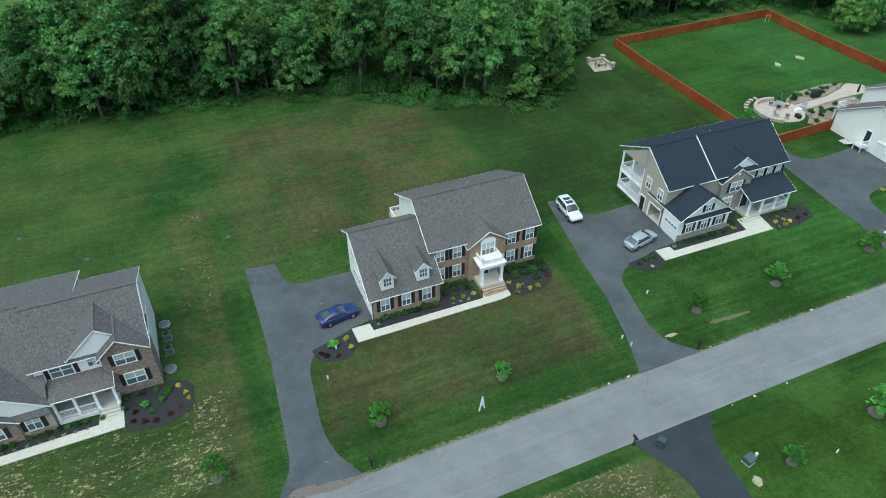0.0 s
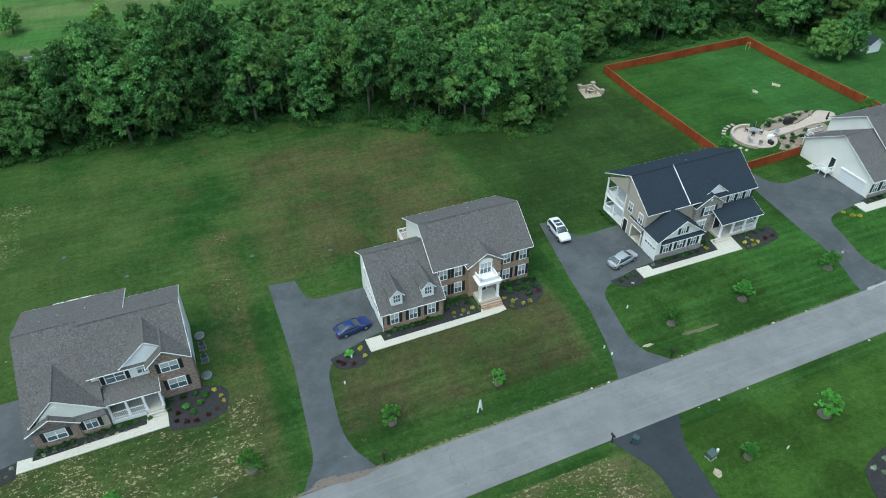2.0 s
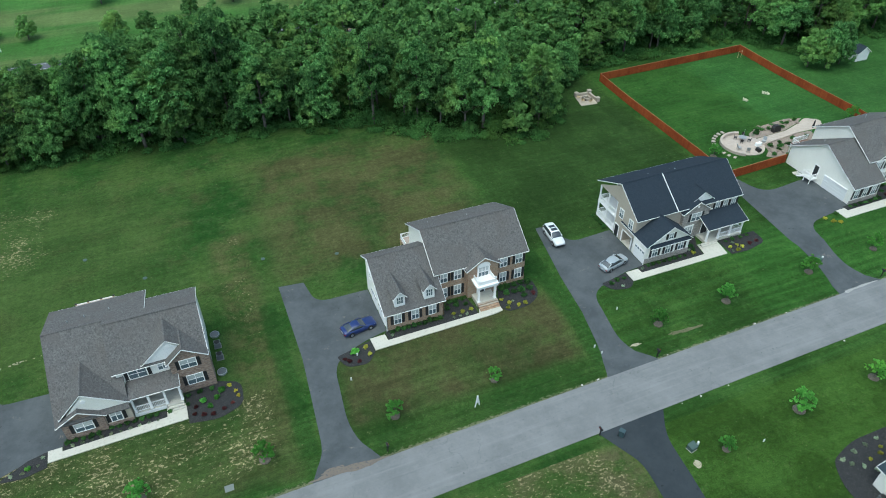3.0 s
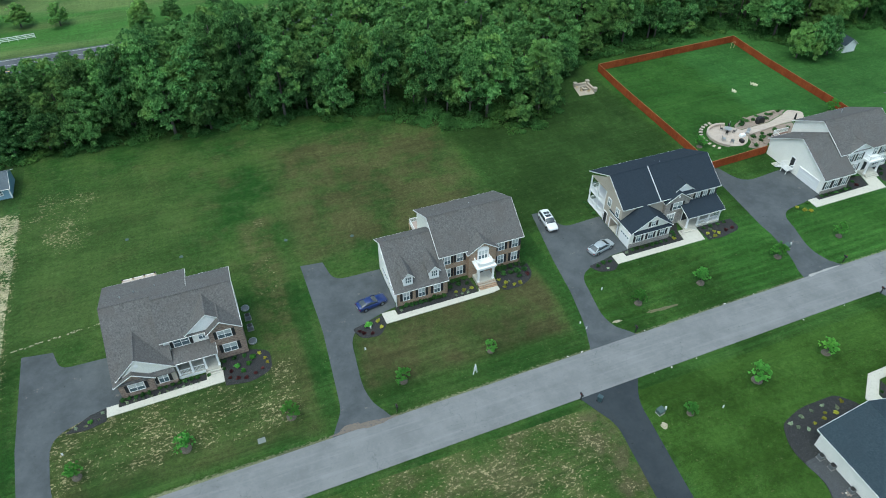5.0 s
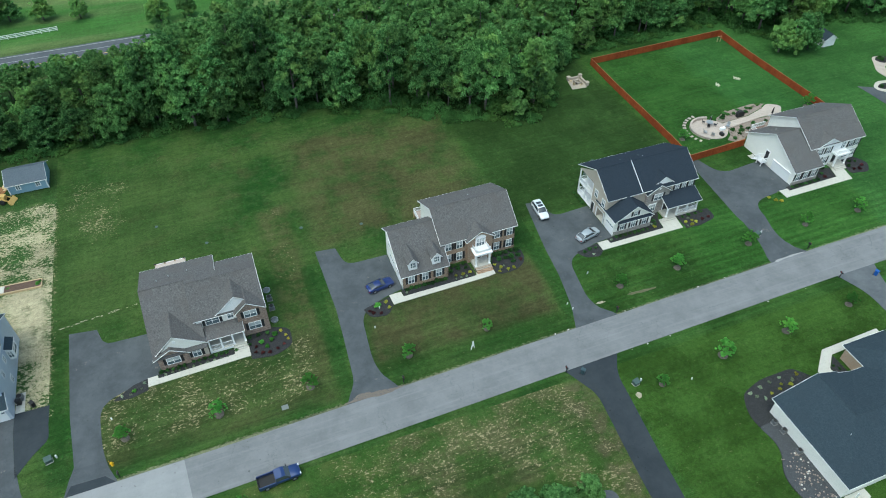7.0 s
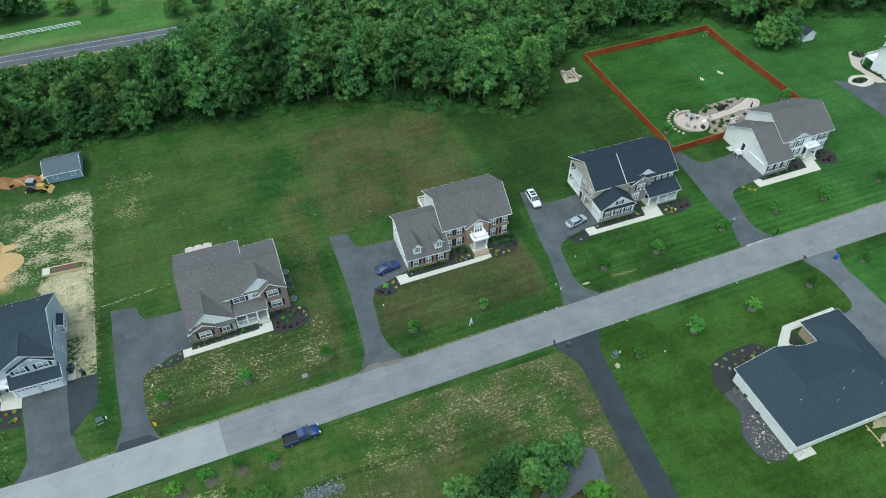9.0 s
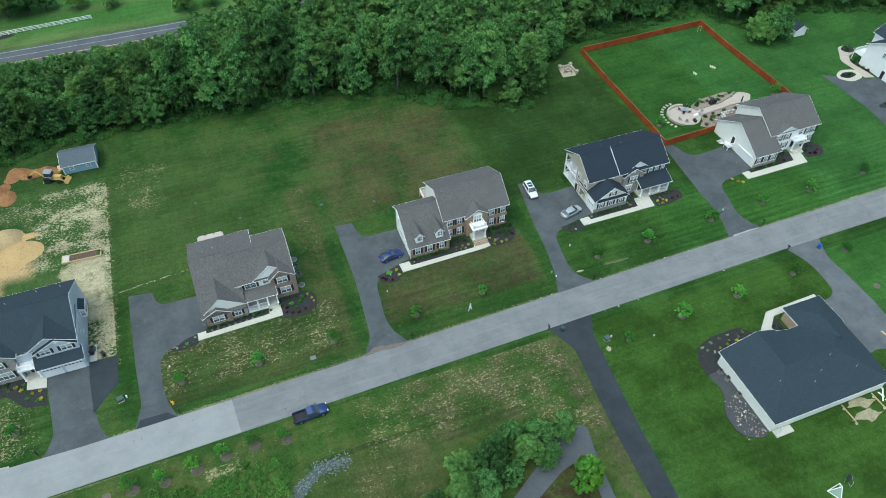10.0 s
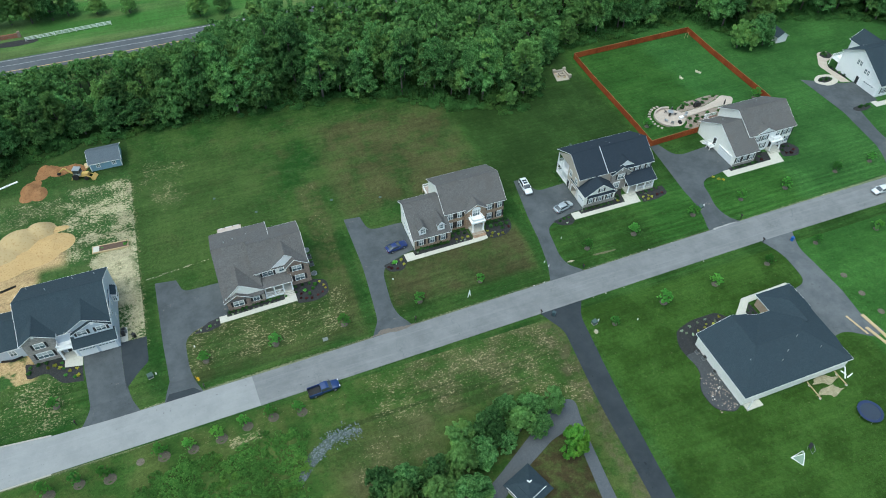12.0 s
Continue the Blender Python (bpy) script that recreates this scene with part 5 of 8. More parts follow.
# ---- plants ----
def leaf_cloud(seed, lobes, count, size, lean=0.5):
    """Arrays of folded leaf sprays spread over lobes (centre, radii)."""
    r = np.random.default_rng(seed)
    lobes = [(np.array(c, float), np.array(s, float)) for c, s in lobes]
    share = np.array([s[0] * s[1] + s[0] * s[2] + s[1] * s[2] for _, s in lobes])
    pick = r.choice(len(lobes), count, p=share / share.sum())
    d = r.normal(size=(count, 3))
    d /= np.linalg.norm(d, axis=1, keepdims=True)
    d[:, 2] = np.where(d[:, 2] < -0.35, -d[:, 2], d[:, 2])
    rad = 0.62 + 0.55 * r.random(count) ** 0.8
    c = np.array([l[0] for l in lobes])[pick] + d * np.array([l[1] for l in lobes])[pick] * rad[:, None]
    nrm = d * 1.1 + r.normal(size=(count, 3)) * 0.7 + np.array([0, 0, lean])
    nrm /= np.linalg.norm(nrm, axis=1, keepdims=True)
    a = np.cross(nrm, r.normal(size=(count, 3)))
    a /= np.linalg.norm(a, axis=1, keepdims=True)
    b = np.cross(nrm, a)
    s = size * (0.6 + 0.8 * r.random(count))[:, None]
    # a small three-cornered spray of leaves
    v = np.stack([c - a * s, c + a * s * 0.7 + b * s * 0.75, c + a * s * 0.45 - b * s * 0.8], 1)
    return v


def cloud_mesh(name, v, mat):
    n = len(v)
    me = bpy.data.meshes.new(name)
    me.vertices.add(n * 3)
    me.vertices.foreach_set("co", v.reshape(-1))
    loops = np.arange(n * 3)
    me.loops.add(len(loops))
    me.loops.foreach_set("vertex_index", loops)
    me.polygons.add(n)
    me.polygons.foreach_set("loop_start", np.arange(n) * 3)
    me.polygons.foreach_set("loop_total", np.full(n, 3))
    me.update()
    me.validate()
    me.materials.append(mat)
    return me


def boughs(seed, tall, rad, low, n):
    """The boughs (centre, radius) of a grown crown: a leader and a ring of lower, outward ones."""
    r = random.Random(seed)
    out = [((r.uniform(-0.12, 0.12) * rad, r.uniform(-0.12, 0.12) * rad, tall * 0.84), rad * 0.44)]
    for k in range(n):
        t = (k + r.uniform(0.1, 0.9)) / n
        a = k * 2.39996 + r.uniform(-0.35, 0.35)
        z = tall * (low + (0.80 - low) * t)
        size = rad * r.uniform(0.36, 0.52) * (1.12 - 0.3 * t)
        d = (rad - size * 0.8) * (0.98 - 0.55 * t ** 2) * r.uniform(0.8, 1.1)
        out.append(((d * math.cos(a), d * math.sin(a), z), size))
    return out


def crown_cloud(seed, mass, clumps, per, size):
    """Sprays of leaves on clumps that sit on the upper and outer side of every bough."""
    r = np.random.default_rng(seed)
    lobes = []
    for c, big in mass:
        for k in range(max(4, int(clumps * (big / mass[0][1]) ** 1.6))):
            d = r.normal(size=3)
            d /= np.linalg.norm(d)
            if d[2] < -0.45:
                d[2] *= -1
            f = big * r.uniform(0.62, 1.08)
            w = big * r.uniform(0.17, 0.34)
            lobes.append((np.array(c) + d * np.array((f, f, f * 0.82)), (w, w * r.uniform(0.8, 1.2), w * 0.8)))
    return leaf_cloud(seed + 1, lobes, per * len(lobes), size, 0.55)


def trunk_geo(seed, tall, r0, lobes):
    """A tapered trunk with limbs that reach into the lobes."""
    r = random.Random(seed)
    g = Geo()
    pts = [Vector((r.uniform(-0.25, 0.25) * k / 4, r.uniform(-0.25, 0.25) * k / 4, tall * k / 4)) for k in range(5)]
    pts[0] = Vector((0, 0, -0.3))
    for k in range(4):
        g.tube(pts[k], pts[k + 1], r0 * (1 - 0.21 * k), r0 * (1 - 0.21 * (k + 1)), 7)
    for c, s in lobes:
        z = min(tall * 0.92, max(tall * 0.25, c[2] - 1.8))
        t = min(3.999, z / tall * 4)
        base = pts[int(t)].lerp(pts[int(t) + 1], t - int(t))
        g.tube(base, Vector(c), r0 * 0.32, r0 * 0.08, 5)
    return g


FOREST = []
for k, (tall, rad) in enumerate(((14, 5.0), (11.5, 4.6), (17.5, 5.6), (9, 4.2), (13.5, 4.3), (15.5, 5.6), (7, 3.3), (12, 5.0))):
    mass = boughs(40 + k, tall, rad, 0.20 if k in (3, 6, 1) else 0.28 if k % 3 else 0.36, 10 + k % 3)
    limbs = [(c, (w, w, w)) for c, w in mass]
    FOREST.append((tall, mass, cloud_mesh("crown", crown_cloud(70 + k, mass, 24 if k != 6 else 17, 46, 0.225), M_LEAF), trunk_geo(90 + k, tall * 0.86, 0.15 + tall * 0.011, limbs).mesh("trunk", M_BARK, True)))


def tree(name, label, k, x, y, s=1.0, turn=0.0, group=""):
    base = thing(name, label, "tree", x, y, gz(y), turn, group)
    wide = 1.0 + 0.14 * math.sin(x * 3.7 + y)
    base.scale = (s * wide * 0.94, s * (1.9 - wide) * 1.02, s * (1.08 + 0.2 * math.sin(x * 1.3 + y * 2.1)))
    part("trunk", FOREST[k][3], None, base)
    part("crown", FOREST[k][2], None, base)
    return base


EDGE_X = (-260, -90, -72, -64, -52, -40, -22, -5, 12, 27, 36, 44, 53, 60, 66, 72, 84, 100, 124, 130, 136, 142, 152, 170, 185, 320)
EDGE_Y = (116, 112, 111, 117, 118.5, 120, 119.5, 117.5, 115.5, 111, 104, 99, 94.5, 94.5, 100, 112, 118, 119, 119, 112, 103, 106, 109, 104, 96, 90)


def wood_edge(x):
    return float(np.interp(x, EDGE_X, EDGE_Y))


def cover(x, y):
    """How tall the wood may stand: it thins to scrub towards the main road on the west."""
    limit = (160.0 - y) * 0.56 + 0.5
    return limit if x < -22 else limit + (x + 22) * 0.45 if y < 159 else 99


def open_ground(x, y):
    """The main road and the meadow beyond it."""
    return 157.2 < y < 172 or (y >= 172 and x < 30 + (y - 172) * 0.25)


rng = random.Random(11)
spots = []
for row in range(33):
    for col in range(94):
        x = -190 + col * 5.6 + rng.uniform(-2.2, 2.2) + (row % 2) * 2.8
        y = 92 + row * 5.0 + rng.uniform(-1.9, 1.9)
        d = y - wood_edge(x)
        if d < 0.2 or open_ground(x, y) or x > 330 or y > 250:
            continue
        spots.append((d, x, y))
near = [s for s in spots if s[0] < 9.5 and -95 < s[1] < 190]
deep = [s for s in spots if not (s[0] < 9.5 and -95 < s[1] < 190)]
for i, (d, x, y) in enumerate(near):
    low = d < 3.5 and rng.random() < 0.6
    k = rng.choice((3, 6, 1, 4, 3)) if low else rng.choice((0, 1, 2, 4, 5, 7, 0))
    if 58 < x < 128:
        k = rng.choice((3, 6, 1, 6)) if low else rng.choice((1, 3, 4, 7))
    if x < -30 and not low:
        k = rng.choice((1, 3, 7, 1, 4))
    tree("woodland_tree", "broadleaf tree in full green leaf at the wood's edge", k, x, y, rng.uniform(0.78, 1.16), rng.uniform(0, 360), "trees along the wood's edge")
for x, y, s in ((-21.0, 123.5, 1.12), (-15.5, 125.0, 1.2), (-7.4, 120.0, 1.1), (-2.4, 124.6, 1.05), (2.8, 122.0, 1.1)):
    tree("tall_tree", "tall broadleaf tree rising over the wood's edge", 2, x, y, s, x * 31, "tall trees at the wood's edge")
clouds, stems = [], Geo()
for i, (d, x, y) in enumerate(deep):
    k = rng.choice((0, 1, 2, 4, 5, 7))
    tall, mass = FOREST[k][:2]
    if rng.random() < 0.15 or y > 215:
        continue
    v = crown_cloud(1000 + i, mass[:1] + mass[4:], 9 if d < 22 else 5, 25 if d < 22 else 15, 0.35 if d < 22 else 0.6)
    a, s = rng.uniform(0, 6.28), rng.uniform(0.85, 1.15)
    most = cover(x, y)
    if most < 2.0:
        continue
    s = min(s, most / tall)
    m = np.array([[math.cos(a), -math.sin(a), 0], [math.sin(a), math.cos(a), 0], [0, 0, 1]]) * s
    clouds.append(v @ m.T + np.array([x, y, gz(y)]))
    stems.tube((x, y, -0.3), (x, y, tall * 0.7 * s), 0.28 * s, 0.12 * s, 5)
woods = thing("woodland", "dense green broadleaf woodland behind the lots", "woods", 0, 140, 0, kind="stuff")
wm = cloud_mesh("canopy", np.concatenate(clouds) - np.array([0, 140, 0]), M_LEAF)
tagged(part("canopy", wm, None, woods), kind="stuff")
stems.v = [(a, b - 140, c) for a, b, c in stems.v]
tagged(part("stems", stems, M_BARK, woods), kind="stuff")
# undergrowth along the edge
bush = []
r = np.random.default_rng(5)
for k in range(420):
    x = float(r.uniform(-95, 190))
    y = wood_edge(x) + float(r.uniform(-1.6, 3.0))
    if open_ground(x, y):
        continue
    h = float(r.uniform(0.4, 1.3))
    bush.append(leaf_cloud(3000 + k, [((x, y, gz(y) + h * 0.3), (h * 1.4, h * 1.1, h * 0.7))], 240, 0.17))
for k in range(300):
    x = float(r.uniform(-95, 190))
    y = wood_edge(x) + float(r.uniform(2.0, 9.0))
    h = float(r.uniform(1.0, 2.6))
    if not open_ground(x, y):
        bush.append(leaf_cloud(3600 + k, [((x, y, gz(y) + h * 0.5), (h * 0.9, h * 0.9, h * 0.8))], 260, 0.22))
tagged(part("undergrowth", cloud_mesh("undergrowth", np.concatenate(bush), M_UNDER), None), "low green undergrowth along the wood's edge", "undergrowth", kind="stuff")


# ---- young street trees in rings of mulch, some drawn wide for cast shade ----
YOUNG = []
for k in range(4):
    mass = boughs(200 + k, 3.1, 1.35, 0.34, 8)
    YOUNG.append((cloud_mesh("crown", crown_cloud(210 + k, mass, 8, 26, 0.11), M_YOUNG), trunk_geo(220 + k, 2.5, 0.05, [(c, (w, w, w)) for c, w in mass]).mesh("trunk", M_BARK, True)))
RING = Geo().lathe([(0.72, -0.1), (0.68, 0.05), (0.35, 0.10), (0.05, 0.11)], n=14).mesh("mulch_ring", earth("ring_mulch", (0.09, 0.080, 0.062), (0.17, 0.150, 0.118), (0.26, 0.23, 0.18), 2.5))
SHADE_RING = Geo().lathe([(1.2, -0.1), (1.15, 0.04), (0.95, 0.12), (0.6, 0.06), (0.05, 0.05)], n=18).mesh("mulch_ring", earth("mulch_shade", (0.075, 0.068, 0.050), (0.13, 0.115, 0.088), (0.20, 0.18, 0.13), 2.5))
YARD_TREES = [(-5.6, 41.7, 1.0), (-19.3, 41.7, 1.05), (-32.4, 42.4, 0.9), (10.3, 41.9, 0.9), (23.9, 42.4, 0.75), (49.3, 42.9, 0.95), (61.1, 43.1, 1.0), (76.9, 43.6, 1.0), (56.7, 24.1, 1.15), (69.4, 24.5, 1.0), (83.3, 25.4, 0.9), (44.6, 22.8, 0.75),
              (90.3, 44.0, 0.9), (102.7, 43.7, 1.0), (117.9, 44.2, 0.9), (128.6, 44.3, 0.9), (-59.0, 41.9, 0.9), (-18.2, 26.0, 0.85), (-23.2, 26.8, 0.85), (-27.8, 26.6, 0.85), (-32.5, 25.9, 0.95), (-37.3, 25.5, 0.85), (-42.2, 26.0, 0.95), (-51.0, 25.0, 0.95), (-55.8, 25.7, 0.85), (97.4, 26.8, 0.85), (113.1, 25.5, 0.9), (-60.6, 25.5, 0.95), (83.8, 74.6, 0.9), (118.0, 75.5, 1.1)]
for i, (x, y, s) in enumerate(YARD_TREES):
    base = thing("young_tree", "young bright-green tree in a ring of mulch", "tree", x, y, gz(y), i * 77.0 if y > 30 or x > 0 else 0.0, "young trees along the street")
    base.scale = (s, s, s)
    part("trunk", YOUNG[i % 4][1], None, base)
    part("crown", YOUNG[i % 4][0], None, base)
    if x < 0 and y < 30:
        # wide ring set off to one side: the tree's shadow modelled as mulch
        part("mulch_ring", SHADE_RING, None, base).location = (0.5, -0.9, 0)
    else:
        part("mulch_ring", RING, None, base)
for x, y in ((-45.6, 25.6), (96.3, 17.0), (96.3, 11.8), (96.5, 6.7)):
    tagged(part("mulch_ring", RING, None), "brown mulch ring of a missing tree", "mulch").location = (x, y, gz(y))

# ---- grove by the gravel path, meadow and yard trees ----
for i, (x, y, k, s) in enumerate([(24.2, 10.3, 6, 0.78), (20.2, 10.6, 6, 0.86), (15.2, 11.6, 6, 0.84), (17.2, 8.2, 6, 0.82), (20.6, 6.9, 6, 0.7), (11.2, 8.8, 6, 1.0), (6.6, 9.6, 6, 0.95), (8.6, 5.6, 6, 1.0), (4.4, 4.4, 3, 0.8), (0.4, 4.4, 6, 1.05), (-4.2, 5.0, 6, 1.05), (-8.6, 5.6, 6, 1.0), (-6.6, 1.4, 3, 0.82), (-0.8, 0.4, 3, 0.9), (4.0, -0.6, 3, 0.9), (-12.0, 1.0, 6, 1.0), (13.4, 6.2, 6, 0.7), (-5.6, -4.0, 3, 0.9), (2.0, -5.6, 3, 0.9)]):
    tree("grove_tree", "bushy green tree in the grove beside the gravel path", k, x, y, s, i * 51.0, "trees of the small grove")
t = tree("lone_tree", "bright yellow-green tree between two gravel paths", 6, 24.0, 1.6, 0.92, 40)
M_BRIGHT = leafy("bright_leaves", (0.045, 0.145, 0.018), (0.12, 0.29, 0.045), (0.10, 0.26, 0.04))
for o in t.children:
    if o.name.startswith("crown"):
        o.data = o.data.copy()
        o.data.materials.clear()
        o.data.materials.append(M_BRIGHT)
for i, (x, y, k, s) in enumerate([(-46.8, 186.6, 6, 1.0), (-37.2, 184.0, 6, 0.95), (-66, 188, 3, 1.15), (-60, 187.5, 3, 1.1), (-72, 189, 1, 1.0), (-55.4, 189, 6, 1.1), (-63, 194, 1, 1.0), (-78, 188, 1, 1.0), (-16.6, 174.4, 3, 0.9), (-9, 175, 6, 1.0), (-54, 207, 3, 0.9), (2, 186, 6, 0.9), (-20, 204, 3, 0.8), (14, 192, 1, 0.8)]):
    tree("meadow_tree", "round green tree on the meadow beyond the main road", k, x, y, s, i * 67.0, "trees on the meadow")
for x, y, k, w in ((134.0, 97.5, 3, 0.9), (138.5, 98.0, 1, 0.72), (130.5, 99.5, 6, 1.0)):
    tree("garden_tree", "leafy tree at the lawn's far corner", k, x, y, w, x * 7, "trees at the lawn's corner")

# ---- beds and shrubs ----
def shrub_mesh(name, seed, r, mat, count=300):
    q = random.Random(seed)
    lobes = []
    for k in range(11):
        a, d, h = k * 2.4, r * 0.62 * math.sqrt((k % 6) / 6), r * (0.30 + 0.5 * q.random())
        w = r * q.uniform(0.24, 0.42)
        lobes.append(((d * math.cos(a), d * math.sin(a), h), (w, w, w * 0.9)))
    return cloud_mesh(name, leaf_cloud(seed, lobes, count, r * 0.16), mat)


SHRUBS = {"green": [shrub_mesh("shrub", 300 + k, 0.45, M_SHRUB) for k in range(3)], "golden": [shrub_mesh("shrub", 310 + k, 0.42, M_YELLOW) for k in range(3)],
          "maroon": [shrub_mesh("shrub", 320 + k, 0.42, M_MAROON) for k in range(2)], "bright": [shrub_mesh("shrub", 330 + k, 0.45, M_YOUNG) for k in range(2)],
          "pale": [shrub_mesh("shrub", 340 + k, 0.5, leafy("grey_green_leaves%s" % "", (0.13, 0.18, 0.11), (0.26, 0.32, 0.22)), 200) for k in range(1)]}
SAYS = {"green": "rounded dark-green shrub in a mulched bed", "golden": "small golden-yellow shrub in a mulched bed", "maroon": "low maroon-leaved shrub in a mulched bed", "bright": "bright-green leafy shrub in a mulched bed", "pale": "small grey-green tufted plant in a mulched bed"}
count = 0


def shrubs(kind, spots, s=1.0):
    global count
    for x, y in spots:
        me = SHRUBS[kind][count % len(SHRUBS[kind])]
        ob = tagged(new("%s_shrub" % kind, me), SAYS[kind], "shrub", "%s shrubs in the beds" % kind)
        q = s * (0.85 + 0.3 * ((count * 37) % 10) / 10)
        ob.matrix_world = pose(x, y, gz(y) - 0.06, 0, 0, count * 71) @ Matrix.Diagonal((q, q, q, 1))
        count += 1


BEDS = [
    ("dark mulch bed before the brick garage", [(13.3, 53.0), (26.5, 53.15), (26.5, 54.4), (26.2, 56.5), (22.0, 57.2), (22.0, 54.6), (13.3, 54.6)]),
    ("dark mulch bed beside the brick portico", [(30.0, 53.0), (30.6, 51.9, 0.6), (34.0, 51.9, 1.5), (36.4, 53.6, 1.5), (36.6, 57.0, 0.8), (31.0, 57.2), (31.0, 56.4), (30.1, 54.2)]),
    ("dark mulch bed beside the brick house's drive", [(6.0, 52.6, 0.5), (6.8, 50.4, 0.9), (9.6, 50.0, 0.8), (11.0, 51.7), (11.0, 53.8), (8.4, 53.2)]),
    ("dark mulch bed before the tan house's garage", [(52.6, 51.9), (63.9, 51.95), (64.3, 54.2), (65.4, 56.1), (61.7, 56.1), (61.6, 53.4), (52.6, 53.2)]),
    ("dark mulch bed beside the tan house's porch", [(68.0, 50.4), (71.0, 50.2, 0.6), (75.0, 51.0, 1.2), (75.0, 53.8), (68.0, 53.9)]),
    ("dark mulch bed beside the tan house's drive", [(45.6, 52.0, 0.5), (46.6, 50.2, 0.8), (49.2, 49.6, 0.8), (50.3, 50.6), (50.3, 52.7)]),
    ("dark mulch bed round the grey-roofed house's corner", [(-12.95, 49.0), (-9.5, 48.4, 1), (-6.4, 49.6, 1.2), (-6.2, 53.2, 1.2), (-8.9, 54.3), (-13.0, 53.8)]),
    ("dark mulch bed along the grey-roofed house's front", [(-26.8, 50.45), (-15.3, 50.95), (-15.3, 52.0), (-18.9, 52.0), (-21.8, 52.15), (-21.9, 51.7), (-26.8, 51.7)]),
    ("dark mulch bed beside the grey-roofed house's drive", [(-33.6, 48.6, 0.4), (-31.0, 48.2, 0.6), (-28.45, 48.8), (-28.45, 51.0), (-30.5, 50.5)]),
    ("dark mulch bed before the cream house", [(93.5, 52.35), (105.3, 52.55), (106.2, 55.3), (102.0, 57.0), (101.8, 53.6), (93.5, 53.5)]),
    ("dark mulch bed beside the cream portico", [(109.0, 52.4, 0.8), (113.0, 51.6, 1), (115.0, 54.0, 1.2), (113.4, 57.0), (109.8, 56.8)]),
    ("dark mulch bed before the stone gable of the blue-grey house", [(-64.0, 52.6, 0.8), (-63.6, 48.6, 1), (-60.2, 49.2, 1), (-57.6, 46.0, 1), (-54.0, 45.4), (-53.9, 48.5), (-57.05, 49.2), (-57.05, 51.8), (-62.2, 51.8)]),
    ("dark mulch and gravel bed along the low house", [(55.0, 17.0, 1), (59.0, 18.2, 1.5), (65.0, 18.2, 1), (67.2, 15.6, 1), (66.4, 13.0), (56.9, 12.8), (56.9, -1.0), (55.0, -2.0, 1), (51.8, -0.4, 1.5), (51.4, 4.0, 2), (54.2, 7.5, 2), (53.2, 13.6, 2)]),
    ("dark mulch bed in the low house's courtyard", [(70.65, 13.0), (72.8, 13.0), (72.8, 17.8), (70.8, 16.0)]),
]
for label, outline in BEDS:
    laid("mulch_bed", outline, 0.045, M_MULCH, label, "flower bed", "structure")
shrubs("golden", [(23.2, 54.3), (24.5, 54.2), (25.8, 54.2), (30.6, 54.3), (31.4, 53.4), (30.8, 52.5), (32.4, 52.5), (33.5, 52.5), (10.0, 52.8), (10.2, 51.5)], 1.0)
shrubs("green", [(14.2 + 0.78 * k, 54.1 + 0.12 * (k % 2)) for k in range(10)] + [(22.6, 56.4), (23.5, 56.6), (24.4, 56.4), (25.4, 56.5), (22.8, 55.5), (24.2, 55.7), (25.5, 55.4)], 1.15)
shrubs("green", [(31.5, 56.4), (32.5, 56.5), (33.6, 56.4), (34.7, 56.6), (35.7, 56.3), (31.8, 55.2), (33.0, 55.1), (34.2, 55.2), (35.4, 55.0), (34.0, 54.0)], 1.45)
shrubs("maroon", [(35.4, 53.9), (7.4, 51.2), (8.6, 50.7), (6.9, 51.8)], 1.0)
shrubs("bright", [(8.4, 52.4)], 1.5)
shrubs("pale", [(23.0, 53.6), (24.0, 53.6), (25.0, 53.6), (31.0, 53.0), (32.0, 53.6), (14.0, 53.6)], 0.6)
shrubs("golden", [(62.5, 52.7), (68.8, 51.8), (70.1, 51.8), (69.4, 50.8), (70.6, 51.2)], 1.05)
shrubs("green", [(54.3 + 0.95 * k, 52.75) for k in range(8)] + [(63.2, 54.3), (63.0, 53.4), (69.0, 53.2), (70.4, 53.3), (71.8, 53.2), (73.2, 53.3), (48.2, 51.8), (47.0, 51.4), (49.4, 51.7)], 1.0)
shrubs("pale", [(68.6, 50.9), (69.8, 52.6), (62.4, 53.6), (48.3, 50.4), (53.2, 52.6)], 0.7)
shrubs("maroon", [(72.2, 51.4), (73.6, 51.6)], 1.1)
shrubs("green", [(53.2, 63.5 + 1.1 * k) for k in range(4)], 1.1)
shrubs("bright", [(-11.0, 51.7), (-9.4, 51.7), (-10.3, 50.6), (-8.7, 52.6)], 1.15)
shrubs("maroon", [(-11.9, 51.1), (-12.2, 50.1), (-11.2, 49.6), (-10.1, 49.3), (-8.8, 49.6), (-7.7, 50.2)], 0.9)
shrubs("golden", [(-7.7, 53.1), (-7.1, 51.9), (-6.9, 51.0)], 0.85)
shrubs("green", [(-26.3 + 0.85 * k, 51.4) for k in range(5)] + [(-21.5 + 0.85 * k, 51.7) for k in range(7)] + [(-12.6, 53.3), (-11.2, 53.3), (-9.8, 53.3), (-14.9, 51.6), (-12.8, 51.9)], 0.95)
shrubs("pale", [(-25.8 + 1.05 * k, 50.85) for k in range(10)] + [(-32.2, 49.0), (-31.0, 48.9), (-29.4, 49.4), (-28.9, 50.3)], 0.6)
shrubs("bright", [(-30.4, 49.3)], 0.9)
shrubs("golden", [(88.1, 52.0), (88.8, 50.9), (89.7, 50.3)], 1.1)
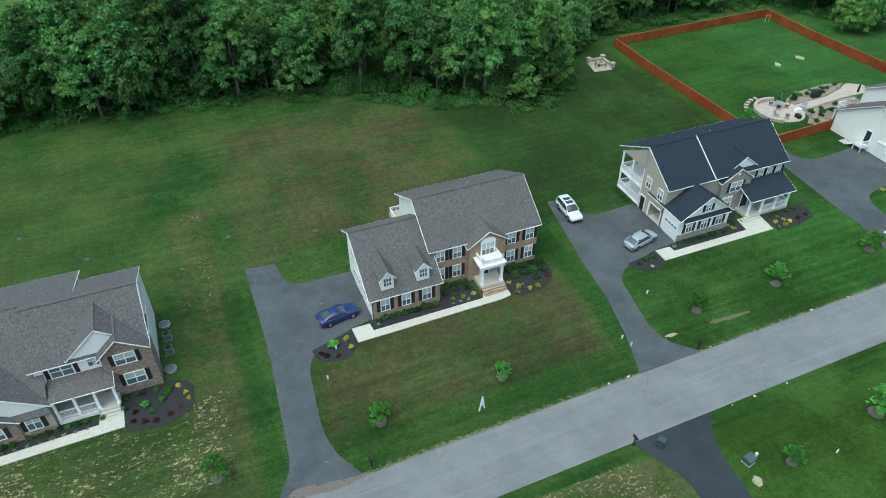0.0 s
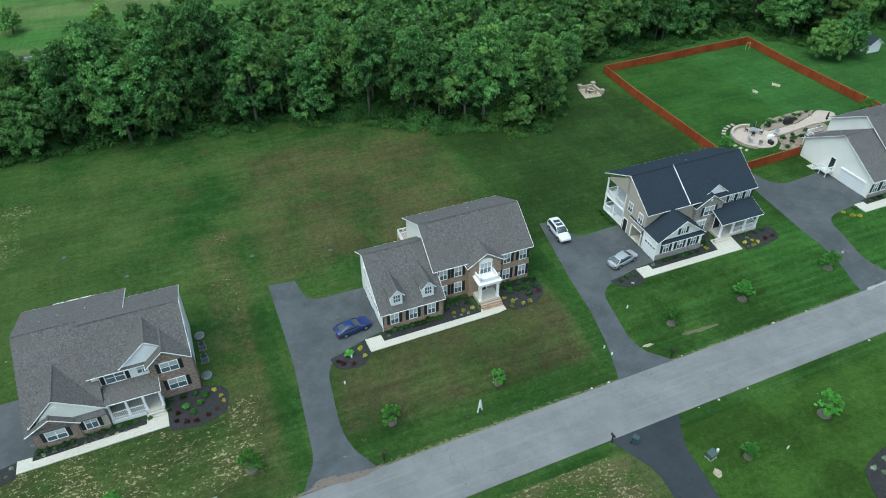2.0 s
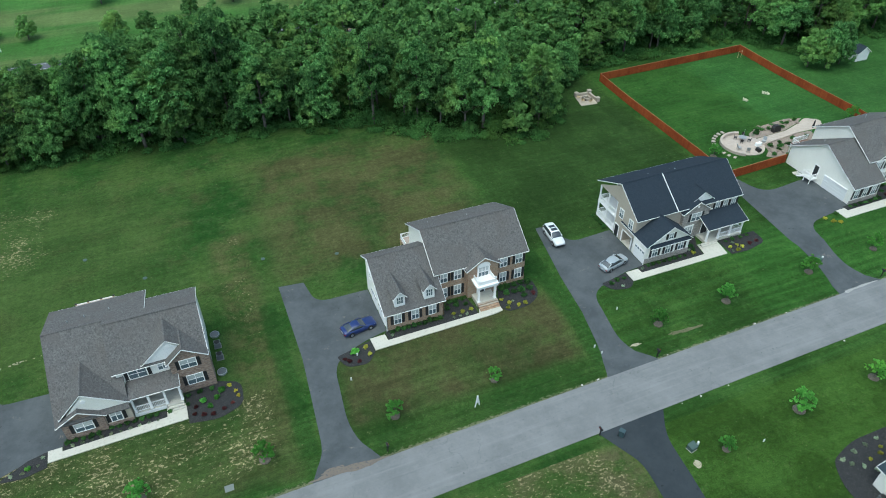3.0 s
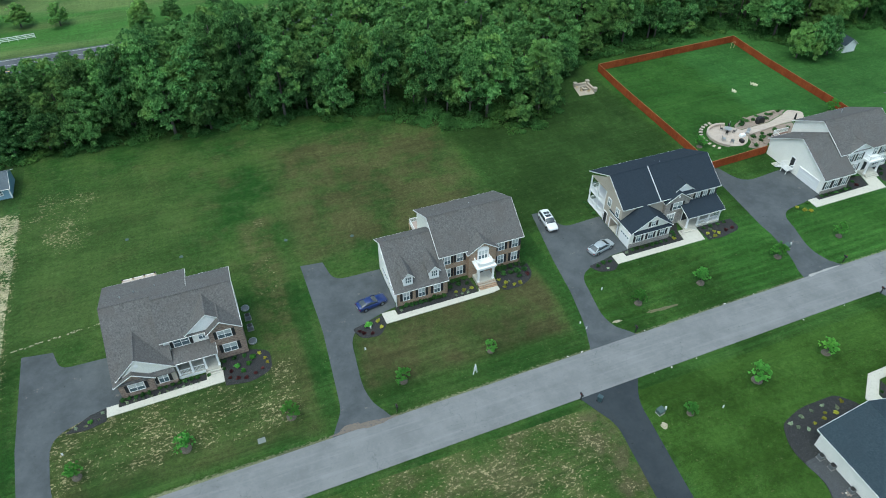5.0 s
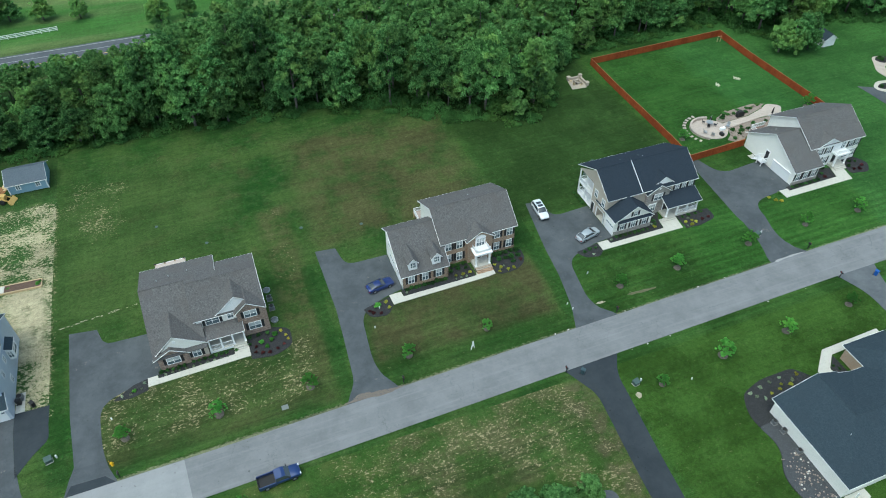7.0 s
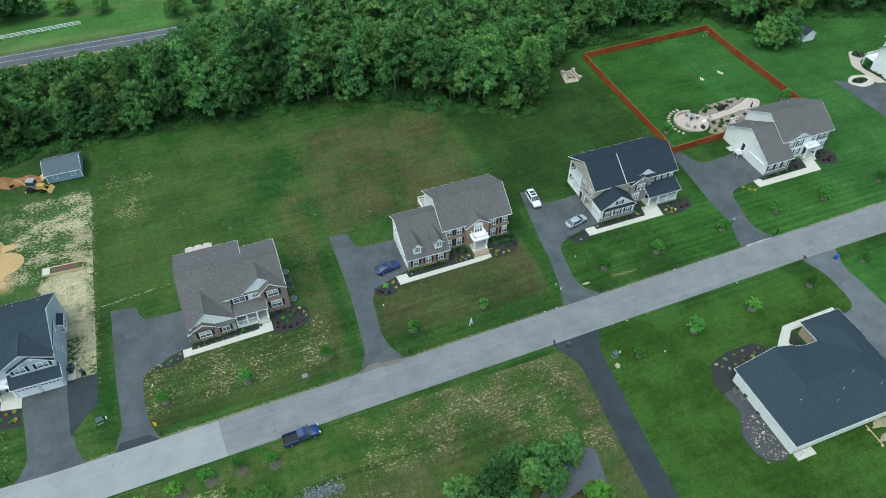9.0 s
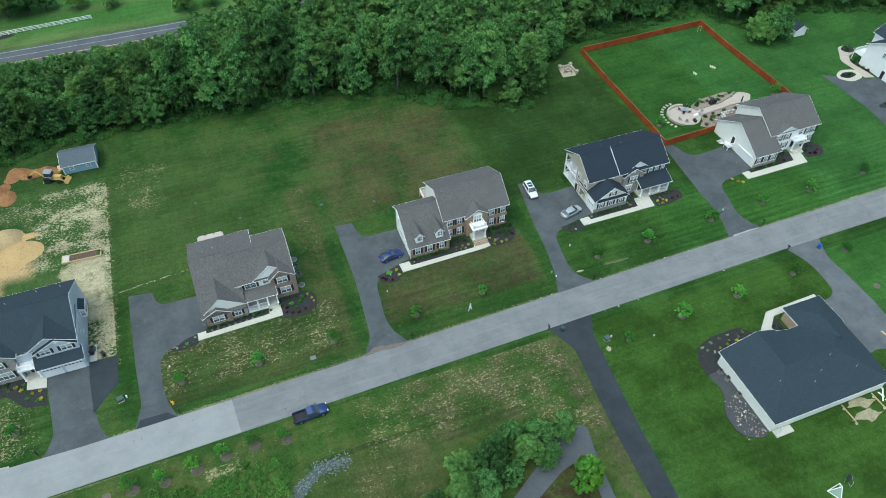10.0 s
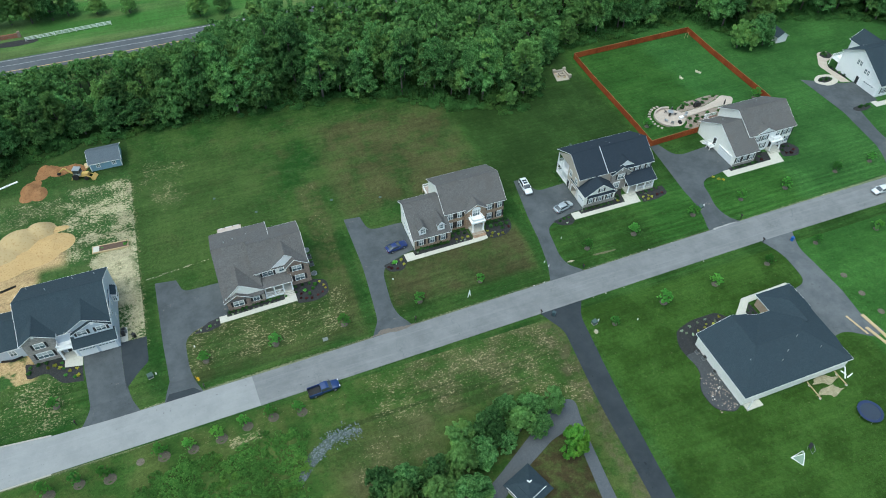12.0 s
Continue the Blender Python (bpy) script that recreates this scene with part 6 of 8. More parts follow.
shrubs("green", [(94.6 + 1.1 * k, 52.95) for k in range(7)] + [(103.2, 54.4), (104.4, 55.6), (110.2, 54.4), (111.4, 55.6), (112.6, 55.2), (90.8, 52.3)], 1.1)
shrubs("maroon", [(103.0, 53.3), (110.4, 53.2), (111.6, 52.8), (112.9, 53.6)], 1.2)
shrubs("golden", [(-59.9, 50.1), (-58.7, 50.2), (-57.9, 49.4), (-56.1, 48.1), (-54.8, 48.2), (-54.7, 46.8)], 1.1)
shrubs("bright", [(-57.5, 50.4), (-57.2, 49.0), (-55.4, 46.6), (-56.9, 47.4)], 0.9)
shrubs("green", [(-62.9, 51.2), (-63.2, 50.0), (-61.6, 51.3), (-60.2, 51.3)], 1.2)
shrubs("golden", [(61.5, 16.3), (64.9, 17.0), (60.7, 15.7), (59.0, 15.5), (62.8, 15.8)], 0.9)
shrubs("pale", [(56.0, 16.6), (57.6, 15.1), (58.0, 17.0), (56.5, 15.8), (60.0, 17.2), (62.0, 17.4), (63.6, 16.4), (58.6, 14.2)], 0.8)
shrubs("green", [(71.4, 14.2), (71.9, 15.4), (71.4, 16.2)], 0.7)
shrubs("golden", [(71.9, 13.6)], 0.6)


laid("gravel_bed", [(56.9, 11.6), (56.9, -1.0), (55.0, -1.9, 1), (51.9, -0.3, 1.5), (51.5, 4.0, 2), (54.3, 7.5, 2), (53.5, 11.4, 0.5)], 0.052, earth("dark_grey_gravel", (0.042, 0.046, 0.050), (0.085, 0.090, 0.095), (0.14, 0.145, 0.15), 2.2), "grey gravel bed along the low house's wall", "flower bed", "structure")


# ---- cars ----
def loft(g, rings):
    k, n = len(g.v), len(rings[0])
    for ring in rings:
        g.v += [tuple(p) for p in ring]
    for j in range(len(rings) - 1):
        g.f += [(k + j * n + i, k + j * n + (i + 1) % n, k + (j + 1) * n + (i + 1) % n, k + (j + 1) * n + i) for i in range(n)]
    g.f += [tuple(k + n - 1 - i for i in range(n)), tuple(k + (len(rings) - 1) * n + i for i in range(n))]
    return g


def smooth_rows(rows, n=4):
    """Stations of a car's lines, joined by a smooth curve with n steps between two of them."""
    out = []
    for i in range(len(rows) - 1):
        p0, p1, p2, p3 = rows[max(0, i - 1)], rows[i], rows[i + 1], rows[min(len(rows) - 1, i + 2)]
        for t in (k / n for k in range(n)):
            out.append(tuple(0.5 * (2 * b + (c - a) * t + (2 * a - 5 * b + 4 * c - d) * t * t + (3 * b - a - 3 * c + d) * t ** 3) for a, b, c, d in zip(p0, p1, p2, p3)))
    return out + [rows[-1]]


def hull_ring(x, w, z0, z1, round_=0.16):
    """A body section: sill, swelling flank, shoulder, crowned top."""
    h = z1 - z0
    half = [(w * 0.86, z0), (w * 0.97, z0 + h * 0.16), (w, z0 + h * 0.45), (w * 0.985, z0 + h * 0.66), (w * 0.93, z1 - h * 0.13), (w * 0.80, z1 - h * 0.035), (w * 0.45, z1 + 0.012)]
    return [(x, y, z) for y, z in half] + [(x, -y, z) for y, z in reversed(half)]


def cabin_ring(x, w, z0, z1, k):
    """A greenhouse section with tumblehome and rounded upper edges."""
    half = [(w, z0), (w * (0.45 + 0.55 * k) * 1.01, z0 + (z1 - z0) * 0.55), (w * k, z1 - (z1 - z0) * 0.06), (w * k * 0.86, z1)]
    return [(x, y, z) for y, z in half] + [(x, -y, z) for y, z in reversed(half)]


def car(name, label, paint, x, y, turn, hull, cabin, roof, wheels, width, roof_extra=None):
    base = thing(name, label, "car", x, y, gz(y) + 0.04, turn)
    part("body", loft(Geo(), [hull_ring(a, w * width / 2, z0, z1) for a, w, z0, z1 in smooth_rows(hull)]), paint, base, smooth=True)
    part("glass", loft(Geo(), [cabin_ring(a, w * width / 2, z0, z1, k) for a, w, z0, z1, k in smooth_rows(cabin)]), M_CARGLASS, base, "dark tinted windows", smooth=True)
    g = loft(Geo(), [[(a, -w * width / 2, z - 0.075), (a, w * width / 2, z - 0.075), (a, w * width / 2 * 0.98, z - 0.02), (a, w * width / 2 * 0.8, z + 0.01), (a, 0, z + 0.035), (a, -w * width / 2 * 0.8, z + 0.01), (a, -w * width / 2 * 0.98, z - 0.02)] for a, w, z in smooth_rows(roof)])
    top = part("roof", g, paint, base, smooth=True)
    if roof_extra:
        for a0, a1, w, z in roof_extra:
            part("sunroof", Geo().box(a0, -w, z, a1, w, z + 0.045), M_CARGLASS, top, "dark glass sunroof")
    nose, tail = hull[-1][0], hull[0][0]
    part("bumper", Geo().box(nose - 0.12, -width * 0.34, hull[-1][2] - 0.02, nose + 0.03, width * 0.34, hull[-1][2] + 0.12), M_BLACK, base, "dark lower grille")
    part("number_plate", Geo().box(tail - 0.03, -0.25, hull[0][2] + 0.2, tail + 0.02, 0.25, hull[0][2] + 0.32), M_LAMP, base, "pale plain plate")
    for s in (-1, 1):
        for (a0, z0), (a1, z1) in ((wheels[2], wheels[3]), (wheels[4], wheels[5])):
            part("pillar", Geo().beam((a0, s * width * 0.445, z0), (a1, s * width * 0.355, z1), 0.07, 0.09), paint, base)
        for a in wheels[:2]:
            part("wheel_arch", Geo().tube((a, s * (width / 2 - 0.25), wheels[6] + 0.02), (a, s * (width / 2 + 0.004), wheels[6] + 0.02), wheels[6] + 0.07, wheels[6] + 0.07, 18), M_BLACK, base)
            tyre = part("tyre", Geo().tube((a, s * (width / 2 - 0.21), wheels[6]), (a, s * (width / 2 + 0.02), wheels[6]), wheels[6], wheels[6], 18), M_TYRE, base)
            part("rim", Geo().tube((a, s * (width / 2 - 0.02), wheels[6]), (a, s * (width / 2 + 0.035), wheels[6]), wheels[6] * 0.68, wheels[6] * 0.6, 12), M_RIM, tyre)
        h1, h0 = hull[-1][3], hull[0][3]
        part("headlight", Geo().prism([(nose - 0.30, s * width * 0.30, h1 - 0.02), (nose + 0.01, s * width * 0.26, h1 - 0.12), (nose - 0.06, s * width * 0.40, h1 - 0.10), (nose - 0.40, s * width * 0.455, h1 + 0.02)], (0, 0, 0.07)), M_LAMP, base, "clear headlight")
        part("tail_light", Geo().box(tail - 0.015, s * width * 0.36 - 0.2, h0 - 0.26, tail + 0.15, s * width * 0.36 + 0.1, h0 - 0.1), M_TAIL, base, "red tail light")
        part("mirror", Geo().box(wheels[3][0] + 0.35, s * (width / 2 + 0.02) - 0.1, 0.93, wheels[3][0] + 0.5, s * (width / 2 + 0.02) + 0.1, 1.07), paint, base)
        part("door_seam", Geo().box(-0.22, s * (width / 2 - 0.006) - 0.01, 0.42, -0.20, s * (width / 2 - 0.006) + 0.01, 0.86), M_BLACK, base)
    return base


def carpaint(name, col):
    m = Mat(name, 0.28, 0.15, 0.6)
    m.color(m.mix(m.noise(1.5), tuple(c * 0.92 for c in col), col))
    m.b.inputs["Coat Weight"].default_value = 0.6
    return m.m


M_CARGLASS = plain("car_glass", (0.045, 0.055, 0.062), 0.06, spec=0.9)
M_TYRE = plain("tyre_rubber", (0.02, 0.02, 0.02), 0.8)
M_RIM = plain("alloy_rim", (0.35, 0.36, 0.38), 0.35, 0.6)
M_LAMP = plain("lamp_glass", (0.6, 0.62, 0.64), 0.15)
M_TAIL = plain("tail_lamp", (0.22, 0.015, 0.015), 0.25)
SEDAN = dict(hull=[(-2.42, 0.80, 0.34, 0.86), (-2.25, 0.93, 0.26, 0.98), (-1.5, 1.0, 0.2, 1.0), (0.8, 1.0, 0.2, 0.96), (1.7, 0.97, 0.22, 0.9), (2.2, 0.9, 0.26, 0.78), (2.42, 0.76, 0.34, 0.66)],
             cabin=[(-2.1, 0.84, 0.96, 0.99, 0.9), (-1.25, 0.9, 0.96, 1.34, 0.8), (-0.2, 0.91, 0.95, 1.43, 0.79), (0.35, 0.9, 0.94, 1.38, 0.79), (1.4, 0.88, 0.90, 0.94, 0.9)],
             roof=[(-1.35, 0.66, 1.32), (-0.7, 0.74, 1.42), (0.0, 0.75, 1.45), (0.5, 0.70, 1.37)], wheels=[-1.42, 1.45, (1.35, 0.92), (0.45, 1.36), (-2.05, 0.97), (-1.3, 1.33), 0.33], width=1.84)
car("sedan", "grey metallic four-door sedan parked on the asphalt drive", carpaint("grey_metallic", (0.36, 0.40, 0.42)), 49.5, 54.9, 14, **SEDAN)
COUPE = dict(hull=[(-2.36, 0.84, 0.36, 0.92), (-2.2, 0.95, 0.26, 1.02), (-1.5, 1.0, 0.18, 1.03), (0.3, 0.99, 0.18, 0.98), (1.3, 0.98, 0.2, 0.94), (2.1, 0.94, 0.24, 0.84), (2.38, 0.8, 0.34, 0.7)],
             cabin=[(-1.95, 0.8, 0.98, 1.02, 0.9), (-0.9, 0.86, 0.98, 1.32, 0.76), (-0.1, 0.86, 0.97, 1.34, 0.76), (0.85, 0.86, 0.95, 0.99, 0.9)],
             roof=[(-1.1, 0.64, 1.28), (-0.6, 0.68, 1.36), (-0.15, 0.68, 1.37), (0.1, 0.64, 1.32)], wheels=[-1.36, 1.42, (0.82, 0.97), (0.0, 1.33), (-1.9, 1.0), (-0.95, 1.3), 0.35], width=1.9)
car("coupe", "deep-blue sports coupe parked beside the garage", carpaint("deep_blue", (0.009, 0.026, 0.13)), 10.1, 56.4, 9, **COUPE)
SUV = dict(hull=[(-2.4, 0.84, 0.42, 1.0), (-2.28, 0.95, 0.3, 1.1), (-1.5, 1.0, 0.26, 1.12), (0.9, 1.0, 0.26, 1.1), (1.7, 0.97, 0.28, 1.06), (2.2, 0.92, 0.32, 0.96), (2.4, 0.8, 0.42, 0.8)],
           cabin=[(-2.28, 0.88, 1.08, 1.12, 0.95), (-2.0, 0.9, 1.08, 1.62, 0.82), (0.1, 0.92, 1.08, 1.66, 0.8), (1.05, 0.9, 1.06, 1.12, 0.92)],
           roof=[(-2.2, 0.74, 1.6), (-1.6, 0.78, 1.7), (-0.2, 0.78, 1.72), (0.25, 0.72, 1.64)], wheels=[-1.42, 1.44, (1.0, 1.08), (0.15, 1.64), (-2.3, 1.1), (-2.1, 1.62), 0.37], width=1.9)
car("suv", "white sport utility vehicle with dark sunroof on the drive", carpaint("white_paint", (0.78, 0.79, 0.80)), 44.3, 63.9, -93, roof_extra=[(-0.55, 0.05, 0.5, 1.73), (-1.35, -0.75, 0.5, 1.72)], **SUV)
car("sedan", "white four-door sedan driving lane side of the street", carpaint("white_sedan", (0.72, 0.73, 0.75)), 123.4, 34.9, 180, **SEDAN)

# pickup
def pickup(x, y, turn):
    paint = carpaint("navy_blue", (0.012, 0.035, 0.13))
    base = thing("pickup_truck", "dark-blue pickup truck with an empty black bed on the verge", "truck", x, y, gz(y) + 0.03, turn)
    part("body", loft(Geo(), [hull_ring(a, w, z0, z1) for a, w, z0, z1 in ((-0.55, 0.98, 0.42, 1.16), (1.2, 0.98, 0.42, 1.16), (2.0, 0.97, 0.44, 1.12), (2.7, 0.93, 0.46, 1.04), (2.9, 0.82, 0.55, 0.9))]), paint, base, smooth=True)
    part("bed_floor", Geo().box(-2.85, -0.9, 0.6, -0.6, 0.9, 0.68), M_BLACK, base, "black bed liner")
    for s in (-1, 1):
        part("bed_side", Geo().box(-2.88, s * 0.93 - 0.06, 0.45, -0.56, s * 0.93 + 0.06, 1.18), paint, base)
    part("tailgate", Geo().box(-2.94, -0.88, 0.5, -2.86, 0.88, 1.16), M_BLACK, base)
    part("glass", loft(Geo(), [[(a, -w, z0), (a, w, z0), (a, w * 0.84, z1), (a, -w * 0.84, z1)] for a, w, z0, z1 in ((-0.5, 0.92, 1.12, 1.72), (0.7, 0.92, 1.12, 1.76), (1.5, 0.9, 1.1, 1.15))]), M_CARGLASS, base, "dark tinted windows")
    part("roof", loft(Geo(), [[(a, -w, z - 0.08), (a, w, z - 0.08), (a, w * 0.9, z), (a, -w * 0.9, z)] for a, w, z in ((-0.55, 0.8, 1.76), (0.4, 0.82, 1.84), (0.85, 0.76, 1.76))]), paint, base)
    for s in (-1, 1):
        for a in (-1.85, 1.9):
            tyre = part("tyre", Geo().tube((a, s * 0.76, 0.4), (a, s * 1.0, 0.4), 0.4, 0.4, 16), M_TYRE, base)
            part("rim", Geo().tube((a, s * 0.97, 0.4), (a, s * 1.015, 0.4), 0.25, 0.23, 12), M_RIM, tyre)
        part("mirror", Geo().box(1.15, s * 1.08 - 0.1, 1.1, 1.28, s * 1.08 + 0.1, 1.36), M_BLACK, base)
        part("headlight", Geo().box(2.75, s * 0.68 - 0.16, 0.84, 2.93, s * 0.68 + 0.16, 1.0), M_LAMP, base)
    return base


pickup(-13.0, 28.3, 3)

# ---- red stained board fence ----
fence = thing("board_fence", "red-stained board fence round the back lawn", "fence", 82.2, 111.2, 0)
M_CAPRAIL = plain("weathered_cap_rail", (0.36, 0.16, 0.07), 0.85, vary=0.25)
FENCE = [((82.2, 111.2), (121.6, 112.2)), ((121.6, 112.2), (120.2, 68.5)), ((82.2, 111.2), (80.4, 67.3)), ((80.4, 67.3), (94.6, 68.0)), ((120.2, 68.5), (113.5, 68.3))]
for (xa, ya), (xb, yb) in FENCE:
    L = math.hypot(xb - xa, yb - ya)
    n = max(1, round(L / 2.44))
    for k in range(n):
        p = Vector((xa + (xb - xa) * k / n, ya + (yb - ya) * k / n, 0))
        q = Vector((xa + (xb - xa) * (k + 1) / n, ya + (yb - ya) * (k + 1) / n, 0))
        p.z, q.z = gz(p.y), gz(q.y)
        d = (q - p) * 0.02
        o = Vector((82.2, 111.2, 0))
        g = Geo().prism([p + d - o + Vector((0, 0, 0.05)), q - d - o + Vector((0, 0, 0.05)), q - d - o + Vector((0, 0, 1.78)), p + d - o + Vector((0, 0, 1.78))], (q - p).cross((0, 0, 1)).normalized() * 0.05)
        m = (q - p).cross((0, 0, 1)).normalized() * -0.05
        for z in (0.35, 0.95, 1.55):
            g.beam(p + d - o + m + Vector((0, 0, z)), q - d - o + m + Vector((0, 0, z)), 0.05, 0.09)
        part("fence_panel", g, M_FENCE, fence)
        part("cap_rail", Geo().beam(p - o + Vector((0, 0, 1.81)), q - o + Vector((0, 0, 1.81)), 0.09, 0.04), M_CAPRAIL, fence)
        part("fence_post", Geo().box(p.x - o.x - 0.06, p.y - o.y - 0.06, p.z - 0.2, p.x - o.x + 0.06, p.y - o.y + 0.06, p.z + 1.88), M_FENCE, fence)

# ---- patio behind the cream house ----
M_PAVER = masonry("tan_pavers", ((0.45, 0.38, 0.32), (0.38, 0.325, 0.28), (0.50, 0.44, 0.38)), (0.38, 0.33, 0.28), 0.3, 0.3, flat=True)
M_ROCKBED = earth("brown_rock_bed", (0.20, 0.16, 0.13), (0.34, 0.28, 0.23), (0.42, 0.37, 0.31), 1.6)
laid("patio", blob(91.6, 75.8, 4.0, 3.9, 26, 0.03, 3), 0.10, M_PAVER, "round tan paver patio in the back garden", "patio", "structure")
laid("patio", [(94.8, 76.5), (103.0, 77.0), (107.3, 78.3), (110.4, 79.8, 1), (112.8, 77.8, 1), (110.8, 75.4, 0.8), (104.5, 75.5), (95.2, 74.4)], 0.094, M_PAVER, "tan paver path from patio to house", "patio", "structure")
laid("rock_bed", [(94.6, 76.7), (95.6, 78.9, 1), (100.5, 80.5, 1), (107.0, 81.0, 1), (109.9, 80.0), (107.1, 78.5), (102.9, 77.2)], 0.07, M_ROCKBED, "planted bed of brown rocks beside the patio", "flower bed", "structure")
laid("rock_bed", [(95.3, 74.2), (104.4, 75.3), (107.4, 75.2), (106.6, 71.0), (97.4, 70.6), (95.0, 68.8), (92.8, 70.9), (94.6, 72.2)], 0.07, M_ROCKBED, "planted bed of brown rocks between patio and fence", "flower bed", "structure")
edging = thing("stone_edging", "low pale stone edging along the paver path", "edging", 95.2, 74.4, gz(75))
for k in range(18):
    p, q = Vector((0, 0, 0)).lerp(Vector((9.3, 1.0, 0)), k / 18), Vector((0, 0, 0)).lerp(Vector((9.3, 1.0, 0)), (k + 0.92) / 18)
    part("edging_stone", Geo().beam((p.x, p.y, 0.12), (q.x, q.y, 0.12), 0.3, 0.3), M_PAVER, edging)
wall = thing("seat_wall", "curved pale stone seat wall round the patio", "wall", 91.6, 75.8, gz(76))
for k in range(13):
    a0, a1 = radians(62 + k * 13.5), radians(62 + (k + 1) * 13.5 - 0.8)
    g = Geo().prism([(r * math.cos(a), r * math.sin(a), 0) for r, a in ((3.75, a0), (4.2, a0), (4.2, a1), (3.75, a1))], (0, 0, 0.55))
    part("wall_stone", g, M_PAVER, wall)
for k in range(11):
    a = radians(95 + k * 12)
    tagged(part("stepping_stone", Geo().box(-0.36, -0.24, -0.1, 0.36, 0.24, 0.06), M_PAVER), "pale stepping stone outside the seat wall", "stepping stone", "stones round the patio").matrix_world = pose(91.6 + 5.3 * math.cos(a), 75.8 + 5.3 * math.sin(a), gz(76) + 0.03, 0, 0, math.degrees(a))
table = thing("patio_table", "round dark metal patio table with four chairs' places", "table", 92.6, 77.2, gz(77) + 0.1)
tagged(table, "round dark metal patio table")
part("tabletop", Geo().lathe([(0.75, 0.70), (0.75, 0.74)], n=18), M_GREYMETAL, table)
part("pedestal", Geo().lathe([(0.3, 0), (0.06, 0.06), (0.06, 0.7)], n=10), M_BLACK, table)
part("umbrella_pole", Geo().tube((0, 0, 0.7), (0.1, 0.1, 2.4), 0.03, 0.03), M_GREYMETAL, table)


def chair(x, y, z, turn, mat, label, name="patio_chair", s=1.0, group="chairs on the patio"):
    c = thing(name, label, "chair", x, y, z, turn, group)
    c.scale = (s, s, s)
    part("seat", Geo().box(-0.25, -0.25, 0.4, 0.25, 0.25, 0.46), mat, c)
    part("backrest", Geo().prism([(-0.25, 0.22, 0.46), (0.25, 0.22, 0.46), (0.25, 0.36, 0.95), (-0.25, 0.36, 0.95)], (0, 0.04, 0)), mat, c)
    for a in (-0.22, 0.22):
        for b in (-0.22, 0.22):
            part("leg", Geo().box(a - 0.025, b - 0.025, 0, a + 0.025, b + 0.025, 0.4), mat, c)
    return c


for k in range(4):
    a = radians(45 + 90 * k)
    chair(92.6 + 1.25 * math.cos(a), 77.2 + 1.25 * math.sin(a), gz(77) + 0.1, math.degrees(a) - 90, M_BLACK, "dark metal patio chair beside the round table")
for x, y, tn in ((89.6, 74.6, 70), (90.6, 73.2, 130), (95.6, 74.8, -60)):
    chair(x, y, gz(76) + 0.1, tn, M_GREYMETAL, "grey patio armchair on the pavers", "armchair", 1.3)
grill = thing("covered_grill", "black covered barbecue grill beside the patio path", "grill", 101.1, 77.6, gz(77.6) + 0.1)
part("cover", Geo().prism([(-0.9, -0.4, 0), (0.9, -0.4, 0), (0.9, -0.36, 0.9), (0.5, -0.25, 1.25), (-0.5, -0.25, 1.25), (-0.9, -0.36, 0.9)], (0, 0.75, 0)), M_BLACK, grill)
tagged(part("fire_table", Geo().box(-0.55, -0.35, 0, 0.55, 0.35, 0.6).box(-0.4, -0.2, 0.6, 0.4, 0.2, 0.64), M_WHITE, soft=0.02), "white rectangular fire table on the patio", "table").location = (94.0, 74.4, gz(74) + 0.1)
tagged(part("deck_box", Geo().box(-0.3, -0.5, 0, 0.3, 0.5, 0.62), M_BLACK, soft=0.03), "dark deck box at the patio's edge", "box").location = (92.6, 72.8, gz(73) + 0.1)
umb = thing("closed_umbrella", "closed black garden umbrella leaning by the deck", "umbrella", 107.4, 74.8, gz(75))
part("canopy", Geo().lathe([(0.05, 0.9), (0.22, 1.1), (0.14, 2.2), (0.03, 2.6)], n=8), M_BLACK, umb)
part("pole", Geo().tube((0, 0, 0), (0, 0, 2.5), 0.03, 0.03), M_GREYMETAL, umb)
shrubs("green", [(96.8, 78.2), (98.4, 79.6), (100.4, 78.8), (102.2, 79.9), (103.4, 78.4), (105.2, 79.2), (108.2, 80.1), (96.0, 73.4), (97.2, 72.4), (98.6, 73.8), (99.6, 72.6), (101.8, 74.0), (103.4, 72.8), (105.2, 73.8), (94.4, 70.6), (107.7, 80.0), (99.0, 79.0), (97.4, 78.6), (104.6, 79.6), (96.6, 71.8), (97.8, 72.6), (100.2, 72.0), (102.6, 72.6)], 1.4)
shrubs("pale", [(96.0, 78.0), (102.6, 79.4), (106.2, 79.8), (95.2, 71.2), (99.0, 71.4), (101.4, 73.0)], 0.9)
q = random.Random(8)
for k in range(44):
    x, y = q.choice([(q.uniform(96, 108), q.uniform(78.6, 80.2)), (q.uniform(94.5, 104), q.uniform(70.8, 73))])
    s = q.uniform(0.2, 0.45)
    me = Geo().lathe([(s * 0.6, -0.05), (s, s * 0.25), (s * 0.75, s * 0.6), (s * 0.2, s * 0.75)], n=7)
    ob = tagged(part("rock", me, M_ROCKBED), "brown garden rock in the planted bed", "rock", "rocks in the garden beds")
    ob.matrix_world = pose(x, y, gz(y) + 0.06, 0, 0, q.uniform(0, 360))

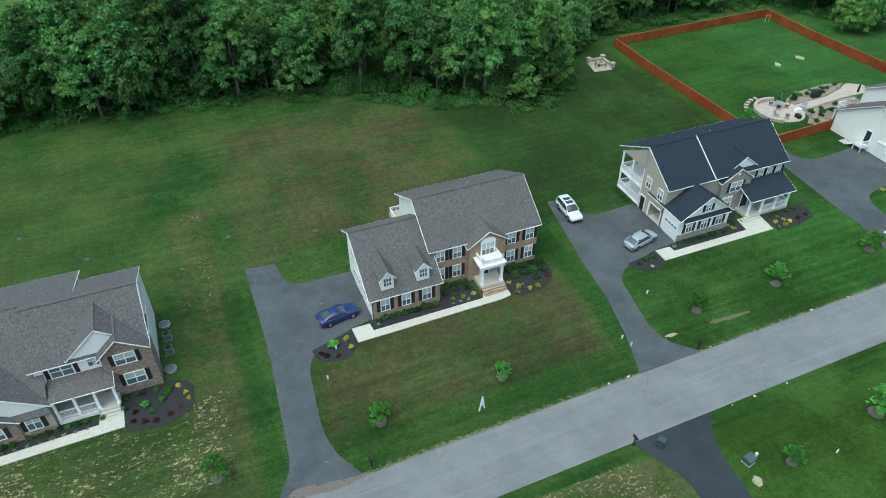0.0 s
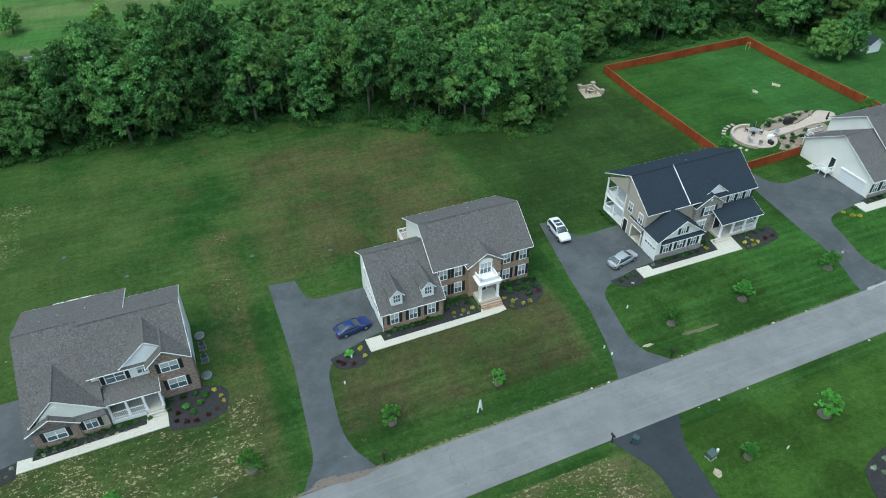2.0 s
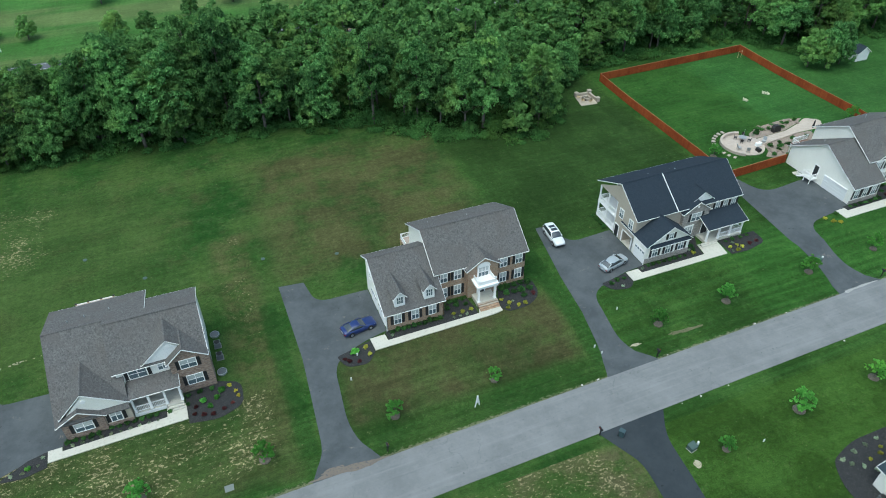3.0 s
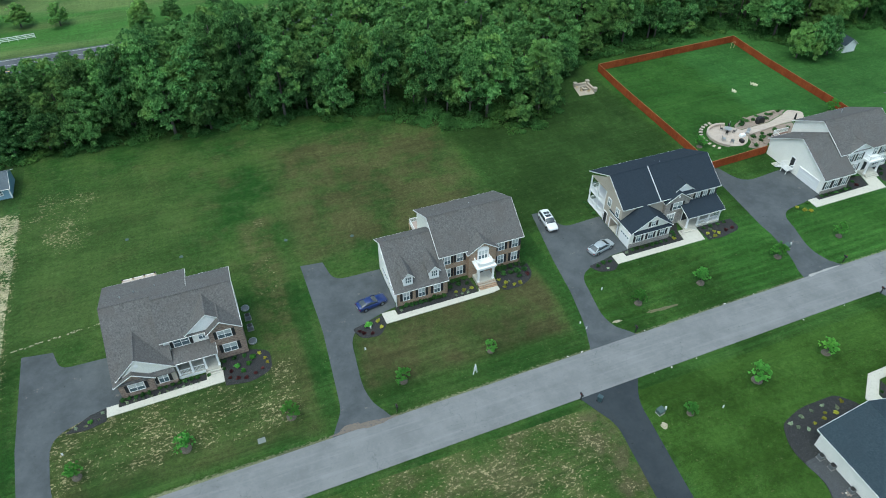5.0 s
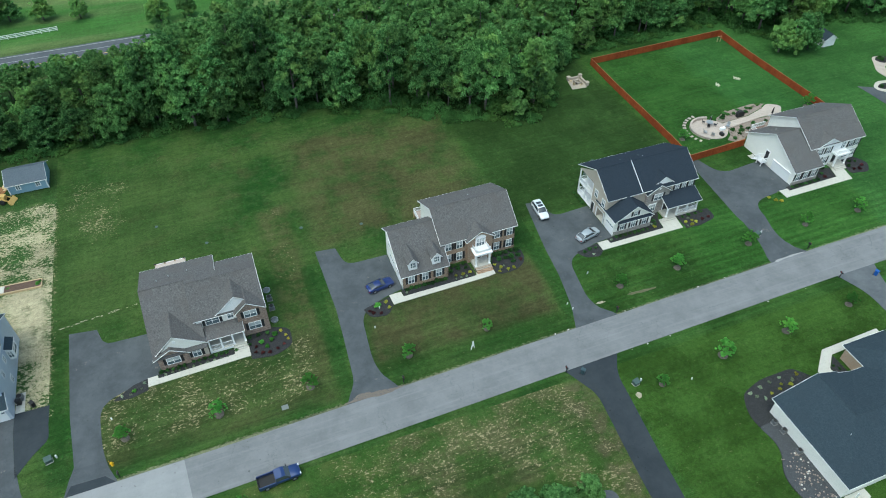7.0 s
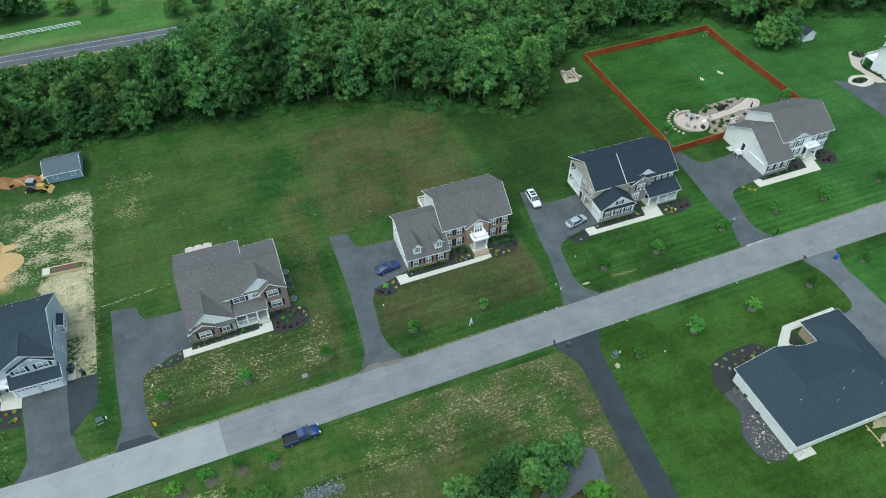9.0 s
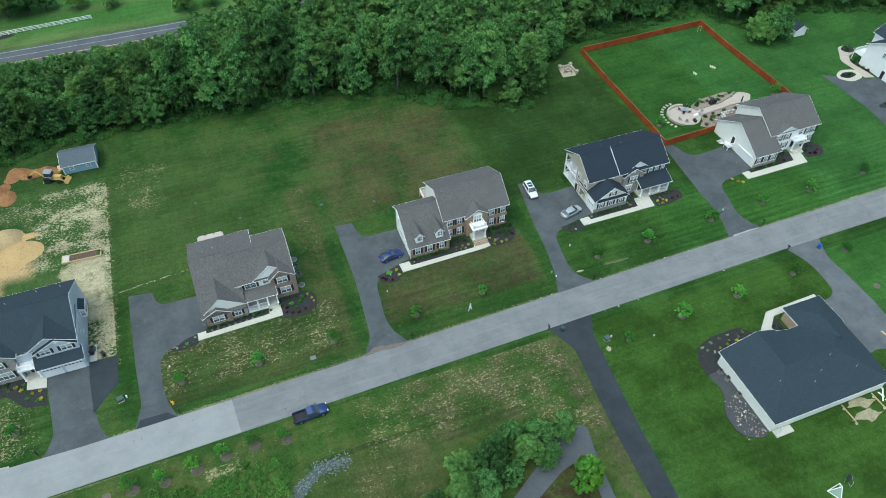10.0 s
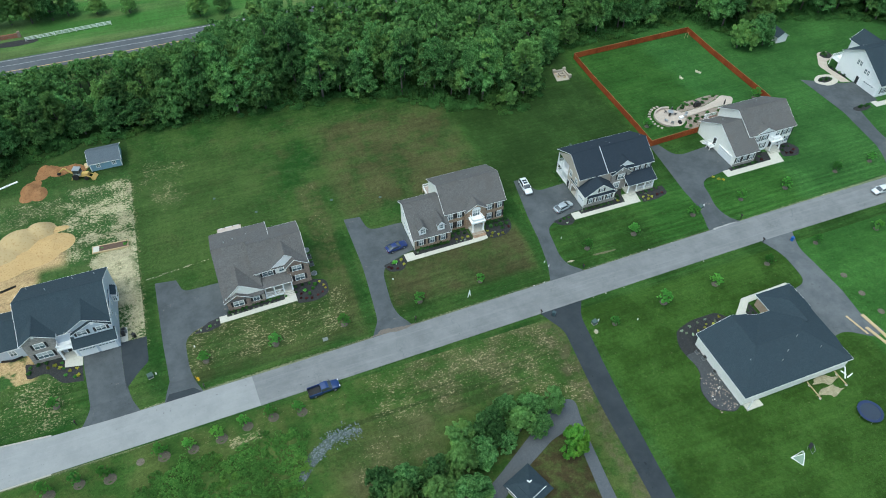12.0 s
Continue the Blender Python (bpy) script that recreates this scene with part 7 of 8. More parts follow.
# pale lounge seats on the lawn
M_SEAT = plain("weathered_seat_paint", (0.62, 0.60, 0.44), 0.7)
for x, y, n, tn in ((105.3, 91.0, 2, 20), (111.7, 91.7, 3, 35)):
    t = thing("lawn_seat", "weathered white adirondack-style seat on the fenced lawn", "chair", x, y, gz(y), tn, "white seats on the fenced lawn")
    t.scale = (0.62, 0.62, 0.62)
    for k in range(n):
        part("seat", Geo().prism([(-0.3, k * 0.9 - 0.9, 0.34), (0.3, k * 0.9 - 0.9, 0.34), (0.3, k * 0.9 - 0.4, 0.22), (-0.3, k * 0.9 - 0.4, 0.22)], (0, 0, 0.06)), M_SEAT, t)
        part("backrest", Geo().prism([(-0.32, k * 0.9 - 0.4, 0.25), (0.32, k * 0.9 - 0.4, 0.25), (0.32, k * 0.9 - 0.1, 0.95), (-0.32, k * 0.9 - 0.1, 0.95)], (0, 0.05, 0)), M_SEAT, t)
        for a in (-0.42, 0.34):
            part("arm", Geo().box(a, k * 0.9 - 1.0, 0.0, a + 0.08, k * 0.9 - 0.3, 0.5), M_SEAT, t)
swing = thing("garden_arch", "thin pale timber frame at the fence corner", "frame", 119.6, 109.6, gz(109.6))
swing.scale = (0.7, 0.7, 0.7)
for s in (-0.7, 0.7):
    part("post", Geo().box(s - 0.05, -0.05, -0.1, s + 0.05, 0.05, 2.2), M_WOOD, swing)
part("crossbar", Geo().box(-0.8, -0.05, 2.2, 0.8, 0.05, 2.3), M_WOOD, swing)

# ---- fire pit square ----
M_PITSTONE = earth("buff_stone", (0.40, 0.35, 0.28), (0.50, 0.45, 0.37), (0.33, 0.29, 0.23), 1.5)
laid("pit_pad", [(72.3, 102.3), (76.0, 102.0), (77.2, 106.9), (73.2, 107.0)], 0.06, M_PITSTONE, "square pale paver pad at the wood's edge", "patio", "structure")
pit = thing("fire_pit", "square pale stone fire pit", "fire pit", 74.9, 104.6, gz(104.6) + 0.06)
for k in range(4):
    o = part("pit_wall", Geo().box(-0.75, 0.5, 0, 0.75, 0.75, 0.5), M_PITSTONE, pit)
    o.matrix_local = pose(0, 0, 0, 0, 0, 90 * k)
bw = thing("seat_wall", "pale stone seat wall with capped piers at the fire pit", "wall", 75.0, 106.5, gz(106.5) + 0.06)
part("wall_stone", Geo().box(-1.5, -0.2, 0, 1.5, 0.2, 0.55), M_PITSTONE, bw)
part("wall_stone", Geo().box(1.3, -3.4, 0, 1.7, -0.2, 0.55), M_PITSTONE, bw)
for px, py in ((-1.6, 0), (1.6, 0.05), (1.5, -3.6)):
    pr = part("pier", Geo().box(px - 0.35, py - 0.35, 0, px + 0.35, py + 0.35, 0.85), M_PITSTONE, bw)
    part("pier_cap", Geo().box(px - 0.42, py - 0.42, 0.85, px + 0.42, py + 0.42, 0.93), M_PITSTONE, pr)
for x, y, tn in ((73.4, 105.4, 60), (73.5, 103.8, 110), (75.0, 103.1, 180)):
    chair(x, y, gz(y) + 0.06, tn, M_WOOD, "weathered wooden chair at the fire pit", "garden_chair", 0.9, "chairs round the fire pit")

laid("drive_mouth", [(-40.6, 35.7), (-33.7, 35.7), (-35.3, 37.3), (-39.7, 37.4)], 0.036, M_DRIVENEW, "dark patched asphalt at the drive's mouth", "driveway", "structure")

# ---- the main road, its verge fence and sign wall ----
laid("road", [(-700, 161.0), (700, 158.0), (700, 166.4), (-700, 169.8)], 0.04, M_MAINROAD, "grey two-lane main road behind the woods", "road", "structure")
def stripe(label, ya, yb, w, mat):
    tagged(part("road_marking", draped([(-300, ya - w), (300, yb - w), (300, yb + w), (-300, ya + w)], 0.05, 0), mat), label, "road marking", kind="structure")
M_YELLOWPAINT = plain("yellow_paint", (0.62, 0.42, 0.16), 0.7)
M_WORNPAINT = plain("worn_white_paint", (0.40, 0.41, 0.41), 0.8, vary=0.3)
stripe("white edge line of the main road", 168.55, 166.0, 0.08, M_WORNPAINT)
stripe("white lane line of the main road", 165.7, 163.1, 0.06, M_WORNPAINT)
stripe("worn yellow line of the main road", 162.4, 159.9, 0.1, M_YELLOWPAINT)
rail = thing("rail_fence", "white three-rail fence beside the main road", "fence", -55.6, 177.9, gz(178), 3)
for k in range(13):
    x = -12.0 + 2.04 * k
    part("post", Geo().box(x - 0.07, -0.07, -0.2, x + 0.07, 0.07, 1.35), M_WHITE, rail)
    if k < 12:
        for z in (0.4, 0.8, 1.2):
            part("rail", Geo().box(x + 0.07, -0.03, z - 0.08, x + 1.97, 0.03, z + 0.08), M_WHITE, rail)
sw = thing("entry_wall", "red brick entrance wall with piers beside the main road", "wall", -72, 180.6, 0)
part("wall", Geo().box(-3, -0.2, -0.2, 2.2, 0.2, 1.3), masonry("red_brick", ((0.30, 0.10, 0.06), (0.24, 0.08, 0.05), (0.34, 0.14, 0.09)), (0.3, 0.25, 0.2), 0.22, 0.075), sw)
for px in (-3.2, 2.6):
    part("pier", Geo().box(px - 0.4, -0.4, -0.2, px + 0.4, 0.4, 1.8), M_STONE, sw)
laid("mulch_bed", blob(-70.5, 177.0, 6.0, 1.8, 18, 0.08, 9), 0.05, M_MULCH, "dark mulch bed before the brick entrance wall", "flower bed", "structure")

# ---- back lot of the blue-grey house ----
shed = House("garden_shed", "blue-sided garden shed with grey roof and white trim", -47.3, 110.2, gz(110.2) + 0.1, "shed")
shed.gable_x(-50.8, -43.8, [(107.2, 0), (113.2, 0), (113.2, 2.3), (110.2, 3.9), (107.2, 2.3)], M_SHEDBLUE)
shed.roof_x(-51.1, -43.5, (106.9, 2.25), (110.2, 4.05), (113.5, 2.25), shingles("blue_grey_shingles", (0.10, 0.125, 0.15), (0.16, 0.19, 0.215), (0.12, 0.145, 0.165)))
for wx in (-49.0, -45.4):
    shed.window(wx, 107.2, 0.95, 0.7, 0.9, "S", False, 2, 0.12, blind=False)
for cx_, cy_ in ((-50.8, 107.2), (-43.8, 107.2)):
    shed.corner(cx_, cy_, 0, 2.3, 0.2)
shed.part("ramp", Geo().prism([(-50.9, 109.2, 0.1), (-50.9, 111.2, 0.1), (-52.9, 111.2, -0.2), (-52.9, 109.2, -0.2)], (0, 0, 0.06)), M_WOOD)


def mound(name, label, mat, cx_, cy_, peaks, reach, category, n=34, rough=0.12):
    """A heap: a grid that falls from its peaks to the ground."""
    g = Geo()
    for j in range(n + 1):
        for i in range(n + 1):
            x, y = cx_ + (2 * i / n - 1) * reach[0], cy_ + (2 * j / n - 1) * reach[1]
            h = max(max(pk * (1 - ((x - px) / rx) ** 2 - ((y - py) / ry) ** 2) for px, py, rx, ry, pk in peaks), -0.15)
            if h > 0:
                h += rough * (noise.noise((x * 0.7, y * 0.7, 3)) + 0.5 * noise.noise((x * 2.1, y * 2.1, 7))) * min(1, h * 3)
            g.v.append((x, y, gz(y) + h))
    g.f = [(j * (n + 1) + i, j * (n + 1) + i + 1, (j + 1) * (n + 1) + i + 1, (j + 1) * (n + 1) + i) for j in range(n) for i in range(n)]
    return tagged(part(name, g, mat, smooth=True), label, category, kind="stuff")


mound("sand_pile", "pale yellow sand heap behind the blue-grey house", M_SAND, -64.5, 87.5, [(-66.2, 87.6, 4.6, 3.9, 2.2), (-62.2, 89.4, 3.4, 3.0, 2.0), (-70.5, 84.0, 5, 4.5, 1.4)], (11, 9), "sand heap", 44)
mound("subsoil_spread", "low spread of orange-tan subsoil below the sand heap", M_SUBSOIL, -63.5, 83.0, [(-59.6, 84.0, 4.8, 3.6, 0.7), (-64.5, 80.8, 6.5, 3.0, 0.5), (-70.0, 79.5, 6, 3.5, 0.6), (-58.6, 88.8, 2.6, 1.0, 0.35)], (12, 8), "soil heap", 50, 0.3)
mound("clay_spoil", "heap of freshly dug red clay", M_REDDIRT, -64.2, 104.5, [(-64.6, 105.2, 2.3, 2.8, 1.2), (-62.8, 103.2, 1.9, 2.6, 0.9), (-65.4, 102.8, 1.7, 1.9, 0.7), (-63.6, 107.2, 1.4, 1.5, 0.5)], (5, 6), "soil heap", 40, 0.5)
mound("clay_spoil", "long bank of red clay beside the digger", M_REDDIRT, -58.0, 110.4, [(-60.8, 111.2, 2.6, 1.9, 1.4), (-58.2, 109.9, 2.4, 1.6, 0.9), (-55.6, 110.2, 3.0, 1.5, 0.8), (-62.2, 109.6, 1.6, 1.4, 0.6), (-53.6, 109.2, 1.8, 1.2, 0.4)], (8, 4), "soil heap", 40, 0.55)
M_CAT = plain("digger_yellow", (0.50, 0.34, 0.11), 0.5, vary=0.2)


def digger(x, y, turn):
    b = thing("backhoe_loader", "yellow backhoe loader with grey cab on the dug ground", "digger", x, y, gz(y), turn)
    part("chassis", Geo().box(-1.6, -0.5, 0.6, 2.0, 0.5, 1.1).box(0.4, -0.45, 1.1, 2.1, 0.45, 1.6), M_CAT, b)
    cab = part("cab", Geo().box(-1.3, -0.7, 1.1, 0.3, 0.7, 1.6).box(-1.35, -0.75, 2.6, 0.35, 0.75, 2.75), M_GREYMETAL, b)
    for px in (-1.25, 0.22):
        for py in (-0.65, 0.65):
            part("cab_post", Geo().box(px - 0.05, py - 0.05, 1.6, px + 0.05, py + 0.05, 2.6), M_BLACK, cab)
    part("cab_glass", Geo().box(-1.2, -0.64, 1.6, 0.18, 0.64, 2.6), M_CARGLASS, cab)
    for s in (-1, 1):
        part("tyre", Geo().tube((-0.9, s * 0.7, 0.75), (-0.9, s * 1.15, 0.75), 0.75, 0.75, 16), M_TYRE, b)
        part("tyre", Geo().tube((1.6, s * 0.7, 0.5), (1.6, s * 1.05, 0.5), 0.5, 0.5, 16), M_TYRE, b)
        part("loader_arm", Geo().beam((0.6, s * 0.62, 1.3), (3.0, s * 0.62, 0.6), 0.14, 0.22), M_CAT, b)
        part("stabiliser", Geo().beam((-1.7, s * 0.7, 0.9), (-1.9, s * 1.3, 0.1), 0.14, 0.14), M_CAT, b)
    part("loader_bucket", Geo().prism([(2.9, -1.1, 0.9), (3.5, -1.1, 0.25), (3.6, -1.1, 0.1), (2.9, -1.1, 0.15)], (0, 2.2, 0)), M_CAT, b)
    part("boom", Geo().beam((-1.7, 0, 1.1), (-3.5, 0.1, 2.6), 0.25, 0.35), M_CAT, b)
    part("stick", Geo().beam((-3.5, 0.1, 2.6), (-5.2, 0.2, 1.2), 0.2, 0.28), M_CAT, b)
    part("dig_bucket", Geo().prism([(-5.1, -0.2, 1.3), (-5.7, -0.2, 1.0), (-5.5, -0.2, 0.5), (-4.9, -0.2, 0.7)], (0, 0.7, 0)), M_BLACK, b)
    return b


digger(-53.2, 106.0, -22)
planter = thing("raised_planter", "long timber raised bed with soil and green plants", "planter", -47.6, 78.4, gz(78.4), -3)
for a, b, c, d in ((-3.7, -1.0, 3.7, -0.85), (-3.7, 0.85, 3.7, 1.0), (-3.7, -0.85, -3.55, 0.85), (3.55, -0.85, 3.7, 0.85)):
    part("board", Geo().box(a, b, -0.1, c, d, 0.4), M_WOOD, planter)
part("soil", Geo().box(-3.55, -0.85, -0.1, 3.55, 0.85, 0.32), earth("bed_soil", (0.09, 0.06, 0.045), (0.14, 0.10, 0.075), (0.18, 0.13, 0.1)), planter)
part("stone_slab", Geo().box(-3.5, -0.8, 0.33, -2.3, 0.8, 0.4), M_CONC, planter)
shrubs("bright", [(-49.3, 78.6), (-44.6, 78.2), (-44.2, 78.6)], 1.1)
tagged(part("drain_pipe", Geo().tube((-71.5, 108.0, 0.35), (-67.6, 109.4, 0.35), 0.2, 0.2, 10), M_WHITE), "white plastic drain pipe lying on the grass", "pipe")
for pts in (((-71, 55.2), (-66.0, 53.9), (-64.3, 54.3)), ((-72, 73.2), (-69, 72.6), (-66.2, 73.4))):
    silt = thing("silt_fence", "low sagging black silt fence on bare ground", "fence", pts[0][0], pts[0][1], gz(pts[0][1]))
    for (xa, ya), (xb, yb) in zip(pts, pts[1:]):
        o = pts[0]
        part("cloth", Geo().prism([(xa - o[0], ya - o[1], -0.05), (xb - o[0], yb - o[1], -0.05), (xb - o[0], yb - o[1] + 0.1, 0.45), (xa - o[0], ya - o[1] + 0.1, 0.55)], (0, 0.04, 0)), M_BLACK, silt)

# ---- air conditioners and side clutter ----
PAD_GREY = earth("grey_pad", (0.22, 0.22, 0.21), (0.30, 0.30, 0.29), (0.17, 0.17, 0.16), 1.5)
CASE_GREY = plain("weathered_grey_case", (0.15, 0.16, 0.165), 0.6, 0.2)


def condenser(x, y, z=PAD, name="air_conditioner", s=1.0):
    b = thing(name, "grey box air-conditioning unit beside the house wall", "air conditioner", x, y, z, 0, "air conditioners")
    b.scale = (s, s, s)
    part("pad", Geo().box(-0.5, -0.5, -0.1, 0.5, 0.5, 0.06), PAD_GREY, b)
    part("case", Geo().box(-0.42, -0.42, 0.08, 0.42, 0.42, 0.85), CASE_GREY, b)
    part("fan_ring", Geo().lathe([(0.36, 0.85), (0.38, 0.9), (0.3, 0.9), (0.28, 0.86)], n=16), M_BLACK, b)


M_UTILGREY = plain("dull_grey_steel", (0.13, 0.14, 0.145), 0.6, 0.2)
for y in (60.4, 58.2):
    condenser(-8.1, y, s=0.95)
for x, y in ((-8.2, 62.6), (-8.2, 55.6)):
    well = thing("window_well", "grey corrugated basement window well against the wall", "window well", x, y, PAD, 0, "window wells")
    part("ring", Geo().lathe([(0.62, -0.3), (0.62, 0.25), (0.56, 0.27), (0.56, -0.3)], n=16), M_GREYMETAL, well)
    part("cover", Geo().lathe([(0.56, 0.24), (0.45, 0.3), (0.1, 0.32)], n=16), M_UTILGREY, well)
for x, y in ((55.9, 11.2), (56.2, 9.6), (56.0, 6.2)):
    condenser(x, y, 0.25, s=0.8)
condenser(-46.2, 53.9)
laid("side_slab", [(-46.85, 51.4), (-45.6, 51.4), (-45.6, 55.0), (-46.85, 55.0)], 0.05, M_CONC, "pale concrete slab beside the garage wall", "slab", "structure")
def bin_(x, y, col, turn=0, name="wheelie_bin", say="wheeled refuse bin"):
    b = thing(name, say, "bin", x, y, gz(y) + 0.04, turn)
    part("tub", Geo().prism([(-0.26, -0.3, 0.05), (0.26, -0.3, 0.05), (0.26, 0.26, 0.05), (-0.26, 0.26, 0.05)], (0, 0, 0.9)), col, b)
    part("lid", Geo().prism([(-0.3, -0.36, 0.95), (0.3, -0.36, 0.95), (0.3, 0.34, 1.02), (-0.3, 0.34, 1.02)], (0, 0, 0.06)), col, b)
    for s in (-1, 1):
        part("wheel", Geo().tube((s * 0.22, 0.3, 0.1), (s * 0.28, 0.3, 0.1), 0.1, 0.1, 10), M_TYRE, b)


bin_(92.9, 29.2, plain("bin_blue", (0.02, 0.09, 0.32), 0.5), 20, say="blue wheeled refuse bin beside the drive's mouth")
bin_(34.3, 29.05, plain("bin_dark", (0.045, 0.075, 0.085), 0.6), 35, say="dark wheeled refuse bin on the black lane's mouth")
bin_(-46.3, 53.0, M_BLACK, 80, say="black wheeled refuse bin beside the garage")
bin_(-44.4, 51.9, M_BLACK, 40, say="black wheeled refuse bin on the pad's corner")

M_UTIL = plain("utility_green", (0.060, 0.095, 0.085), 0.7)
M_TURF_WORN = earth("thin_brown_turf", (0.10, 0.105, 0.055), (0.17, 0.16, 0.10), (0.06, 0.085, 0.03), 1.3)
M_PALESOIL = earth("pale_soil", (0.30, 0.27, 0.18), (0.46, 0.42, 0.31), (0.08, 0.12, 0.04), 1.3)
# ---- mailboxes, markers, utility boxes ----
def mailbox(x, y, turn):
    b = thing("mailbox", "black post-mounted mailbox at the road's edge", "mailbox", x, y, gz(y), turn, "mailboxes along the street")
    part("post", Geo().box(-0.06, -0.06, -0.2, 0.06, 0.06, 1.15), M_BLACK, b)
    box = part("box", Geo().prism([(-0.12, -0.3, 1.15), (0.12, -0.3, 1.15), (0.12, -0.3, 1.32), (0.07, -0.3, 1.4), (-0.07, -0.3, 1.4), (-0.12, -0.3, 1.32)], (0, 0.6, 0)), M_BLACK, b)
    part("flag", Geo().box(0.12, -0.1, 1.25, 0.15, 0.0, 1.5), M_TAIL, box)


for x, y, tn in ((32.0, 30.1, 180), (86.5, 30.95, 180), (86.6, 38.85, 0), (45.7, 37.95, 0), (7.9, 37.4, 0), (-33.4, 36.4, 0), (-55.6, 36.8, 0)):
    mailbox(x, y, tn)
for x, y in ((40.9, 24.4), (79.6, 44.6), (-42.5, 42.4)):
    b = thing("transformer_box", "green metal utility box on a pale pad", "utility box", x, y, gz(y), 12, "utility boxes")
    b.scale = (0.8, 0.8, 0.8)
    part("pad", Geo().box(-0.64, -0.55, -0.1, 0.64, 0.55, 0.1), M_CONC, b)
    part("case", Geo().box(-0.6, -0.5, 0.1, 0.6, 0.5, 0.8), M_UTIL, b)
    part("lid", Geo().prism([(-0.65, -0.55, 0.8), (0.65, -0.55, 0.8), (0.65, 0.5, 0.98), (-0.65, 0.5, 0.98)], (0, 0, 0.06)), M_UTIL, b)
    tagged(part("pedestal", Geo().box(-0.1, -0.1, -0.1, 0.1, 0.1, 0.6), M_WHITE), "pale utility pedestal beside the green box", "utility box", "pale pedestals").location = (x + 1.0, y + 0.2, gz(y + 0.2))
laid("bare_soil", blob(52.2, 40.7, 2.4, 0.32, 34, 0.3, 9), 0.015, M_TURF_WORN, "thin brown bare streak in the front lawn", "soil", "stuff")
laid("bare_soil", blob(44.4, 40.9, 0.9, 0.16, 24, 0.3, 5), 0.02, M_PALESOIL, "pale bare streak at the drive's edge", "soil", "stuff")
line = Geo()
q = random.Random(19)
for k in range(46):
    t = q.random()
    x, y, w = -41.2 + 13.2 * t, 66.0 + 1.3 * t + 0.5 * t * (1 - t) + q.gauss(0, 0.10), q.uniform(0.03, 0.12)
    line.prism([(x + w * 1.6 * math.cos(a), y + w * math.sin(a), gz(y) - 0.02) for a in (1.257 * i for i in range(5))], (0, 0, 0.07))
tagged(part("seed_line", line, M_PALESOIL), "broken pale line of dry soil across the lawn", "soil", kind="stuff")
laid("bare_soil", blob(40.2, 22.4, 0.4, 0.6, 14, 0.2, 4), 0.02, M_PALESOIL, "bare pale soil patch beside the utility box", "soil", "stuff")
tagged(part("meter_cover", Geo().box(-0.5, -0.42, -0.1, 0.5, 0.42, 0.06), plain("dull_cover", (0.16, 0.18, 0.17), 0.8)), "square grey meter cover in the lawn", "cover").location = (-10.0, 39.5, gz(39.5) + 0.02)
hyd = thing("fire_hydrant", "yellow fire hydrant beside the drive", "hydrant", -34.3, 38.7, gz(38.7))
M_HYD = plain("hydrant_yellow", (0.75, 0.45, 0.02), 0.5)
part("barrel", Geo().lathe([(0.2, -0.1), (0.2, 0.05), (0.13, 0.08), (0.13, 0.6), (0.17, 0.63), (0.15, 0.75), (0.04, 0.85)], n=12), M_HYD, hyd)
for s in (-1, 1):
    part("nozzle", Geo().tube((0, 0, 0.5), (s * 0.26, 0, 0.5), 0.08, 0.07), M_HYD, hyd)
part("marker", Geo().box(-0.3, 0.2, 0, -0.26, 0.24, 1.0), M_HYD, hyd)
sign = thing("yard_sign", "narrow white A-shaped sign standing on the lawn", "sign", 20.3, 39.6, gz(39.6), 15)
part("post", Geo().beam((-0.35, 0, -0.1), (0.0, 0, 2.0), 0.08, 0.14), M_WHITE, sign)
part("post", Geo().beam((0.35, 0, -0.1), (0.0, 0, 2.0), 0.08, 0.14), M_WHITE, sign)
part("panel", Geo().box(-0.14, -0.06, 0.7, 0.14, -0.02, 1.6), M_WHITE, sign)
for x, y in ((6.7, 48.2), (45.0, 46.8), (38.8, 42.4), (39.2, 41.2), (49.3, 22.0), (-33.9, 45.8), (8.6, 51.9), (36.6, 61.0)):
    p = tagged(part("marker_stake", Geo().box(-0.09, -0.03, -0.1, 0.09, 0.03, 0.5), M_WHITE), "small white marker stake in the grass", "marker", "white markers in the lawns")
    p.location = (x, y, gz(y))
q = random.Random(31)
for k in range(16):
    x = q.uniform(33, 112)
    y = q.choice((36.85 + x * 0.018, 36.8 + x * 0.0185, 29.5 + x * 0.019))
    s = q.uniform(0.08, 0.16)
    ob = tagged(part("verge_stone", Geo().lathe([(s * 0.7, -0.05), (s, s * 0.3), (s * 0.5, s * 0.6)], n=6), M_CONC), "pale stone at the street's edge", "stone", "stones along the verge")
    ob.matrix_world = pose(x, y, gz(y), 0, 0, q.uniform(0, 360))
for x, y in ((0.8, 76.2), (11.6, 73.2), (-16.2, 78.4), (58.2, 71.6), (62.0, 75.0), (-24.5, 86.6), (-64.8, 80.6)):
    c = tagged(part("septic_lid", Geo().lathe([(0.32, -0.1), (0.32, 0.04), (0.24, 0.08), (0.05, 0.09)], n=14), M_UTIL), "round green tank lid set in the lawn", "lid", "tank lids in the lawns")
    c.location = (x, y, gz(y))

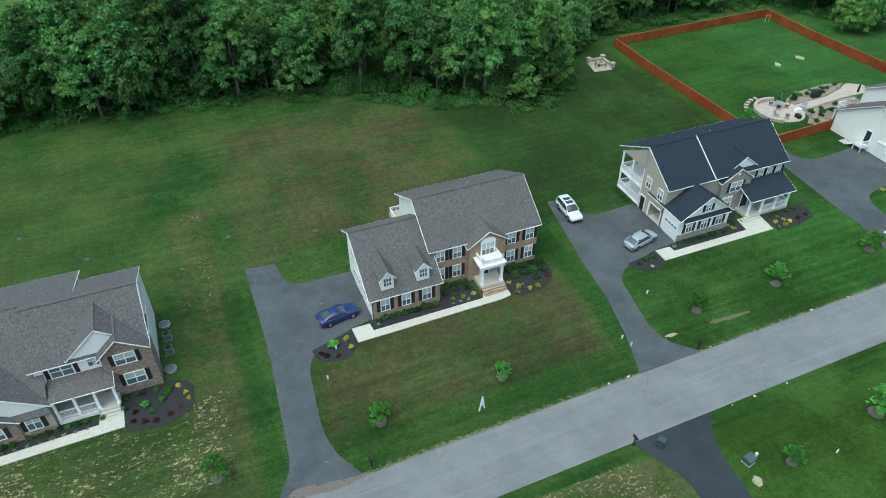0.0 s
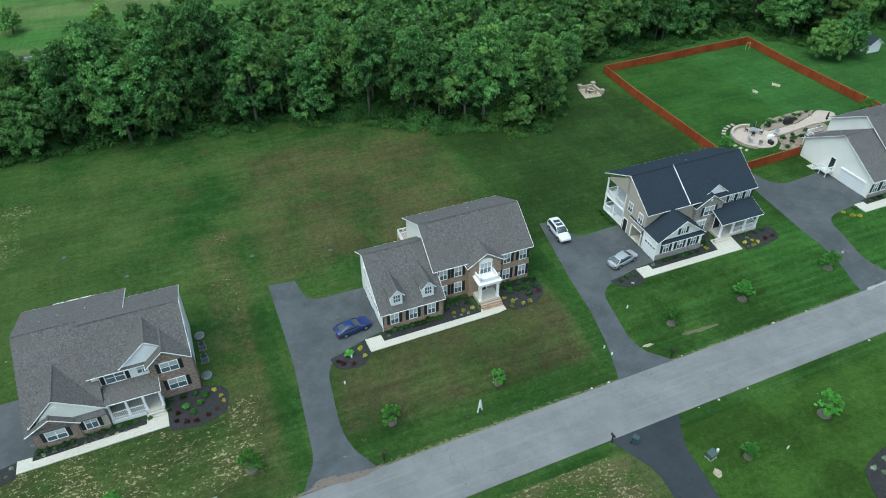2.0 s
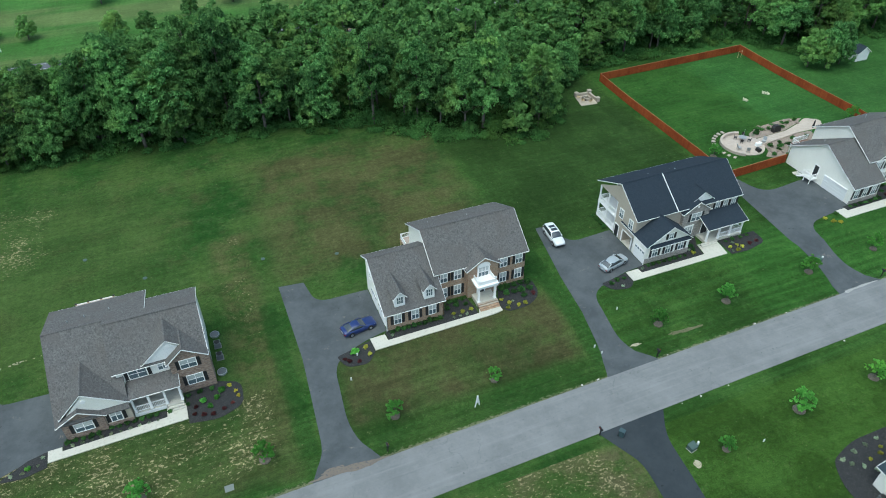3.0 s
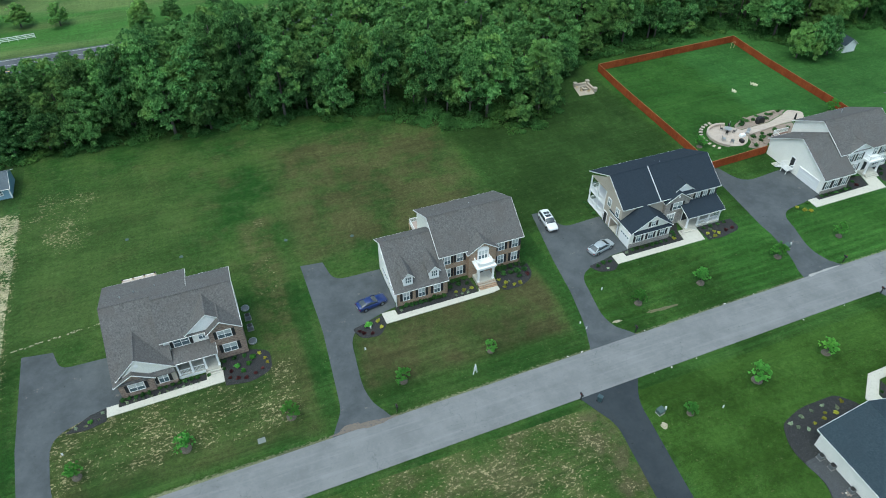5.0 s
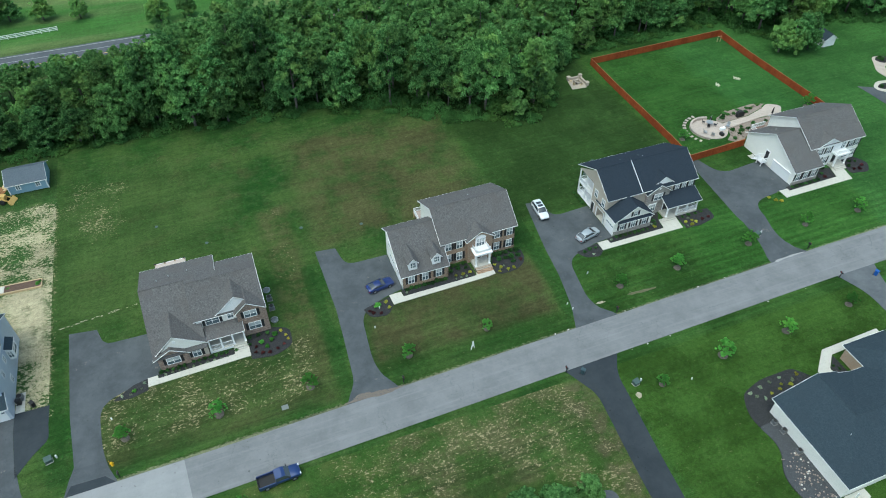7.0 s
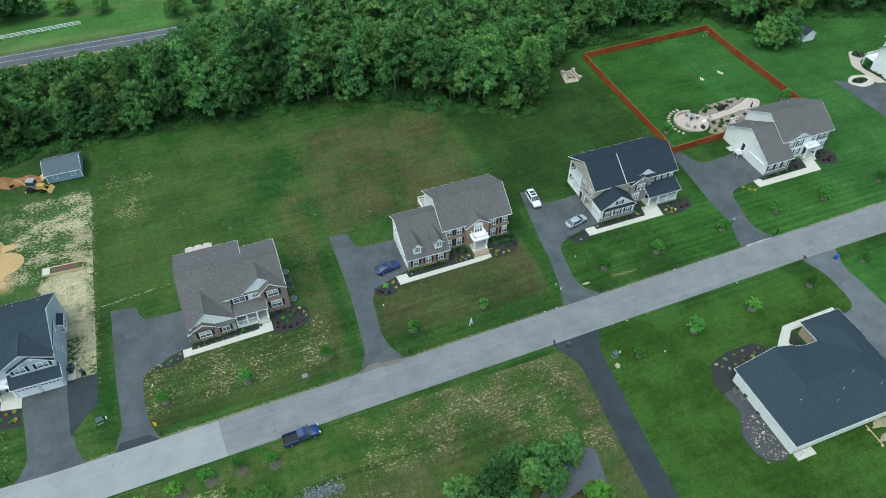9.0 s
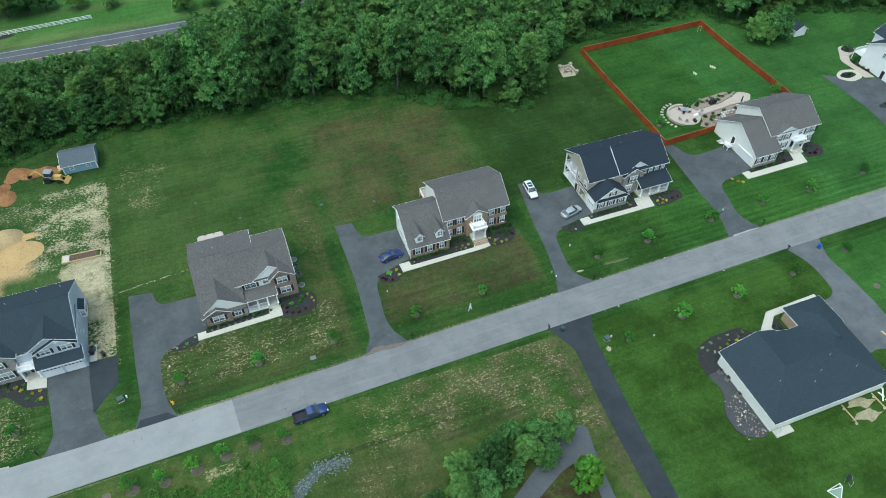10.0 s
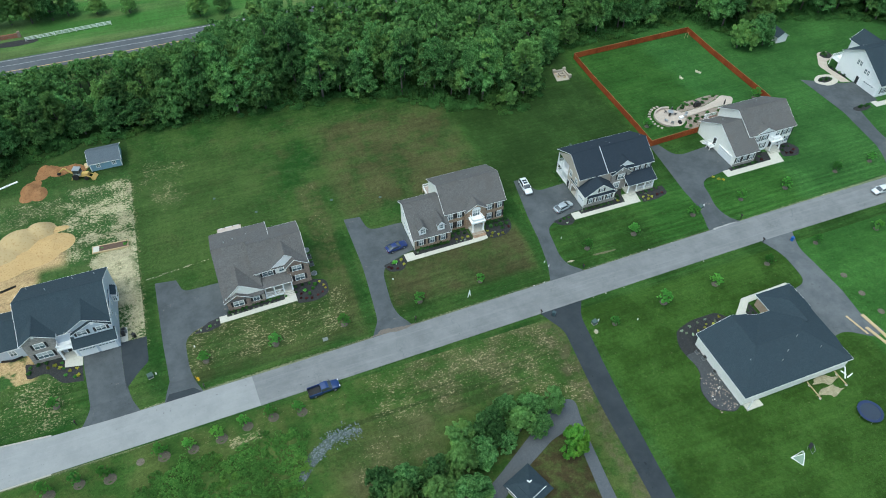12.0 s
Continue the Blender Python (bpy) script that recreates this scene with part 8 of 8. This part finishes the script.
# ---- low house's yard: trampoline, goal, timber ----
tr = thing("trampoline", "round trampoline with blue padded rim on the lawn", "trampoline", 77.0, -10.6, gz(-10.6))
part("mat", Geo().lathe([(1.70, 0.83), (1.70, 0.845)], n=32), plain("trampoline_mat", (0.032, 0.045, 0.068), 0.7), tr)
part("rim_pad", Geo().lathe([(1.72, 0.79), (2.2, 0.79), (2.24, 0.86), (2.2, 0.9), (1.75, 0.88), (1.71, 0.81)], n=32), plain("rim_blue", (0.022, 0.036, 0.085), 0.6), tr)
for k in range(6):
    a = 1.047 * k
    part("leg", Geo().tube((2.05 * math.cos(a), 2.05 * math.sin(a), 0), (2.05 * math.cos(a), 2.05 * math.sin(a), 0.82), 0.03, 0.03), M_GREYMETAL, tr)
goal = thing("soccer_goal", "small white pop-up goal with net on the lawn", "goal", 60.0, -13.0, gz(-13))
g = Geo()
for p, q_ in (((-1.6, 0.4, 0), (-0.6, -1.5, 0)), ((-0.6, -1.5, 0), (1.1, 0.7, 0)), ((-1.6, 0.4, 0), (1.1, 0.7, 0)), ((1.1, 0.7, 0), (0.3, -0.1, 1.1)), ((-1.6, 0.4, 0), (0.3, -0.1, 1.1)), ((-0.6, -1.5, 0), (0.3, -0.1, 1.1))):
    g.tube((p[0], p[1], p[2] + 0.04), (q_[0], q_[1], q_[2] + 0.04), 0.05, 0.05, 6)
part("frame", g, M_WHITE, goal)
part("net", Geo().prism([(-1.6, 0.4, 0.06), (-0.6, -1.5, 0.06), (0.3, -0.1, 1.12)], (0.02, 0.02, 0.01)), plain("net_grey", (0.20, 0.27, 0.21), 0.8), goal)
reb = thing("rebounder", "small black net frame beside the goal", "goal", 62.4, -12.6, gz(-12.6), 25)
part("net", Geo().prism([(-0.6, 0, 0.9), (0.7, 0, 0.9), (0.8, 0.6, 1.0), (-0.3, 0.6, 1.0)], (0, 0, 0.03)), M_BLACK, reb)
for p, q_ in (((-0.6, 0, 0.9), (-0.5, -0.6, 0)), ((0.7, 0, 0.9), (0.5, -0.7, 0)), ((-0.5, -0.6, 0), (0.5, -0.7, 0)), ((-0.3, 0.6, 1.0), (-0.4, 0.4, 0))):
    part("bar", Geo().tube((p[0], p[1], p[2] + 0.02), (q_[0], q_[1], q_[2] + 0.02), 0.025, 0.025, 6), M_GREYMETAL, reb)
for x0_, y0_, x1_, y1_, w, n in ((88.8, 8.2, 89.7, 3.2, 0.11, 3), (91.9, 7.4, 92.6, 0.2, 0.12, 5), (90.4, 4.6, 91.4, -0.2, 0.11, 5)):
    pile = thing("timber_stack", "stack of pale new timber planks on the drive", "timber", x0_, y0_, gz(y0_) + 0.03, 0, "stacks of timber")
    for k in range(n):
        part("plank", Geo().beam((k * w * 1.15, 0, 0.06 + 0.004 * k), (x1_ - x0_ + k * w * 1.15, y1_ - y0_, 0.06), w, 0.12), M_WOOD, pile)
fr = thing("deck_footing", "new timber deck frame laid on bare ground", "deck frame", 74.2, -3.0, gz(-3))
for a, b in (((-3.2, 1.5), (-3.2, -2.2)), ((3.2, 1.6), (3.3, -1.6))):
    part("beam", Geo().beam((*a, 0.25), (*b, 0.25), 0.1, 0.24), M_WOOD, fr)
for px, py in ((-3.2, -2.1), (3.3, -1.5), (-3.2, 0.8), (3.2, 0.9)):
    part("footing", Geo().tube((px, py, -0.1), (px, py, 0.12), 0.22, 0.22, 10), M_CONC, fr)
M_PALEGRAVEL = earth("pale_gravel", (0.46, 0.43, 0.36), (0.60, 0.57, 0.49), (0.38, 0.35, 0.29), 2.0)
M_TURNED = earth("turned_soil", (0.12, 0.12, 0.06), (0.46, 0.40, 0.27), (0.56, 0.50, 0.37), 1.6)
laid("bare_soil", blob(74.6, -2.2, 2.2, 0.8, 40, 0.35, 12), 0.02, M_TURNED, "turned pale soil beside the house wall", "soil", "stuff")
laid("bare_soil", blob(74.0, -4.5, 2.5, 0.8, 40, 0.35, 17), 0.02, M_TURNED, "turned pale soil under the new deck frame", "soil", "stuff")
gut = thing("gutter_lengths", "loose white gutter lengths lying on the lawn", "gutter", 79.2, -2.3, gz(-2.3))
for p, q_ in (((-0.9, -1.0), (0.9, 1.0)), ((-0.1, -0.5), (-0.5, 0.6)), ((-0.4, -1.0), (1.2, -0.6)), ((0.7, 0.9), (1.0, 1.4))):
    part("length", Geo().beam((*p, 0.08), (*q_, 0.12), 0.2, 0.12), M_WHITE, gut)
q = random.Random(77)
for k in range(110):
    x, y = q.uniform(52.4, 56.2), q.uniform(-1.4, 6.5)
    if x < 53 and y > 3:
        continue
    s = q.uniform(0.06, 0.17)
    ob = tagged(part("river_stone", Geo().lathe([(s * 0.7, -0.04), (s, s * 0.25), (s * 0.5, s * 0.5)], n=6), M_ROCKBED if k % 9 else M_CONC), "rounded stone scattered over the side bed", "stone", "stones in the side bed")
    ob.matrix_world = pose(x, y, gz(y) + 0.05, 0, 0, q.uniform(0, 360))

# ---- stone-lined swale, rough grass, small roofed hut ----
swale = thing("rock_swale", "drainage swale lined with grey broken stone", "stones", -14.5, 16.0, 0, kind="stuff")
q = random.Random(5)
g = Geo()
for k in range(620):
    t = q.random()
    cx_ = -8.8 + t * -12.0
    cy_ = 18.4 - 6.0 * max(0, t - 0.45) ** 1.2 * 2.0 + q.gauss(0, 0.75 if t < 0.75 else 0.5)
    s = q.uniform(0.06, 0.16)
    a = q.uniform(0, 6.28)
    ring = [(cx_ + 14.5 + s * math.cos(a + i * 1.257) * q.uniform(0.7, 1.2), cy_ - 16.0 + s * math.sin(a + i * 1.257) * q.uniform(0.7, 1.2)) for i in range(5)]
    zb = gz(cy_) - 0.03
    g.prism([(px, py, zb) for px, py in ring], (q.uniform(-0.05, 0.05), q.uniform(-0.05, 0.05), s * q.uniform(0.5, 0.9)))
M_RIPRAP = Mat("riprap", 0.9)
M_RIPRAP.color(M_RIPRAP.mix(M_RIPRAP.island(), (0.05, 0.065, 0.075), (0.17, 0.195, 0.21)))
tagged(part("stone", g, M_RIPRAP.m, swale), kind="stuff")
laid("swale_bed", [(-8.8, 18.5, 0.6), (-14.0, 17.4, 1), (-18.0, 14.4, 1), (-21.0, 11.6, 0.4), (-21.4, 12.6, 0.4), (-18.8, 16.8, 1), (-14.0, 19.2, 1)], 0.02, earth("grassy_gravel", (0.05, 0.085, 0.04), (0.10, 0.12, 0.11), (0.14, 0.155, 0.16), 2.2), "grey gravel bed under the swale's stones", "gravel", "stuff")
clumps = []
r = np.random.default_rng(9)
for k in range(2600):
    x, y = float(r.uniform(-62, -17)), float(r.uniform(-4, 24))
    edge = 0.8 * math.sin(x * 0.45) + 0.6 * math.sin(x * 1.3 + 2)
    if y > 22.4 + edge or x < -46 - (19 - y) * 0.4 + edge or (y > 10 and x > -16.6 - (21 - y) * 0.32 + edge * 0.5) or (y <= 10 and x > -20 + edge):
        continue
    h = float(r.uniform(0.22, 0.62)) * (1.25 if noise.noise((x * 0.25, y * 0.25, 1)) > 0.1 else 0.75)
    clumps.append(leaf_cloud(5000 + k, [((x, y, gz(y) + h * 0.3), (h * 1.5, h * 1.3, h * 0.9))], 54, 0.15))
tagged(part("rough_growth", cloud_mesh("rough_growth", np.concatenate(clumps), M_WEED), None), "rough weedy growth filling the low ground", "weeds", kind="stuff")
hut = House("roofed_hut", "small hut with dark hipped shingle roof by the gravel path", 13.4, -2.2, 0, "hut")
hut.base.matrix_world = pose(13.5, -2.4, 0, 0, 0, 21)
hut.x = hut.y = 0
hut.block(-2.2, 2.2, -2.2, 2.2, 2.6, M_CREAM)
for a, b in (((-2.9, -2.9), (2.9, -2.9)), ((2.9, -2.9), (2.9, 2.9)), ((2.9, 2.9), (-2.9, 2.9)), ((-2.9, 2.9), (-2.9, -2.9))):
    k = 0.5
    hut.slope([(a[0] * k, a[1] * k, 3.5), (*a, 2.6), (*b, 2.6), (b[0] * k, b[1] * k, 3.5)], M_DARKROOF, "")
    hut.slope([(0, 0, 4.4), (a[0] * k * 1.05, a[1] * k * 1.05, 3.62), (b[0] * k * 1.05, b[1] * k * 1.05, 3.62)], M_DARKROOF, "")
for a in (-2.78, -2.52):
    hut.part("roof_rail", Geo().beam((a, -2.6, 2.75), (a, 2.2, 2.75), 0.08, 0.08), M_WHITE)
hut.part("roof_rail", Geo().beam((-2.0, -1.98, 3.3), (2.0, -1.98, 3.3), 0.07, 0.07), M_WHITE)
hut.part("white_bracket", Geo().box(-0.1, -0.1, 4.3, 0.5, 0.05, 4.42).box(-0.1, -0.1, 4.3, 0.05, 0.45, 4.42), M_WHITE)
far_shed = House("garden_shed", "small white shed half hidden by trees", 144.6, 99.0, gz(99), "shed")
far_shed.gable_y(97.2, 101.0, [(142.8, 0), (146.4, 0), (146.4, 2.1), (144.6, 3.3), (142.8, 2.1)], M_WHITESIDE)
far_shed.roof_y(96.9, 101.3, (142.5, 2.05), (144.6, 3.5), (146.7, 2.05), M_DARKROOF)
laid("kidney_bed", blob(142.3, 75.5, 3.7, 2.5, 26, 0.05, 6), 0.06, M_PALEGRAVEL, "pale gravel bed with shrubs beside the drive", "flower bed", "structure")
laid("mulch_bed", blob(142.0, 75.7, 2.5, 1.2, 20, 0.1, 6), 0.066, M_MULCH, "dark mulch bed set in the pale gravel", "flower bed", "structure")
laid("mulch_bed", blob(151.6, 86.2, 1.9, 1.7, 20, 0.06, 2), 0.09, M_MULCH, "round dark bed at the end of the paver path", "flower bed", "structure")
laid("mulch_bed", [(147.7, 74.4), (148.5, 74.4), (148.5, 81.8), (147.5, 80.6, 1)], 0.09, M_MULCH, "narrow dark bed along the white house's wall", "flower bed", "structure")
shrubs("green", [(140.4, 75.6), (141.2, 76.2), (142.0, 75.4), (142.9, 75.9), (143.6, 75.3), (141.4, 61.9), (142.3, 62.2), (143.2, 61.6), (144.2, 62.0), (148.1, 75.4), (148.1, 77.0), (148.0, 78.6), (148.0, 80.2), (151.0, 85.8), (152.0, 86.6), (151.6, 87.2), (150.8, 86.8)], 1.3)
laid("mulch_bed", blob(142.0, 61.6, 2.6, 1.2, 18, 0.1, 7), 0.05, M_MULCH, "dark mulch bed beside the white house's drive", "flower bed", "structure")
laid("garden_path", [(145.2, 73.2), (147.8, 72.4), (147.6, 76.0), (147.3, 80.4, 1), (149.4, 83.4, 1), (153.6, 84.6, 1), (153.2, 88.0, 1), (150.0, 88.2, 1), (148.0, 85.4, 1), (145.4, 82.0, 1.5), (145.6, 78.6, 1)], 0.08, M_PAVER, "tan paver path along the white house's side", "path", "structure")
